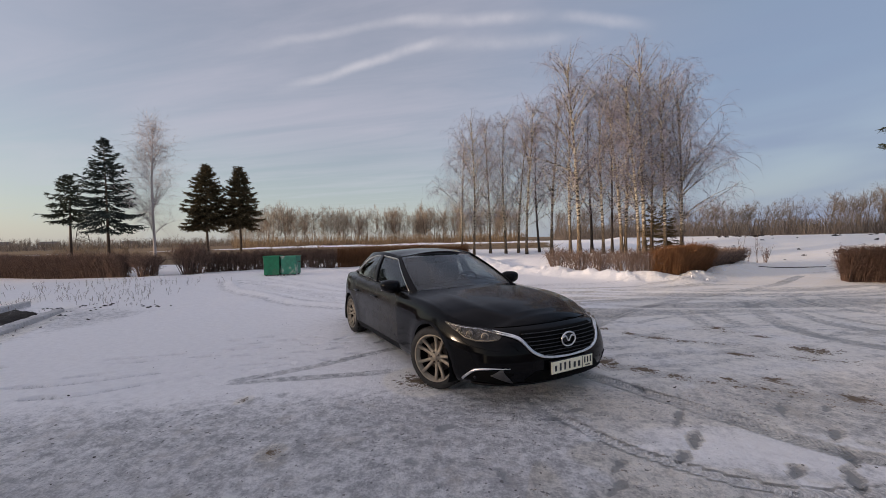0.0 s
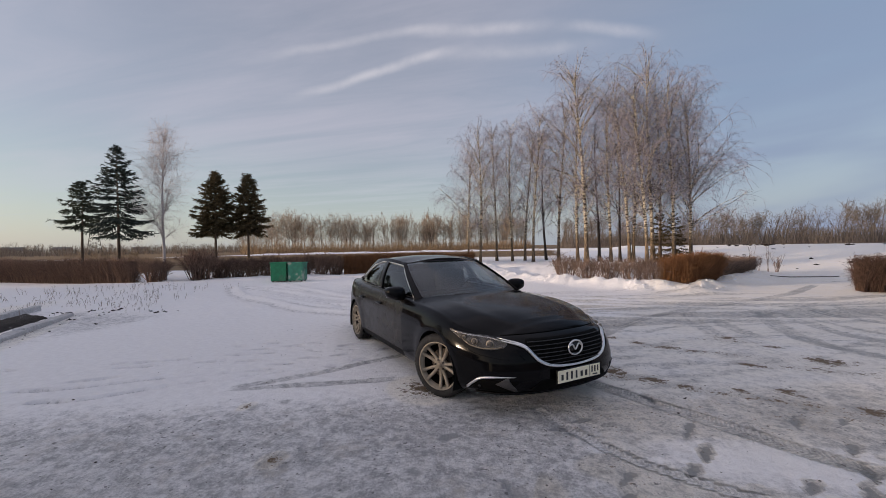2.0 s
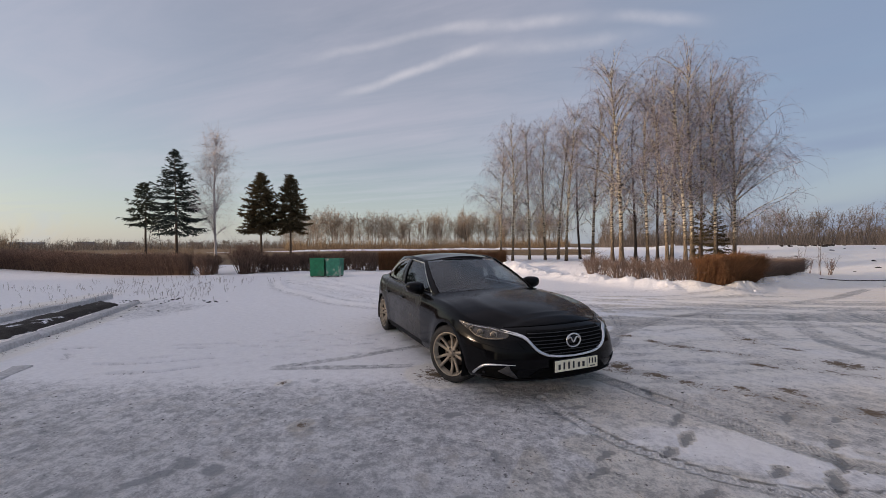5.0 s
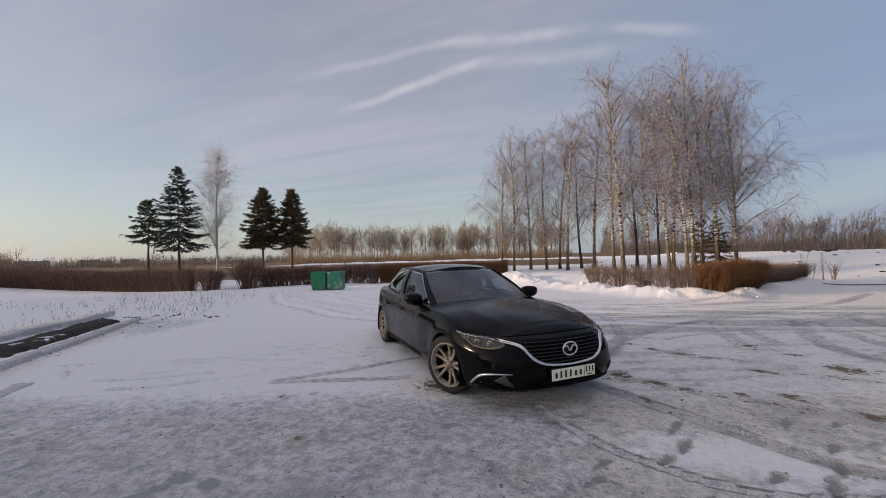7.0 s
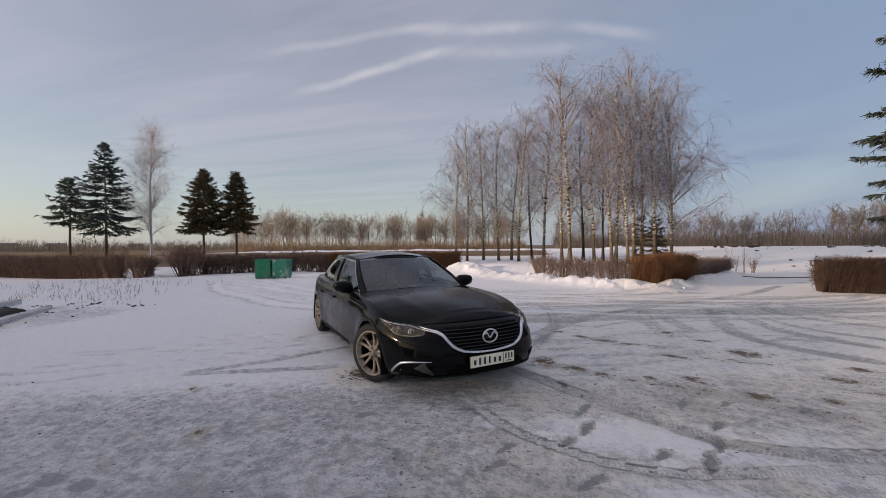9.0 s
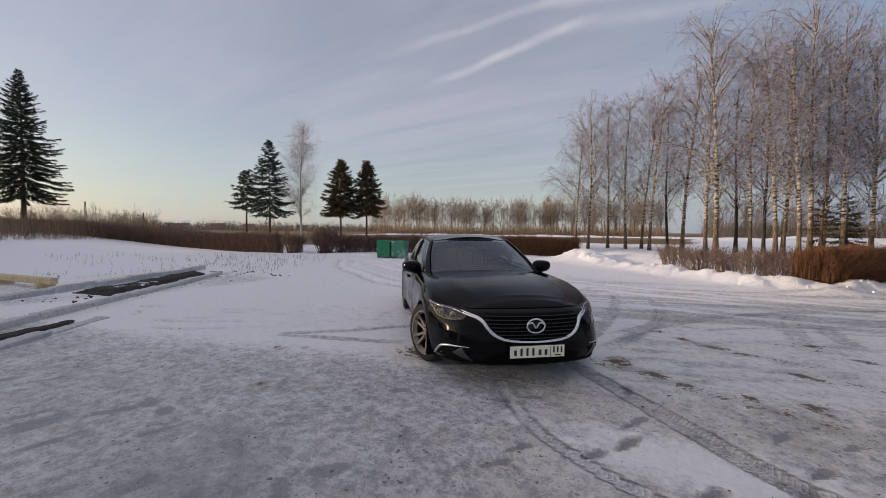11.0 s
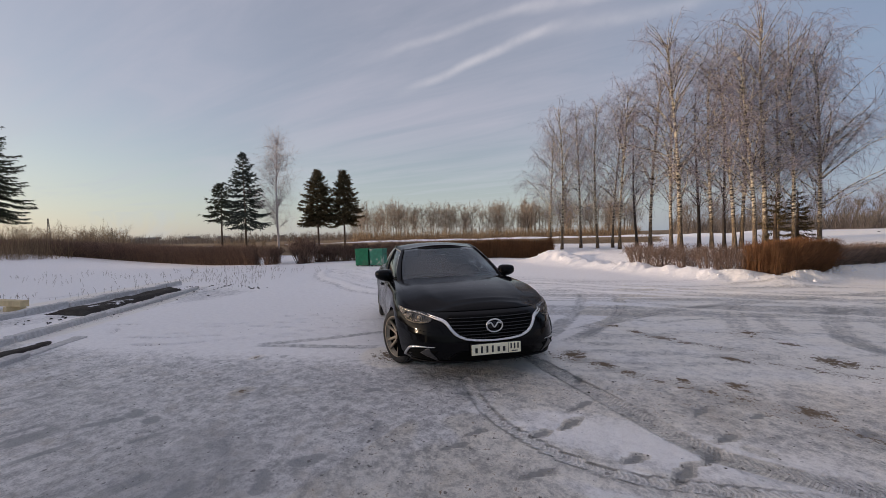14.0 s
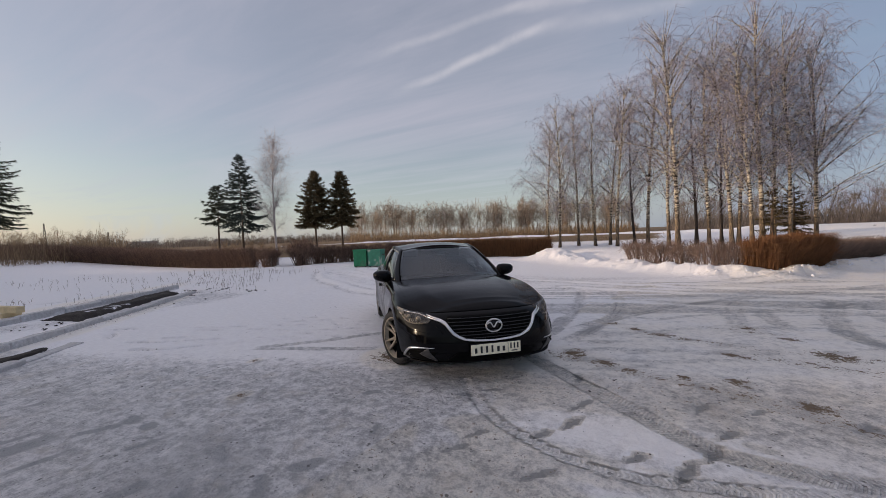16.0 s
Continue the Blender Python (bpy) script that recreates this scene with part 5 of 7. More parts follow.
# wheels
def wheel_meshes():
    bm = bmesh.new()
    prof = [(0.252, -0.100), (0.272, -0.112), (0.300, -0.114), (0.325, -0.104), (0.337, -0.082), (0.340, -0.03), (0.340, 0.03), (0.337, 0.082), (0.325, 0.104), (0.300, 0.114), (0.272, 0.112), (0.252, 0.100)]
    lathe(bm, prof, 56, "Y")
    for k in range(56):  # tread blocks
        a = 2 * math.pi * (k + 0.5) / 56
        for y in (-0.07, -0.023, 0.023, 0.07):
            aa = a + (0.02 if y > 0 else -0.02)
            m = Matrix.Translation((0.341 * math.cos(aa), y, 0.341 * math.sin(aa))) @ Matrix.Rotation(-aa, 4, "Y")
            bmesh.ops.create_cube(bm, size=1.0, matrix=m @ Matrix.Diagonal((0.012, 0.036, 0.026, 1)))
    tyre = bpy.data.meshes.new("tyre")
    bm.to_mesh(tyre)
    bm.free()
    bm = bmesh.new()
    lathe(bm, [(0.250, -0.104), (0.262, -0.110), (0.266, -0.104), (0.256, -0.090), (0.240, -0.084), (0.225, 0.0), (0.225, 0.09), (0.25, 0.10)], 56, "Y")
    barrel = bpy.data.meshes.new("rim")
    bm.to_mesh(barrel)
    bm.free()
    bm = bmesh.new()
    rows = []
    for r, y, w, d in ((0.045, -0.062, 0.024, 0.03), (0.10, -0.064, 0.018, 0.026), (0.17, -0.074, 0.0165, 0.022), (0.246, -0.096, 0.024, 0.018)):
        rows.append([bm.verts.new(p) for p in ((r, y, -w), (r, y - 0.006, -w * 0.5), (r, y - 0.006, w * 0.5), (r, y, w), (r, y + d, w), (r, y + d, -w))])
    for a, b in zip(rows, rows[1:]):
        for k in range(6):
            bm.faces.new((a[k], a[(k + 1) % 6], b[(k + 1) % 6], b[k]))
    bm.faces.new(rows[0])
    bm.faces.new(rows[-1][::-1])
    spoke = bpy.data.meshes.new("spoke")
    bm.to_mesh(spoke)
    bm.free()
    bm = bmesh.new()
    lathe(bm, [(0.0, -0.085), (0.026, -0.084), (0.031, -0.078), (0.034, -0.070), (0.078, -0.064), (0.082, -0.05), (0.075, -0.02)], 28, "Y")
    hub = bpy.data.meshes.new("hub")
    bm.to_mesh(hub)
    bm.free()
    bm = bmesh.new()
    lathe(bm, [(0.0, -0.016), (0.009, -0.016), (0.011, 0.0)], 6, "Y")
    nut = bpy.data.meshes.new("wheel_nut")
    bm.to_mesh(nut)
    bm.free()
    bm = bmesh.new()
    lathe(bm, [(0.07, -0.012), (0.165, -0.012), (0.165, 0.012), (0.07, 0.012)], 40, "Y")
    disc = bpy.data.meshes.new("brake_disc")
    bm.to_mesh(disc)
    bm.free()
    # black disc behind the spokes, added for the shade inside the wheel
    bm = bmesh.new()
    lathe(bm, [(0.02, 0.03), (0.226, 0.03), (0.2255, -0.06), (0.221, -0.06), (0.221, 0.024), (0.02, 0.024)], 40, "Y")
    shade_disc = bpy.data.meshes.new("wheel_shade")
    bm.to_mesh(shade_disc)
    bm.free()
    finish(shade_disc, M_VOID)
    return [shade_disc] + [finish(me, mat) for me, mat in ((tyre, M_RUBBER), (barrel, M_RIM), (spoke, M_RIM), (hub, M_RIM), (nut, M_STEEL), (disc, M_STEEL))]


SHADE_DISC, TYRE, BARREL, SPOKE, HUB, NUT, DISC = wheel_meshes()
STEER = 23.0
for axle, front in ((AXLE, True), (-2.83, False)):
    for sgn in (-1, 1):
        turn = (STEER if front else 0.0) + (180.0 if sgn > 0 else 0.0)
        wheel = attach("wheel", BARREL, CAR, "dusty ten-spoke alloy wheel", pose(axle, sgn * (0.800 if front else 0.790), 0.357, 0, 0, turn) @ pose(0, 0, 0, 0, 12 * axle, 0) @ Matrix.Diagonal((0.93, 0.95, 0.93, 1)))
        attach("tyre", TYRE, wheel)
        attach("hub", HUB, wheel)
        attach("wheel_shade", SHADE_DISC, wheel)
        attach("brake_disc", DISC, wheel, m=pose(0, 0.01, 0))
        for k in range(5):
            for side in (-1, 1):
                attach("spoke", SPOKE, wheel, m=Matrix.Rotation(radians(72 * k + side * 13.0), 4, "Y") @ pose(0, 0, 0, 0, 0, 0))
            attach("wheel_nut", NUT, wheel, m=Matrix.Rotation(radians(72 * k + 36), 4, "Y") @ pose(0.057, -0.068, 0))

# ---- trees and shrubs ----
def unit(v):
    return v / (np.linalg.norm(v, axis=-1, keepdims=True) + 1e-9)


def trunk_line(rng, height, lean, bend, steps=14):
    t = np.linspace(0, 1, steps)
    a, b = rng.uniform(0, 6.28, 2)
    x = lean[0] * height * t + bend * np.sin(3.1 * t + a) * t
    y = lean[1] * height * t + bend * np.sin(2.7 * t + b) * t
    return np.stack([x, y, height * t], 1)


def bars_along(points, radii):
    """Pieces for twigs() along polylines of shape (n, k, 3)."""
    a, b = points[:, :-1].reshape(-1, 3), points[:, 1:].reshape(-1, 3)
    ra, rb = radii[:, :-1].reshape(-1), radii[:, 1:].reshape(-1)
    return a, b, ra, rb


def sprays(rng, start, way, length, droop, steps=4):
    """Polylines that start along a way and bend down by droop."""
    n = len(start)
    pts, here, now = [start], start.copy(), way.copy()
    for _ in range(steps - 1):
        now = unit(now + np.array([0, 0, -1.0]) * droop[:, None] / steps + rng.normal(0, 0.10, (n, 3)))
        here = here + now * (length / (steps - 1))[:, None]
        pts.append(here.copy())
    return np.stack(pts, 1)


def build_birch(seed, height, spread, mat_bark, mat_twig, lean=(0, 0), limbs=54, low=0.22, weeping=1.0, dense=0.68, girth=0.12, steep=1.0, fine=0.92, top=0.36):
    """A bare birch: meshes of its trunk, its limbs and its crown of hanging twigs."""
    rng = np.random.default_rng(seed)
    line = trunk_line(rng, height, lean, 0.25)
    bm = bmesh.new()
    radii = [girth * (1 - 0.94 * t) ** 0.85 + (0.05 * girth / 0.12 * max(0, 1 - 14 * t)) for t in np.linspace(0, 1, len(line))]
    tube(bm, line, radii, 9)
    trunk = bpy.data.meshes.new("trunk")
    bm.to_mesh(trunk)
    bm.free()
    finish(trunk, mat_bark)
    t = np.sort(low + (0.985 - low) * rng.uniform(0, 1, limbs) ** 1.0)
    start = np.stack([np.interp(t, np.linspace(0, 1, len(line)), line[:, k]) for k in range(3)], 1)
    turn = rng.uniform(0, 6.28, limbs) + np.arange(limbs) * 2.4
    rise = steep * rng.uniform(0.7, 1.6, limbs) + 0.9 * steep * t
    way = unit(np.stack([np.cos(turn), np.sin(turn), rise], 1))
    high = np.clip((t - low) / (1 - low), 0, 1)
    length = spread * (top + 0.80 * (1 - high) ** 0.60 * np.minimum(1, 0.62 + 1.6 * high)) * rng.uniform(0.7, 1.15, limbs)
    first = sprays(rng, start, way, length, np.full(limbs, 0.45 * weeping), 6)
    r1 = np.linspace(1, 0.25, 6)[None] * (0.012 + 0.024 * length / spread)[:, None] * girth / 0.12
    # side branches
    which = np.repeat(np.arange(limbs), np.maximum(2, (11.5 * dense * length / length.mean()).astype(int)))
    s = rng.uniform(0.15, 1.0, len(which)) * 4.999
    i = s.astype(int)
    base = first[which, i] + (first[which, i + 1] - first[which, i]) * (s - i)[:, None]
    along = unit(first[which, i + 1] - first[which, i])
    out = unit(along * 0.9 + rng.normal(0, 0.75, base.shape) + [0, 0, 0.15])
    size = length[which] * rng.uniform(0.22, 0.5, len(which))
    second = sprays(rng, base, out, size, rng.uniform(0.6, 1.7, len(which)) * weeping, 5)
    r2 = np.linspace(1, 0.4, 5)[None] * np.full(len(which), 0.0105 * fine)[:, None]
    # hanging twigs
    per = max(2, int(5.4 * dense))
    who = np.repeat(np.arange(len(which)), per)
    s = rng.uniform(0.1, 1.0, len(who)) * 3.999
    i = s.astype(int)
    base = second[who, i] + (second[who, i + 1] - second[who, i]) * (s - i)[:, None]
    along = unit(second[who, i + 1] - second[who, i])
    out = unit(along * 0.8 + rng.normal(0, 0.7, base.shape))
    size = rng.uniform(0.25, 0.85, len(who)) * (0.6 + spread * 0.16)
    third = sprays(rng, base, out, size, rng.uniform(0.8, 2.6, len(who)) * weeping, 4)
    r3 = np.linspace(1, 0.5, 4)[None] * np.full(len(who), 0.0064 * fine)[:, None]
    limb = [twig_mesh("limb", [bars_along(first[k:k + 1], r1[k:k + 1])], mat_bark) for k in range(limbs)]
    crown = twig_mesh("crown", [bars_along(second, r2), bars_along(third, r3)], mat_twig)
    return trunk, limb, crown


def plant(name, meshes, x, y, label, category, turn=0.0, size=1.0, group="", z=None, sink=0.06, tall=1.0):
    z = height_at(x, y) - sink if z is None else z
    ob = thing(name, pose(x, y, z, 0, 0, turn) @ Matrix.Diagonal((size, size, size * tall, 1)), label, category, group)
    for n, me in meshes:
        for one in me if isinstance(me, list) else [me]:
            made = attach(n, one, ob)
            if n in ("crown", "brushwood"):
                tagged(made, kind="stuff")
    return ob


def build_spruce(seed, height, bare, spread, mat_needle, step=0.24, gaps=0.0, droop=0.25, girth=0.10, brush=1.0):
    """A spruce: bare lower trunk, whorls of drooping branches with brushes of needles."""
    rng = np.random.default_rng(seed)
    line = trunk_line(rng, height, (0, 0), 0.05, 10)
    bm = bmesh.new()
    tube(bm, line, [girth * (1 - 0.93 * t) for t in np.linspace(0, 1, 10)], 8)
    trunk = bpy.data.meshes.new("trunk")
    bm.to_mesh(trunk)
    bm.free()
    finish(trunk, M_PINEBARK)
    z, start, way, length = bare, [], [], []
    while z < height - 0.08:
        t = (z - bare) / (height - bare)
        reach = spread * (1 - t) ** 0.85 * min(1.0, 0.72 + 2.2 * t) + 0.10
        count = int(8 + 3 * (1 - t))
        lopsided = rng.uniform(0, 6.28)
        for k in range(count):
            if rng.random() < gaps:
                continue
            a = 6.283 * (k + rng.uniform(-0.35, 0.35)) / count + z * 5
            start.append((0, 0, z + rng.uniform(-0.09, 0.09)))
            way.append((math.cos(a), math.sin(a), 0.75 * t - 0.02 - droop * (1 - t) * rng.uniform(0.3, 1.0)))
            length.append(reach * rng.uniform(0.68, 1.12) * (1 + 0.16 * math.cos(a - lopsided)))
        z += step * (0.55 + 0.6 * (1 - t)) * rng.uniform(0.85, 1.15)
    start, way, length = np.array(start), unit(np.array(way)), np.array(length)
    pts = [start]
    here, now = start.copy(), way.copy()
    for k in range(5):
        now = unit(now + np.array([0, 0, 1]) * (-0.10 if k < 3 else 0.20) + rng.normal(0, 0.03, now.shape))
        here = here + now * length[:, None] / 5
        pts.append(here.copy())
    boughs = np.stack(pts, 1)
    rb = np.linspace(1, 0.3, 6)[None] * (0.012 + 0.008 * length)[:, None]
    sets = [bars_along(boughs, rb)]
    # side sprays, set close together along each bough
    per = np.maximum((length / 0.060 * brush).astype(int), 5)
    who = np.repeat(np.arange(len(length)), per)
    s = rng.uniform(0.10, 1.0, len(who)) ** 0.8 * 4.999
    i = s.astype(int)
    base = boughs[who, i] + (boughs[who, i + 1] - boughs[who, i]) * (s - i)[:, None]
    along = unit(boughs[who, i + 1] - boughs[who, i])
    side = np.cross(along, [0, 0, 1.0]) * rng.choice([-1, 1], len(who))[:, None]
    out = unit(along * 0.75 + side * rng.uniform(0.3, 1.1, (len(who), 1)) + np.stack([0 * s, 0 * s, rng.uniform(-0.75, 0.12, len(who))], 1))
    size = (0.10 + 0.30 * length[who] * (1 - s / 5.6)) * rng.uniform(0.6, 1.1, len(who))
    size = np.minimum(size, 0.55)
    tip = base + out * size[:, None]
    thick = 0.020 + 0.014 * rng.random(len(who))
    middle = base + out * size[:, None] * 0.5 + [0, 0, 0.01]
    sets += [(base, middle, thick * 0.7, thick), (middle, tip, thick, 0.004)]
    for _ in range(2):  # fine shoots that break up the outline
        f = rng.uniform(0.3, 1.0, len(who))[:, None]
        a = base + out * size[:, None] * f
        w = unit(out * 0.8 + rng.normal(0, 0.6, out.shape) + [0, 0, -0.15])
        sets.append((a, a + w * rng.uniform(0.06, 0.16, (len(who), 1)), 0.012, 0.003))
    return trunk, twig_mesh("crown", sets, mat_needle)


def build_hedge(seed, line, width, low, high, per_metre, mat, thick=0.006, ragged=0.06, clumps=0.34, bunch=0.75):
    """A clipped hedge of bare twigs along a line: stems that fork towards a level top."""
    rng = np.random.default_rng(seed)
    line = np.array(line, float)
    seg = np.linalg.norm(np.diff(line, axis=0), axis=1)
    far = np.concatenate([[0], np.cumsum(seg)])
    count = int(far[-1] * per_metre)
    s = rng.uniform(0, far[-1], count)
    x, y = np.interp(s, far, line[:, 0]), np.interp(s, far, line[:, 1])
    k = np.clip(np.searchsorted(far, s) - 1, 0, len(seg) - 1)
    way = (line[1:] - line[:-1])[k] / seg[k, None]
    # stems stand in clumps
    clump = np.round(s / clumps + rng.normal(0, 0.22, count)) * clumps
    off = rng.uniform(-0.5, 0.5, count) * width
    over = np.stack([x - way[:, 1] * off, y + way[:, 0] * off], 1)
    x, y = x + (clump - s) * way[:, 0] * bunch, y + (clump - s) * way[:, 1] * bunch
    x, y = x - way[:, 1] * off * 0.35, y + way[:, 0] * off * 0.35
    top = low + (high - low) * rough(x, y, 1.7, 3) + rng.normal(0, ragged, count)
    ground = ground_height(x, y) - 0.04
    base = np.stack([x, y, ground], 1)
    fan = (over - base[:, :2]) * rng.uniform(0.5, 1.15, (count, 1)) + rng.normal(0, 0.06, (count, 2))
    end = base + np.stack([fan[:, 0], fan[:, 1], top * (1 - 0.5 * rng.random(count) ** 1.6) + 0.04], 1)
    mid = base * 0.5 + end * 0.5 + np.stack([-0.15 * fan[:, 0], -0.15 * fan[:, 1], np.zeros(count)], 1)
    sets = [(base, mid, thick * 1.0, thick * 0.75), (mid, end, thick * 0.75, thick * 0.4)]
    for _ in range(7):
        f = rng.uniform(0.25, 1.0, (count, 1))
        a = np.where(f < 0.5, base + (mid - base) * f * 2, mid + (end - mid) * (f - 0.5) * 2)
        w = unit(rng.normal(0, 0.75, (count, 3)) + [0, 0, 0.55])
        b = a + w * rng.uniform(0.10, 0.30, (count, 1))
        b[:, 2] = np.minimum(b[:, 2], ground + top + 0.04)
        sets.append((a, b, thick * 0.5, thick * 0.3))
    return twig_mesh("stemwood", sets[:2], mat), twig_mesh("brushwood", sets[2:], mat)


def hedge(name, seed, line, width, low, high, per_metre, mat, label, **more):
    ob = thing(name, Matrix(), label, "hedge", "clipped hedges round the lot")
    for me in build_hedge(seed, line, width, low, high, per_metre, mat, **more):
        tagged(attach(me.name.split(".")[0], me, ob), kind="stuff")
    return ob


def polar(az, d):
    way = bearing(az)
    return 1.8 + way.x * d, 0.45 + way.y * d


# the grove of tall birches on the island
BIRCH_KINDS = [build_birch(11, 11.0, 3.3, M_BIRCH, M_BIRCHTWIG, (0.01, 0.0), girth=0.105), build_birch(12, 11.7, 3.5, M_BIRCH, M_BIRCHTWIG, (-0.03, 0.01), girth=0.13),
               build_birch(13, 10.5, 3.4, M_BIRCH, M_BIRCHTWIG, (0.02, 0.02), girth=0.105, low=0.20), build_birch(14, 11.2, 3.7, M_BIRCH, M_BIRCHTWIG, (0.05, 0.0), weeping=1.25, girth=0.105)]
DARK_KINDS = [build_birch(21, 9.6, 2.4, M_DARKBARK, M_BIRCHTWIG, (-0.05, 0.0), limbs=24, girth=0.10), build_birch(22, 9.8, 2.6, M_DARKBARK, M_BIRCHTWIG, (0.0, 0.02), limbs=26, girth=0.11)]
GROVE = [  # place, kind, turn, size
    (-5.2, 26.4, 3, 100, 0.76), (-1.5, 27.2, 3, 30, 0.86), (0.7, 26.4, 1, 210, 0.86),
    (-4.15, 25.4, 0, 10, 0.83), (-3.3, 26.6, 2, 80, 0.88), (-2.2, 26.3, 0, 200, 0.86), (-0.77, 25.4, 2, 300, 0.90), (-0.15, 27.7, 4, 0, 0.92),
]
GROVE += [
    (1.85, 25.3, 0, 140, 0.98), (2.32, 24.1, 1, 0, 1.0), (3.1, 26.2, 5, 20, 0.92), (3.66, 24.9, 0, 250, 0.92), (4.2, 25.6, 4, 60, 0.9),
    (4.58, 24.4, 3, 180, 0.96), (4.9, 25.6, 0, 40, 0.97), (5.25, 23.2, 2, 120, 0.93), (5.75, 24.6, 1, 90, 0.95), (6.25, 25.4, 0, 310, 0.95),
    (6.75, 24.6, 3, 260, 0.90),
]
for gx, gy, kind, turn, size in GROVE:
    size *= 0.945
    dark = kind > 3
    meshes = DARK_KINDS[kind - 4] if dark else BIRCH_KINDS[kind]
    plant("bare_tree" if dark else "birch_tree", list(zip(("trunk", "limb", "crown"), meshes)), gx, gy,
          "tall bare tree with a thin dark trunk in the grove" if dark else "tall bare birch with pale trunk and hanging twigs",
          "tree", turn, size, "bare trees of the grove")
wide = build_birch(15, 10.2, 3.9, M_BIRCH, M_BIRCHTWIG, (0.015, 0.0), limbs=84, low=0.18, weeping=1.1, dense=0.8, girth=0.115, steep=0.85)
plant("birch_tree", list(zip(("trunk", "limb", "crown"), wide)), 7.75, 25.3, "broad bare birch with drooping limbs at the grove edge", "tree", 200, 0.86, "bare trees of the grove")
young = build_spruce(41, 2.9, 0.3, 0.8, M_WARMNEEDLE, gaps=0.25)
plant("young_spruce", list(zip(("trunk", "crown"), young)), 7.0, 25.6, "young yellow-green spruce among the birch trunks", "tree", size=1.0)
young2 = build_spruce(42, 2.8, 0.3, 0.6, M_WARMNEEDLE, gaps=0.4)
plant("young_spruce", list(zip(("trunk", "crown"), young2)), 6.1, 24.6, "young yellow-green spruce among the birch trunks", "tree", size=1.0)

# the row behind the long hedge: four trimmed spruces and a pale birch
ROW = [  # bearing, distance, height, bare trunk, spread, needles, gaps
    (61.4, 26.7, 5.0, 2.9, 1.05, M_NEEDLE, 0.10, "small dark spruce with a bare lower trunk behind the hedge"),
    (58.4, 25.0, 6.6, 2.45, 1.55, M_BLUENEEDLE, 0.22, "airy blue-green spruce with a bare lower trunk"),
    (48.85, 25.5, 5.8, 2.55, 1.45, M_WARMNEEDLE, 0.02, "dense brown-green spruce with a bare lower trunk"),
    (45.2, 25.5, 5.8, 2.60, 1.30, M_WARMNEEDLE, 0.0, "dense dark spruce with a bare lower trunk"),
]
for n, (az, far, tall, bare, wide, needles, gaps, words) in enumerate(ROW):
    x, y = polar(az, far)
    plant("spruce_tree", list(zip(("trunk", "crown"), build_spruce(50 + n, tall, bare, wide, needles, gaps=gaps, droop=0.22, girth=0.085, brush=1.7 if gaps < 0.05 else 1.3, step=0.15 if gaps < 0.05 else 0.22))), x, y, words, "tree", group="spruces in a row", z=0.02)
x, y = polar(54.2, 24.6)
pale = build_birch(61, 7.5, 2.9, M_PALETWIG, M_PALETWIG, (0.008, 0.0), limbs=72, low=0.25, weeping=0.25, dense=0.72, girth=0.075, steep=0.95, fine=0.6, top=0.05)
plant("birch_tree", list(zip(("trunk", "limb", "crown"), pale)), x, y, "slender pale bare birch between the spruces", "tree", z=0.02)

# the two large spruces at the ends of the lot
big = build_spruce(71, 19.0, 2.2, 2.75, M_BLUENEEDLE, step=0.34, gaps=0.10, droop=0.30, girth=0.16, brush=2.1)
plant("spruce_tree", list(zip(("trunk", "crown"), big)), 12.05, 12.85, "tall blue-green spruce with sparse drooping boughs", "tree", turn=40)
big2 = build_spruce(72, 15.0, 3.7, 3.55, M_NEEDLE, step=0.34, gaps=0.02, droop=0.30, girth=0.22, brush=1.5)
plant("spruce_tree", list(zip(("trunk", "crown"), big2)), -50.2, 6.7, "dense dark spruce with a bare brown trunk behind the hedge", "tree", turn=0)

# hedges
hedge("hedge", 81, [(-58, 2.2), (-42, 7.5), (-30, 10.6), (-17.75, 13.2)], 1.1, 1.05, 1.2, 420, M_HEDGE, "long clipped brown leafless hedge in the snow", thick=0.009, bunch=0.25)
hedge("hedge", 87, [(-10.2, 18.9), (-8.6, 20.0), (-4.2, 23.6)], 1.0, 0.95, 1.15, 620, M_ORANGE, "reddish leafless hedge beside the green bins", thick=0.009, bunch=0.3)
hedge("hedge", 84, [(4.4, 15.0), (5.15, 15.0), (6.3, 16.8)], 1.2, 0.88, 0.98, 1000, M_ORANGE, "dense russet hedge at the island corner", thick=0.008, bunch=0.1)
hedge("hedge", 85, [(6.4, 17.1), (7.6, 19.2), (9.1, 21.6)], 1.0, 0.60, 0.75, 400, M_GREYHEDGE, "low brown leafless hedge along the drive", thick=0.007)
hedge("hedge", 86, [(9.45, 15.0), (11.7, 14.7), (16.5, 13.6)], 1.3, 0.90, 1.0, 1500, M_DARKHEDGE, "clipped brown leafless hedge across the drive", thick=0.008, bunch=0.1)


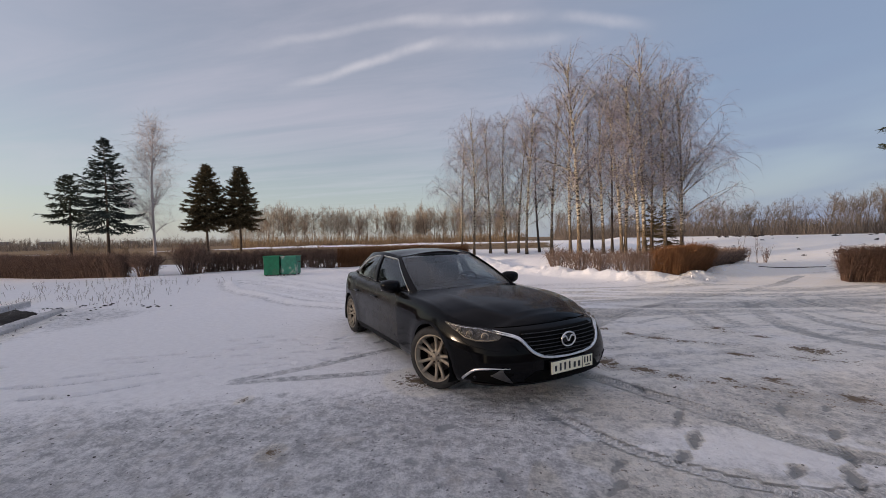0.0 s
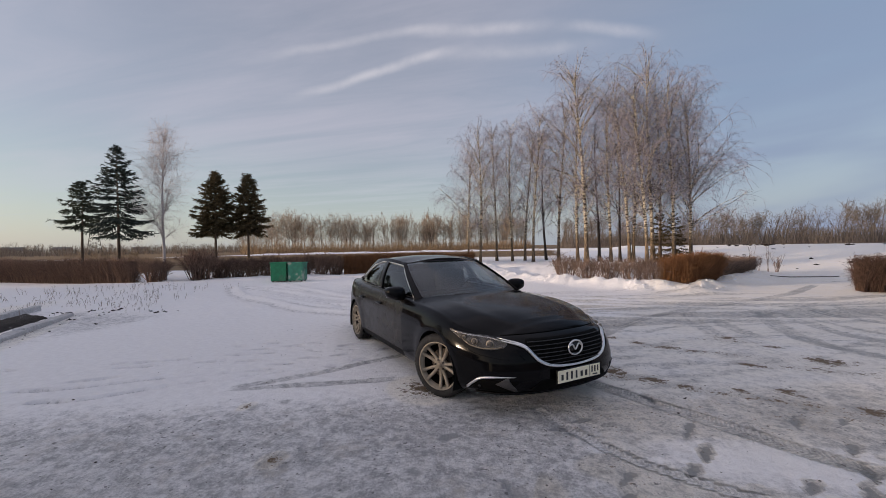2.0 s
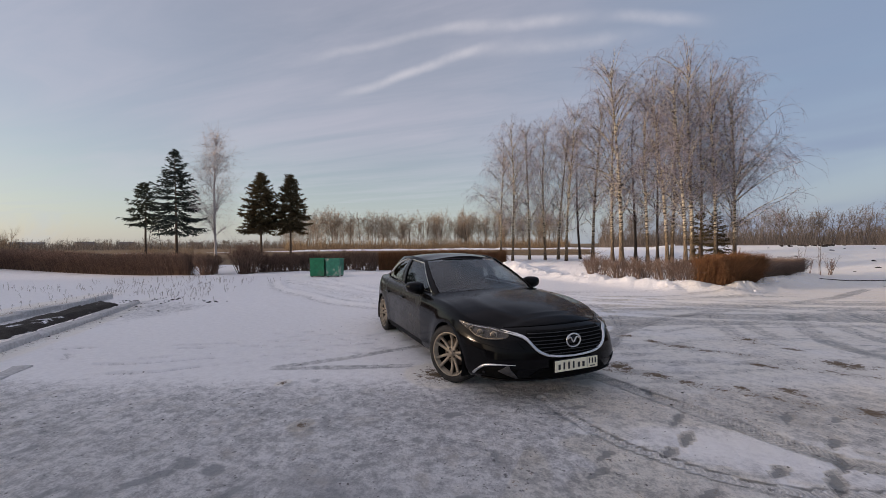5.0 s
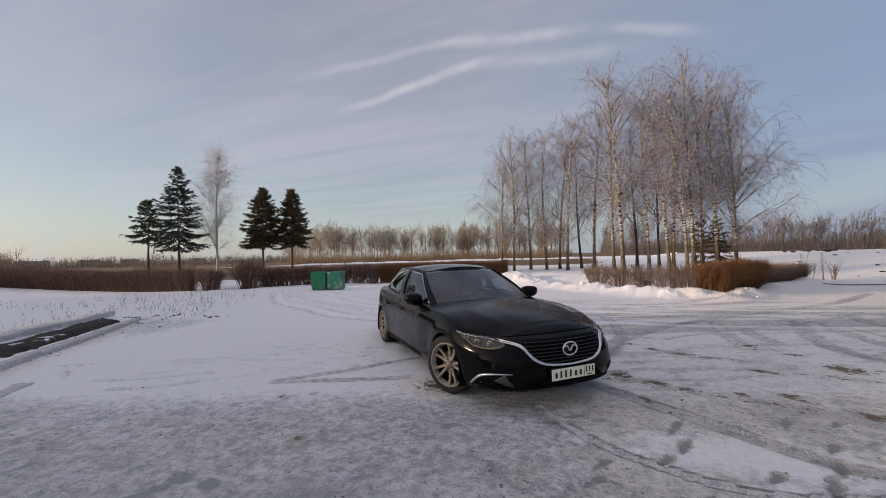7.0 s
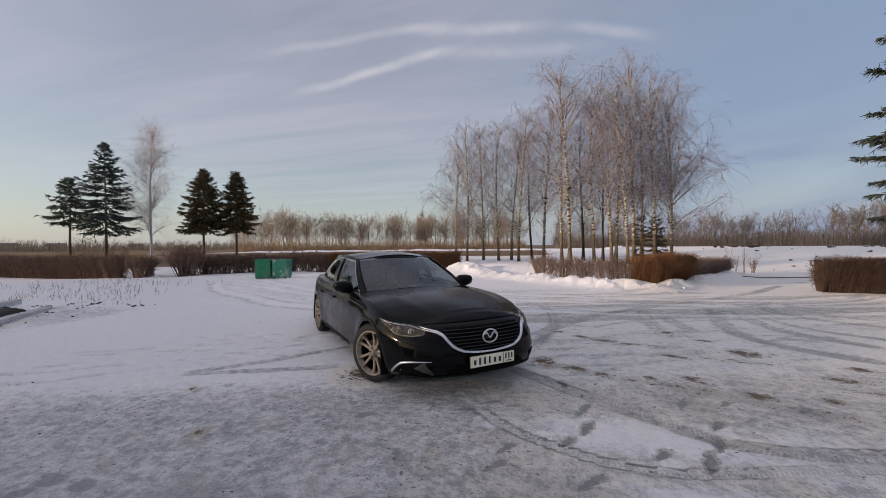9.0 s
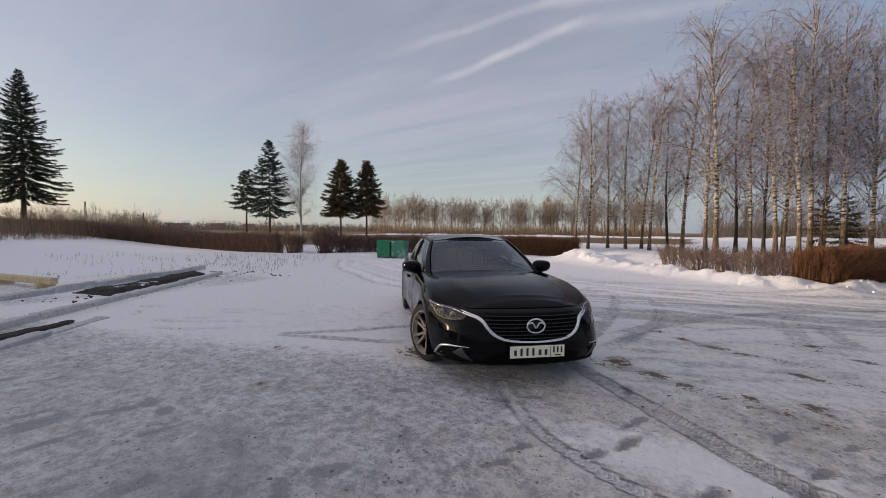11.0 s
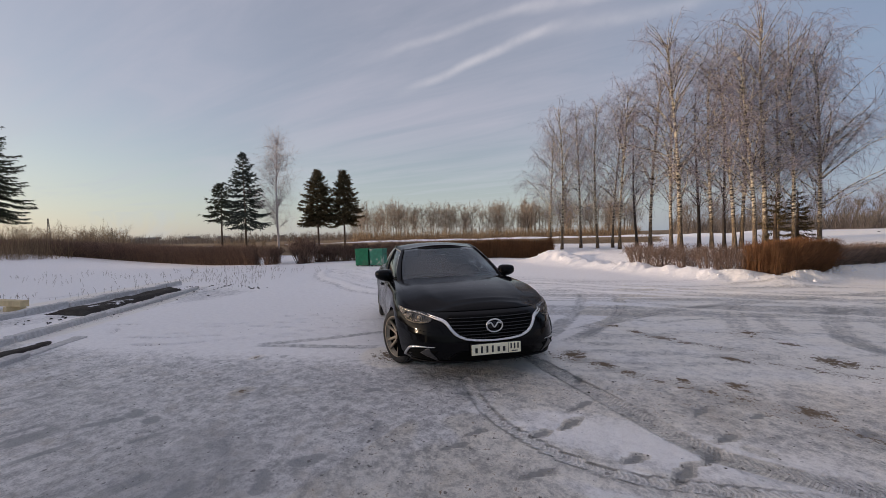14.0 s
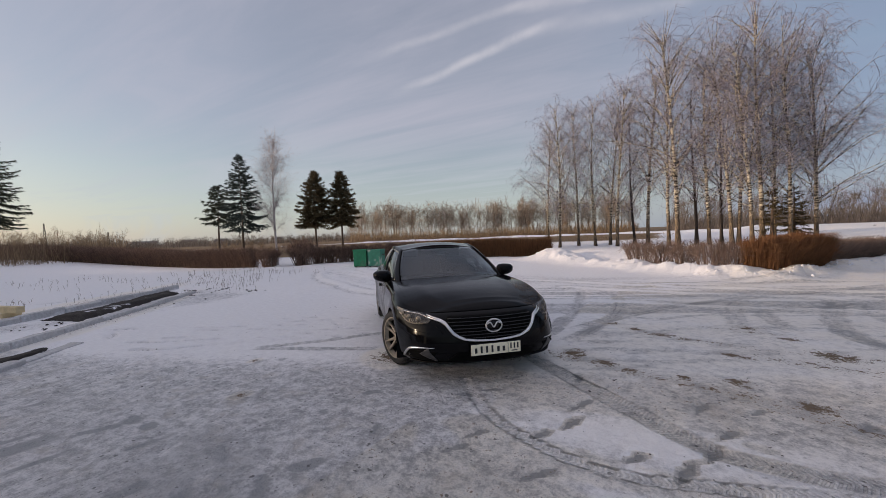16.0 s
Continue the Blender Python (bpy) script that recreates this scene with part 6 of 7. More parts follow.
def build_shrub(seed, wide, tall, stems, mat, thick=0.010):
    """A bare shrub in the shape of a vase: stems from one stool, forked twice, with a ragged top."""
    rng = np.random.default_rng(seed)
    turn, out = rng.uniform(0, 6.283, stems), np.sqrt(rng.uniform(0.02, 1, stems))
    way = np.stack([np.cos(turn) * out, np.sin(turn) * out], 1)
    base = np.c_[way * 0.24 + rng.normal(0, 0.05, (stems, 2)), np.zeros(stems)]
    mid = np.c_[way * wide * 0.37 + rng.normal(0, 0.04, (stems, 2)), tall * rng.uniform(0.36, 0.52, stems)]
    end = np.c_[way * wide * 0.5 + rng.normal(0, 0.05, (stems, 2)), tall * (1 - 0.22 * out**2) * rng.uniform(0.72, 1.02, stems)]
    sets, brush = [(base, mid, thick, thick * 0.8), (mid, end, thick * 0.8, thick * 0.4)], []
    for k in range(9):
        f = rng.uniform(0.22 if k > 3 else 0.5, 1.0, (stems, 1))
        a = np.where(f < 0.5, base + (mid - base) * f * 2, mid + (end - mid) * (f - 0.5) * 2)
        w = unit(unit(end - mid) * 0.7 + rng.normal(0, 0.55, a.shape) + [0, 0, 0.35])
        b = a + w * rng.uniform(0.14, 0.34, (stems, 1))
        b[:, 2] = np.minimum(b[:, 2], tall * 1.04)
        brush.append((a, b, thick * 0.5, thick * 0.3))
        c = a + (b - a) * rng.uniform(0.3, 0.8, (stems, 1))
        brush.append((c, c + unit(w + rng.normal(0, 0.6, w.shape)) * rng.uniform(0.07, 0.16, (stems, 1)), thick * 0.36, thick * 0.24))
    return twig_mesh("stemwood", sets, mat), twig_mesh("brushwood", brush, mat)


def shrubs(kinds, places, label, group):
    for n, (sx, sy, wide, tall) in enumerate(places):
        plant("shrub", list(zip(("stemwood", "brushwood"), kinds[n % len(kinds)])), sx, sy, label, "shrub", turn=67 * n, size=wide, tall=tall / wide, group=group, sink=0.03)


BROWN_SHRUBS = [build_shrub(90 + k, 1.0, 1.0, 100, M_HEDGE) for k in range(3)]
GREY_SHRUBS = [build_shrub(95 + k, 1.0, 1.0, 58, M_GREYHEDGE) for k in range(3)]
shrubs(BROWN_SHRUBS, [(-16.9, 13.5, 1.35, 1.05), (-15.75, 14.85, 1.8, 1.5)], "loose leafless brown shrub at the end of the hedge", "shrubs at the end of the hedge")
shrubs(BROWN_SHRUBS, [(-15.6, 15.9, 1.35, 0.98), (-15.05, 16.4, 1.4, 1.05), (-14.4, 16.85, 1.4, 1.02), (-13.75, 17.2, 1.3, 1.08), (-12.9, 17.6, 1.3, 1.0), (-12.1, 18.0, 1.35, 1.08), (-11.3, 18.35, 1.3, 1.05), (-10.6, 18.7, 1.25, 1.08)],
       "leafless brown shrub in the row behind the green bins", "shrubs behind the green bins")
shrubs(GREY_SHRUBS, [(1.35, 17.25, 1.15, 0.98), (2.1, 16.55, 1.1, 0.92), (2.85, 15.95, 1.15, 0.98), (3.55, 15.45, 1.1, 0.95), (4.2, 15.1, 1.1, 0.98)],
       "leafless grey-brown shrub in the snow of the island", "shrubs on the snowy island")


def build_woods(seed, az0, az1, near, far, count, tall, mat, brush, brush_tall, lean=0.0, z=0.75, limbs=9):
    """Bare woods far off: trees with forked limbs and an oval crown of twigs, and brushwood at their feet."""
    rng = np.random.default_rng(seed)
    az, d = np.radians(rng.uniform(az0, az1, count)), rng.uniform(near, far, count)
    base = np.stack([1.8 - np.sin(az) * d, 0.45 + np.cos(az) * d, np.full(count, z)], 1)
    h = tall * rng.uniform(0.74, 1.02, count) * (0.86 + 0.28 * rough(base[:, 0], base[:, 1], 22.0, 2))
    right = np.stack([np.cos(az), np.sin(az), np.zeros(count)], 1)
    top = base + right * (rng.normal(lean, 0.06, (count, 1)) * h[:, None]) + np.stack([0 * h, 0 * h, h * 0.8], 1)
    sets = [(base, top, 0.010 * h, 0.003 * h)]
    who = np.repeat(np.arange(count), limbs)
    hw = h[who, None]
    f = rng.uniform(0.22, 0.85, (len(who), 1))
    a = base[who] + (top - base)[who] * f
    turn = rng.uniform(0, 6.283, len(who))
    out = np.stack([np.cos(turn), np.sin(turn), 0 * turn], 1) * rng.uniform(0.35, 1.0, (len(who), 1)) + right[who] * lean * 2.0
    size = hw * rng.uniform(0.20, 0.40, (len(who), 1)) * (1.25 - 0.70 * f)
    m = a + unit(out + [0, 0, 0.5]) * size * 0.55
    b = m + unit(out * 0.6 + [0, 0, 1.0] + rng.normal(0, 0.15, out.shape)) * size * 0.65
    sets += [(a, m, 0.0042 * h[who], 0.003 * h[who]), (m, b, 0.003 * h[who], 0.0014 * h[who])]
    twig = np.repeat(np.arange(len(who)), 9)
    f = rng.uniform(0.1, 1.0, (len(twig), 1))
    c = np.where(f < 0.5, a[twig] + (m - a)[twig] * f * 2, m[twig] + (b - m)[twig] * (f - 0.5) * 2)
    w = unit(unit(b - a)[twig] * 0.6 + rng.normal(0, 0.7, c.shape) + [0, 0, 0.25])
    e = c + w * hw[twig] * rng.uniform(0.05, 0.12, (len(twig), 1))
    sets.append((c, e, 0.0016 * h[who][twig], 0.0010 * h[who][twig]))
    for _ in range(2):
        f = rng.uniform(0.3, 1.0, (len(twig), 1))
        g = c + (e - c) * f
        w2 = unit(w + rng.normal(0, 0.6, w.shape))
        sets.append((g, g + w2 * hw[twig] * rng.uniform(0.03, 0.07, (len(twig), 1)), 0.0011 * h[who][twig], 0.0008 * h[who][twig]))
    if brush:
        az, d = np.radians(rng.uniform(az0, az1, brush)), rng.uniform(near * 0.9, far, brush)
        base = np.stack([1.8 - np.sin(az) * d, 0.45 + np.cos(az) * d, np.full(brush, z - 0.1)], 1)
        tip = base + np.stack([rng.normal(0, 0.4, brush), rng.normal(0, 0.4, brush), brush_tall * rng.uniform(0.3, 1.0, brush)], 1)
        sets.append((base, tip, 0.042 * d / 90, 0.014 * d / 90))
    return twig_mesh("far_woods", sets, mat)


tagged(new("far_woods", build_woods(101, 6, 46, 78, 104, 190, 9.6, M_GREYWOODS, 0, 0, limbs=11)), "belt of bare golden-brown woods beyond the road", "woods", kind="stuff")
tagged(new("roadside_brush", build_woods(107, 6, 46, 66, 84, 60, 3.0, M_WOODS, 4600, 1.9)), "dry golden brush at the foot of the woods", "brush", kind="stuff")
tagged(new("far_woods", build_woods(102, -44, 2, 58, 74, 115, 5.5, M_FARWOODS, 9000, 2.2, lean=0.13, z=1.1, limbs=15)), "belt of wind-bent bare woods beyond the snowfield", "woods", kind="stuff")
tagged(new("far_woods", build_woods(103, 44, 100, 110, 240, 420, 3.6, M_FARWOODS, 6500, 2.6)), "low far line of bare bushes on the plain", "woods", kind="stuff")
tagged(new("roadside_brush", build_woods(104, 2, 50, 34, 46, 40, 1.2, M_WOODS, 3500, 0.5, z=0.5)), "dry brown brush along the road verge", "brush", kind="stuff")
tagged(new("roadside_brush", build_woods(105, 55, 64, 33, 46, 40, 1.6, M_WOODS, 2600, 0.8, z=0.3)), "dry brown scrub behind the long hedge", "brush", kind="stuff")
tagged(new("roadside_brush", build_woods(106, 72, 99, 40, 60, 150, 3.0, M_WOODS, 5200, 2.0, z=0.5)), "dry brown scrub beyond the end of the hedge", "brush", kind="stuff")

# ---- the green bins ----
def build_bin(mat, label, m):
    ob = thing("waste_bin", m, label, "bin", "green bins by the hedge")
    bm = bmesh.new()
    w, d, h = 0.80, 0.80, 0.86
    low = [(-w / 2 * 0.97, -d / 2 * 0.97), (w / 2 * 0.97, -d / 2 * 0.97), (w / 2 * 0.97, d / 2 * 0.97), (-w / 2 * 0.97, d / 2 * 0.97)]
    outer = [[bm.verts.new((x * k, y * k, z)) for x, y in low] for k, z in ((1, 0.06), (1.03, h), (0.98, h), (0.95, 0.10))]
    bm.faces.new(outer[0][::-1])
    for a, b in zip(outer, outer[1:]):
        for k in range(4):
            bm.faces.new((a[k], a[(k + 1) % 4], b[(k + 1) % 4], b[k]))
    bm.faces.new(outer[3])
    bmesh.ops.bevel(bm, geom=list(bm.edges), offset=0.008, segments=1, affect="EDGES")
    part("body", bm, mat, ob, smooth=False)
    bm = bmesh.new()
    for x, y, sx, sy in ((0, -0.415, 0.86, 0.03), (0, 0.415, 0.86, 0.03), (-0.415, 0, 0.03, 0.80), (0.415, 0, 0.03, 0.80)):
        box(bm, (sx, sy, 0.045), (x, y, h - 0.01), 0.006)
    part("rim", bm, mat, ob, smooth=False)
    for x in (-0.30, 0.30):
        for y in (-0.30, 0.30):
            part("foot", box(bmesh.new(), (0.08, 0.08, 0.10), (x, y, 0.04), 0.008), M_STEEL, ob, "rusty steel foot", smooth=False)
    for x in (-0.42, 0.42):
        bm = bmesh.new()
        tube(bm, [(x, -0.15, 0.6), (x * 1.12, -0.15, 0.6), (x * 1.12, 0.15, 0.6), (x, 0.15, 0.6)], 0.014, 6)
        part("lifting_handle", bm, M_STEEL, ob, "rusty steel handle")
    return ob


build_bin(M_BIN, "green painted steel waste bin beside the hedge", pose(-10.60, 14.50, height_at(-10.5, 14.5) - 0.02, 0, 0, 27) @ Matrix.Diagonal((0.8, 0.85, 1, 1)))
build_bin(M_BINFADED, "faded green waste bin with peeling pale patches", pose(-9.93, 14.82, height_at(-9.7, 14.9) - 0.02, 0, 0, 21) @ Matrix.Diagonal((0.8, 0.85, 0.97, 1)))


# ---- the planting bed at the edge of the lot: kerbs, soil, a plank ----
KERB_MESH = None


def kerb_row(start, end, label, wide=0.20, tall=0.17, piece=1.0):
    global KERB_MESH
    a, b = Vector((*start, 0)), Vector((*end, 0))
    length, turn = (b - a).length, math.degrees(math.atan2(b.y - a.y, b.x - a.x))
    row = thing("kerb", Matrix(), label, "kerb", kind="structure")
    if KERB_MESH is None:
        KERB_MESH = []
        for k in range(4):  # worn stones with chipped edges
            bm = box(bmesh.new(), (piece - 0.035, wide, 0.32), (0, 0, 0), 0.018)
            bmesh.ops.subdivide_edges(bm, edges=[e for e in bm.edges if e.calc_length() > 0.5], cuts=7, use_grid_fill=True)
            for v in bm.verts:
                chip = math.sin(9.0 * v.co.x + 2.1 * k) + 0.7 * math.sin(23.0 * v.co.x + 4.0 * k + 9 * v.co.y)
                v.co += Vector((0, 0.004 * chip * (1 if v.co.y > 0 else -0.6), 0.005 * chip if v.co.z > 0 else 0))
            me = bpy.data.meshes.new("kerb_stone")
            bm.to_mesh(me)
            bm.free()
            KERB_MESH.append(finish(me, M_KERB, smooth=True))
    for k in range(int(length / piece)):
        p = a + (b - a) * ((k + 0.5) * piece / length)
        attach("kerb_stone", KERB_MESH[k % 4], row, m=pose(p.x, p.y, height_at(p.x, p.y) + tall - 0.165 + RNG.uniform(-0.025, 0.02), RNG.uniform(-5, 5), RNG.uniform(-1.2, 1.2), turn + RNG.uniform(-1.6, 1.6)))
    return row


def strip(name, corners, mat, label, category, lift=0.05, relief=0.05):
    """A low uneven bed between four corners."""
    a, b, c, d = (np.array(q, float) for q in corners)
    u, v = (g.ravel()[:, None] for g in np.meshgrid(np.linspace(0, 1, 90), np.linspace(0, 1, 12)))
    p = (a * (1 - u) + b * u) * (1 - v) + (d * (1 - u) + c * u) * v
    edge = np.minimum(np.minimum(u, 1 - u) * 12, np.minimum(v, 1 - v) * 4)[:, 0]
    edge = (edge * 1.3 - 0.9 * rough(p[:, 0] * 1.0, p[:, 1] * 1.0, 0.35, 2)).clip(0, 1)
    z = ground_height(p[:, 0], p[:, 1]) + (lift + relief * (rough(p[:, 0], p[:, 1], 0.5, 3) - 0.4)) * edge - 0.03 * (1 - edge)
    return tagged(new(name, quads(name, np.c_[p, z], grid_faces(90, 12), mat)), label, category, kind="structure")


strip("soil_bed", [(-10.9, 6.25), (-8.1, 2.5), (-6.75, 3.05), (-9.5, 6.1)], M_SOIL, "bare dark soil bed with patches of snow", "soil", 0.07, 0.06)
kerb_row((-11.2, 6.55), (-7.4, 1.1), "worn concrete kerb half buried in snow", tall=0.125)
kerb_row((-9.35, 6.25), (-4.5, 1.05), "worn pale concrete kerb dusted with snow", tall=0.10)
strip("soil_bed", [(-4.95, 2.35), (-4.35, 1.25), (-3.55, 1.15), (-4.3, 2.15)], M_SOIL, "bare dark soil bed with patches of snow", "soil", 0.05, 0.05)
kerb_row((-4.75, 2.55), (-3.1, 0.8), "low worn kerb buried in snow", tall=0.045)
plank = thing("plank", pose(-10.3, 2.3, height_at(-10.3, 2.3) + 0.17, 0, 0, 18), "pale sawn timber beam lying in the snow", "plank")
part("beam", box(bmesh.new(), (2.3, 0.16, 0.14), (0, 0, 0), 0.012), M_PLANK, plank, smooth=False)
part("bearer", box(bmesh.new(), (0.12, 0.35, 0.12), (0.8, 0, -0.12), 0.01), M_PLANK, plank, smooth=False)
part("bearer", box(bmesh.new(), (0.12, 0.35, 0.12), (-0.8, 0, -0.12), 0.01), M_PLANK, plank, smooth=False)


# ---- dry weeds that stand out of the snow ----
def build_weeds(seed, spots):
    rng = np.random.default_rng(seed)
    sets = []
    for x0, x1, y0, y1, count, tall in spots:
        x, y = rng.uniform(x0, x1, count), rng.uniform(y0, y1, count)
        keep = rough(x, y, 1.1, 2) > 0.42
        x, y = x[keep], y[keep]
        base = np.stack([x, y, ground_height(x, y) - 0.02], 1)
        h = tall * rng.uniform(0.3, 1.0, len(x))
        tip = base + np.stack([rng.normal(0, 0.25, len(x)) * h, rng.normal(0, 0.25, len(x)) * h, h], 1)
        sets.append((base, tip, 0.004, 0.002))
        for _ in range(3):
            f = rng.uniform(0.4, 1.0, (len(x), 1))
            a = base + (tip - base) * f
            w = unit(rng.normal(0, 0.6, a.shape) + [0, 0, 0.8])
            sets.append((a, a + w * h[:, None] * 0.3, 0.003, 0.0015))
    return twig_mesh("dry_weeds", sets, M_STRAW)


tagged(new("dry_weeds", build_weeds(111, [(-16, -8, 7.2, 9.2, 150, 0.26), (-12.5, -8, 6.8, 7.6, 50, 0.16), (-22, -12, 4, 7, 110, 0.24), (-16, -10, 9, 12, 120, 0.26), (-13, -10.5, 2.5, 6.5, 70, 0.2)])), "sparse dry weed stalks poking out of the snow", "weeds", kind="stuff")
def build_sapling(seed, stems, tall):
    rng = np.random.default_rng(seed)
    base = np.c_[rng.normal(0, 0.05, (stems, 2)), np.zeros(stems)]
    end = base + np.c_[rng.normal(0, 0.13, (stems, 2)), tall * rng.uniform(0.6, 1.0, stems)]
    sets = [(base, end, 0.012, 0.005)]
    for _ in range(7):
        a = base + (end - base) * rng.uniform(0.3, 0.95, (stems, 1))
        b = a + unit(rng.normal(0, 0.5, a.shape) + [0, 0, 0.9]) * rng.uniform(0.12, 0.32, (stems, 1))
        sets.append((a, b, 0.006, 0.003))
    return twig_mesh("brushwood", sets, M_GREYHEDGE)


for n, (az, far, stems, tall) in enumerate([(-19.3, 24.0, 2, 1.5), (-19.9, 24.6, 2, 1.25), (-20.9, 24.3, 3, 1.55), (-21.5, 24.8, 9, 0.95)]):
    x, y = polar(az, far)
    plant("sapling", [("brushwood", build_sapling(120 + n, stems, tall))], x, y, "thin bare sapling at the foot of the snowfield", "sapling", group="saplings by the drive")

# a thin pole across the drive
bm = bmesh.new()
tube(bm, [(x, y, height_at(x, y) + 0.03) for x, y in ((9.15, 19.66), (9.9, 19.9), (10.8, 20.12), (11.7, 20.38))], [0.014, 0.018, 0.018, 0.014], 8)
tagged(part("pole", bm, M_STEEL, None, "thin dark pole lying across the snowy drive"), category="pole")


# ---- far off on the plain: masts, a pylon, low houses ----
def lattice_mast(az, far, tall, wide, label, arms=0):
    x, y = polar(az, far)
    ob = thing("lattice_mast", pose(x, y, 0.7, 0, 0, az), label, "mast")
    legs = [(-1, -1), (1, -1), (1, 1), (-1, 1)]
    r = 0.0007 * far
    for sx, sy in legs:
        part("leg", tube(bmesh.new(), [(sx * wide, sy * wide, 0), (sx * wide * 0.15, sy * wide * 0.15, tall)], [r, r * 0.7], 4), M_STEEL, ob)
    bm = bmesh.new()
    for k in range(9):
        za, zb = tall * k / 9, tall * (k + 1) / 9
        wa, wb = wide * (1 - 0.85 * k / 9), wide * (1 - 0.85 * (k + 1) / 9)
        tube(bm, [(-wa, -wa, za), (wb, -wb, zb)], r * 0.6, 3)
        tube(bm, [(wa, -wa, za), (-wb, -wb, zb)], r * 0.6, 3)
    part("bracing", bm, M_STEEL, ob)
    for k in range(arms):
        z = tall * (0.72 + 0.11 * k)
        part("arm", tube(bmesh.new(), [(-wide * 1.3, 0, z), (wide * 1.3, 0, z)], r, 4), M_STEEL, ob)
    return ob


lattice_mast(60.45, 230, 17.0, 2.6, "grey lattice power pylon far on the plain", 3)
lattice_mast(79.1, 260, 13.0, 0.9, "thin grey lattice radio mast far off")
lattice_mast(74.1, 260, 8.5, 0.7, "thin grey lattice radio mast far off")


def far_house(az, far, wide, tall, roof, turn):
    x, y = polar(az, far)
    ob = thing("house", pose(x, y, 0.6, 0, 0, az + turn), "low pale house with a pitched roof far on the plain", "house", "houses on the plain")
    part("wall", box(bmesh.new(), (wide, wide * 0.7, tall), (0, 0, tall / 2)), M_WALL, ob, smooth=False)
    bm = bmesh.new()
    w, d = wide * 0.55, wide * 0.4
    v = [bm.verts.new(p) for p in ((-w, -d, tall), (w, -d, tall), (w, d, tall), (-w, d, tall), (-w, 0, tall + roof), (w, 0, tall + roof))]
    for f in ((0, 1, 5, 4), (2, 3, 4, 5), (1, 2, 5), (3, 0, 4), (3, 2, 1, 0)):
        bm.faces.new([v[k] for k in f])
    part("roof", bm, M_ROOF, ob, smooth=False)
    for k in (-0.25, 0.25):
        part("window", box(bmesh.new(), (wide * 0.14, 0.2, tall * 0.4), (wide * k, -wide * 0.35, tall * 0.5)), M_INK, ob, smooth=False)


for az, far, wide, tall, roof, turn in [(66.5, 240, 6.5, 1.9, 1.5, 10), (63.0, 230, 5.5, 1.8, 1.4, -20), (56.5, 260, 6, 1.8, 1.4, 15), (70.8, 230, 9, 2.2, 0.9, 0), (77.0, 240, 7, 2.0, 1.2, 10)]:
    far_house(az, far, wide, tall, roof, turn)


# ---- the bank of cleared snow along the road beyond the verge ----
az = np.radians(np.linspace(-7, 100, 420))[None]
v = np.linspace(-1, 1, 9)[:, None]
far = 50 + 1.2 * v + 0 * az
x, y = 1.8 - np.sin(az) * far, 0.45 + np.cos(az) * far
z = ground_height(x.ravel(), y.ravel()).reshape(x.shape) - 0.05 + (1 - v * v) * (1 - 0.75 * smooth_between(az, radians(40), radians(52))) * (0.10 + 0.26 * rough(x.ravel(), y.ravel(), 2.5, 3).reshape(x.shape))
tagged(new("snow_bank", quads("snow_bank", np.stack([x, y, z], -1).reshape(-1, 3), grid_faces(420, 9), M_SNOW)), "low bank of cleared snow along the road", "snow bank", kind="structure")


# ---- crumbs of earth round the beds, crumbs of ice and grit on the lot ----
rng = np.random.default_rng(141)
bm, grit = bmesh.new(), bmesh.new()
for k in range(150):
    t, w = rng.uniform(0, 1), rng.normal(0, 0.55)
    x, y = -10.6 + 3.4 * t + 0.8 * w + 0.6, 6.6 - 4.1 * t + 0.55 * w
    r = rng.uniform(0.008, 0.026)
    for v in bmesh.ops.create_icosphere(bm, subdivisions=1, radius=r, matrix=Matrix.Translation((x, y, height_at(x, y) + r * 0.3)) @ Matrix.Diagonal((1.5, 1.2, 0.7, 1)))["verts"]:
        v.co += Vector(rng.normal(0, r * 0.2, 3))
for cx, cy in ((-9.0, 7.0), (-8.1, 7.2), (-7.4, 7.2)):
    for k in range(5):
        x, y, r = cx + rng.normal(0, 0.22), cy + rng.normal(0, 0.12), rng.uniform(0.010, 0.034)
        bmesh.ops.create_icosphere(bm, subdivisions=1, radius=r, matrix=Matrix.Translation((x, y, height_at(x, y) + r * 0.3)) @ Matrix.Diagonal((1.7, 1.2, 0.7, 1)))
tagged(part("earth_crumbs", bm, M_SOIL, None, "dark crumbs of earth scattered round the kerbs", smooth=False), category="earth", kind="stuff")
for k in range(260):
    x, y = rng.uniform(-3.5, 5.5), rng.uniform(2.0, 6.5)
    r = rng.uniform(0.002, 0.006) * (1 + (rng.random() < 0.08))
    bmesh.ops.create_icosphere(grit, subdivisions=1, radius=r, matrix=Matrix.Translation((x, y, height_at(x, y) + r * 0.1)) @ Matrix.Diagonal((1.6, 1.0, 0.7, 1)))
tagged(part("road_grit", grit, M_GRIT, None, "small dark grit and crumbs on the trodden ice", smooth=False), category="grit", kind="stuff")


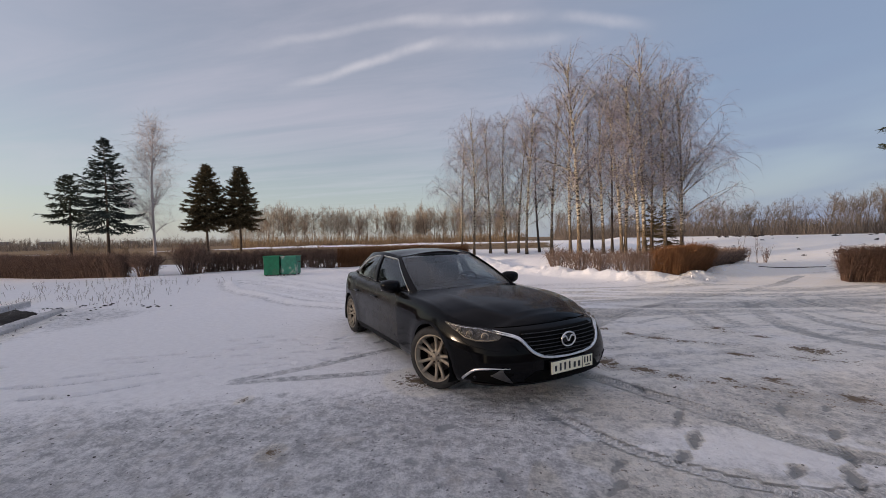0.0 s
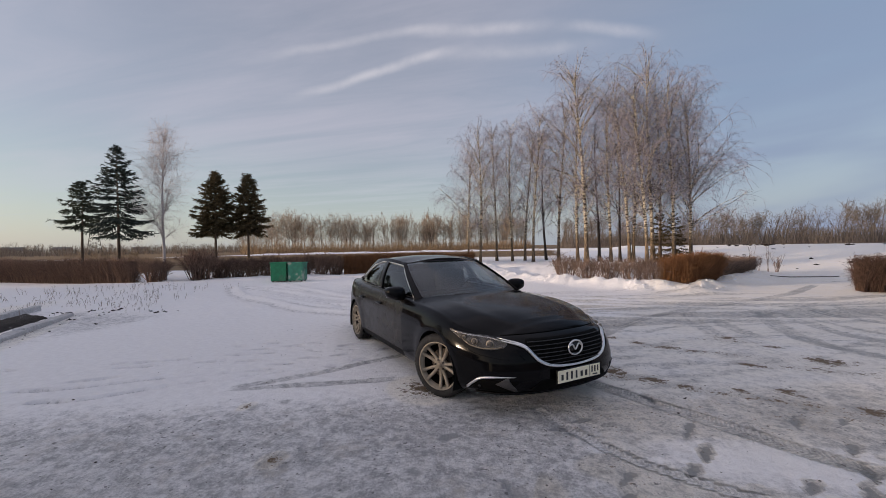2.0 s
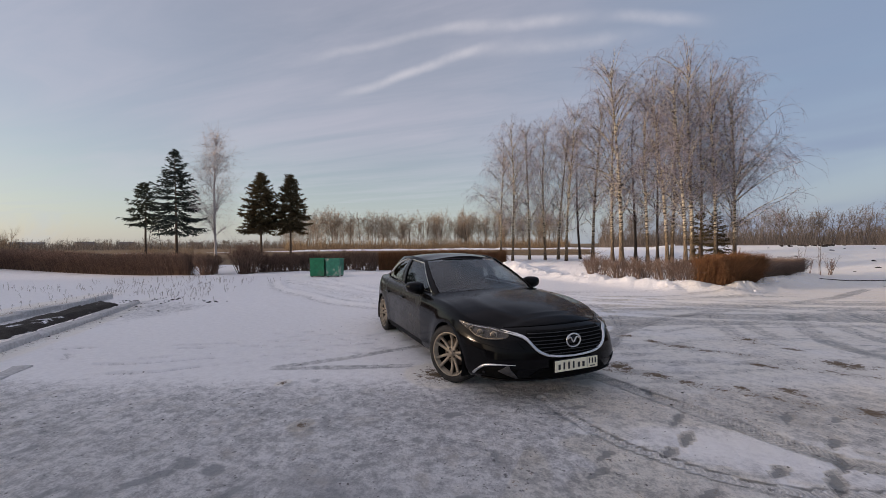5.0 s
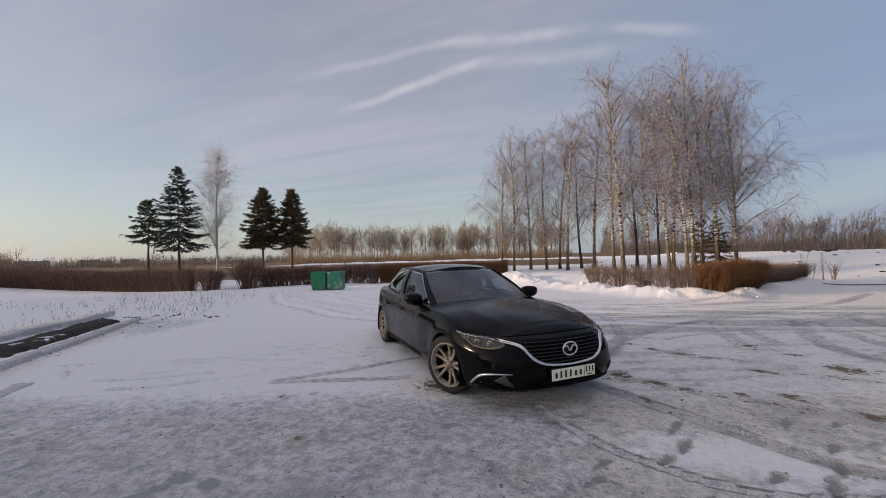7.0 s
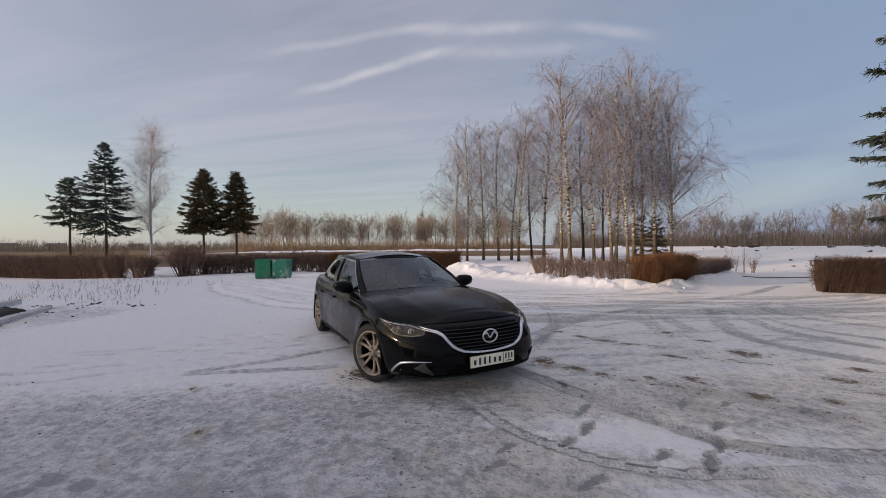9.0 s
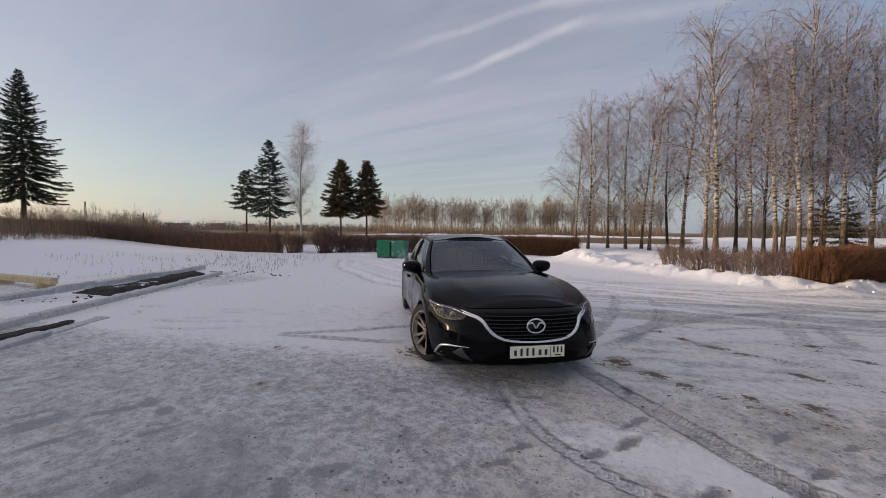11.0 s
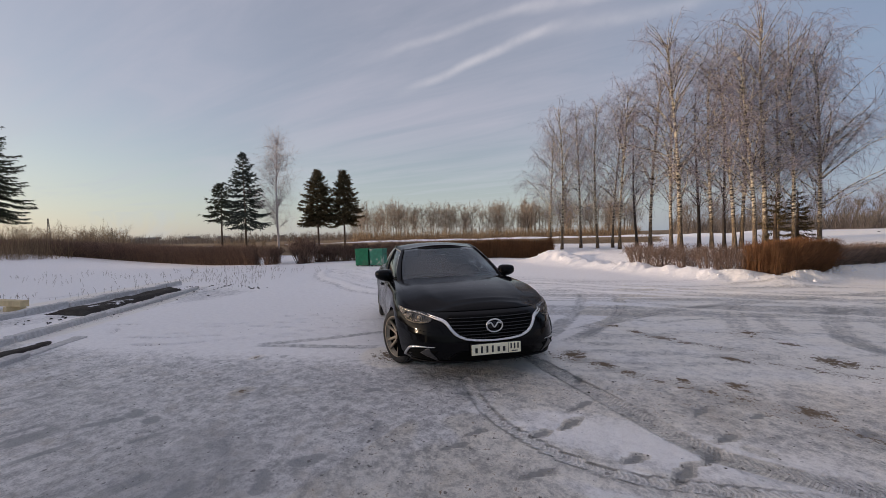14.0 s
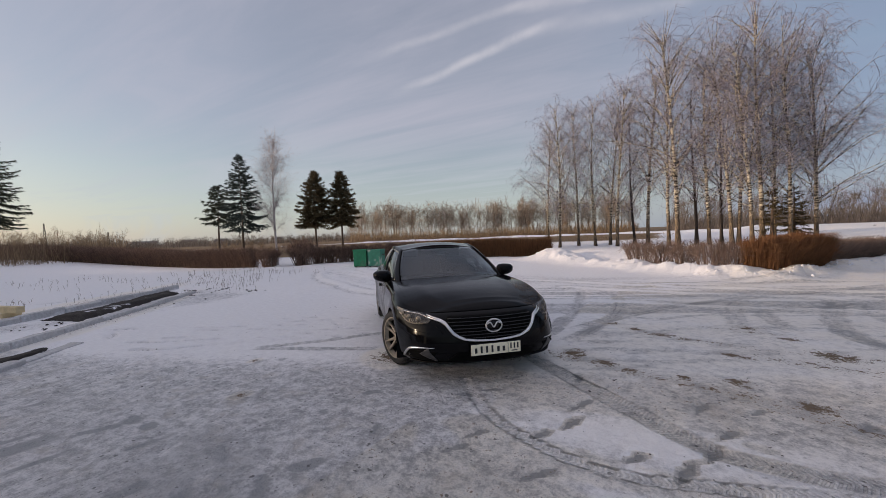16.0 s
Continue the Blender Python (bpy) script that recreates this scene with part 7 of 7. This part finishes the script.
# ---- lumps of cleared snow along the island and by the bins ----
rng = np.random.default_rng(151)
bm = bmesh.new()
for line, count, wide in ((ISLAND, 420, 0.30), ([(-17.0, 12.9), (-14.9, 15.6), (-11.9, 16.6)], 110, 0.5), ([(-9.2, 16.2), (-6.0, 18.6), (-3.4, 20.4)], 70, 0.4)):
    pts = np.array(line)
    far = np.concatenate([[0], np.cumsum(np.linalg.norm(np.diff(pts, axis=0), axis=1))])
    for k in range(count):
        at = rng.uniform(0, far[-1])
        if wobble(np.array([at]), np.array([3.0]), 0.8)[0] < 0.35:
            continue
        x, y = np.interp(at, far, pts[:, 0]) + rng.normal(0, wide), np.interp(at, far, pts[:, 1]) + rng.normal(0, wide)
        r = 0.012 + 0.030 * rng.random() ** 2.0
        for v in bmesh.ops.create_icosphere(bm, subdivisions=1, radius=r, matrix=pose(x, y, height_at(x, y) - r * 0.1, *rng.uniform(0, 360, 3)) @ Matrix.Diagonal((1.5, 1.1, 0.8, 1)))["verts"]:
            v.co += Vector(rng.normal(0, r * 0.2, 3))
tagged(part("snow_lumps", bm, M_SNOW, None, "broken lumps of cleared snow along the edges of the lot"), category="snow", kind="stuff")


# ---- clods of earth on the snowfield ----
rng = np.random.default_rng(131)
bm = bmesh.new()
for k in range(46):
    az = rng.uniform(-34, -13)
    far = rng.uniform(43, 46) if k < 26 else rng.uniform(27, 42)
    x, y = polar(az, far)
    r = rng.uniform(0.05, 0.13) * (1.3 if k < 26 else 0.8)
    made = bmesh.ops.create_icosphere(bm, subdivisions=1, radius=r, matrix=Matrix.Translation((x, y, height_at(x, y) + r * 0.2)) @ Matrix.Diagonal((1.6, 1.2, 0.7, 1)))["verts"]
    for v in made:
        v.co += Vector(rng.normal(0, r * 0.18, 3))
tagged(part("earth_clods", bm, M_SOIL, None, "dark clods of earth scattered on the snowfield", smooth=False), category="clods", kind="stuff")

# ---- unseen walls added behind the lot to shade it and darken the car's reflections ----
for x, y, turn, wide, tall in ((-25.5, -10.3, 140.0, 31.0, 4.3), (29.7, -12.0, 45.0, 30.0, 3.0), (4.0, -27.0, 180.0, 36.0, 3.0)):
    bm = box(bmesh.new(), (wide, 0.4, tall + 0.2), (0, 0, tall / 2 - 0.1), 0.02)
    tagged(part("light_blocker", bm, M_BLOCKER, None, "unseen wall added behind the lot to block light", smooth=False, m=pose(x, y, 0, 0, 0, turn)), category="wall", kind="structure")
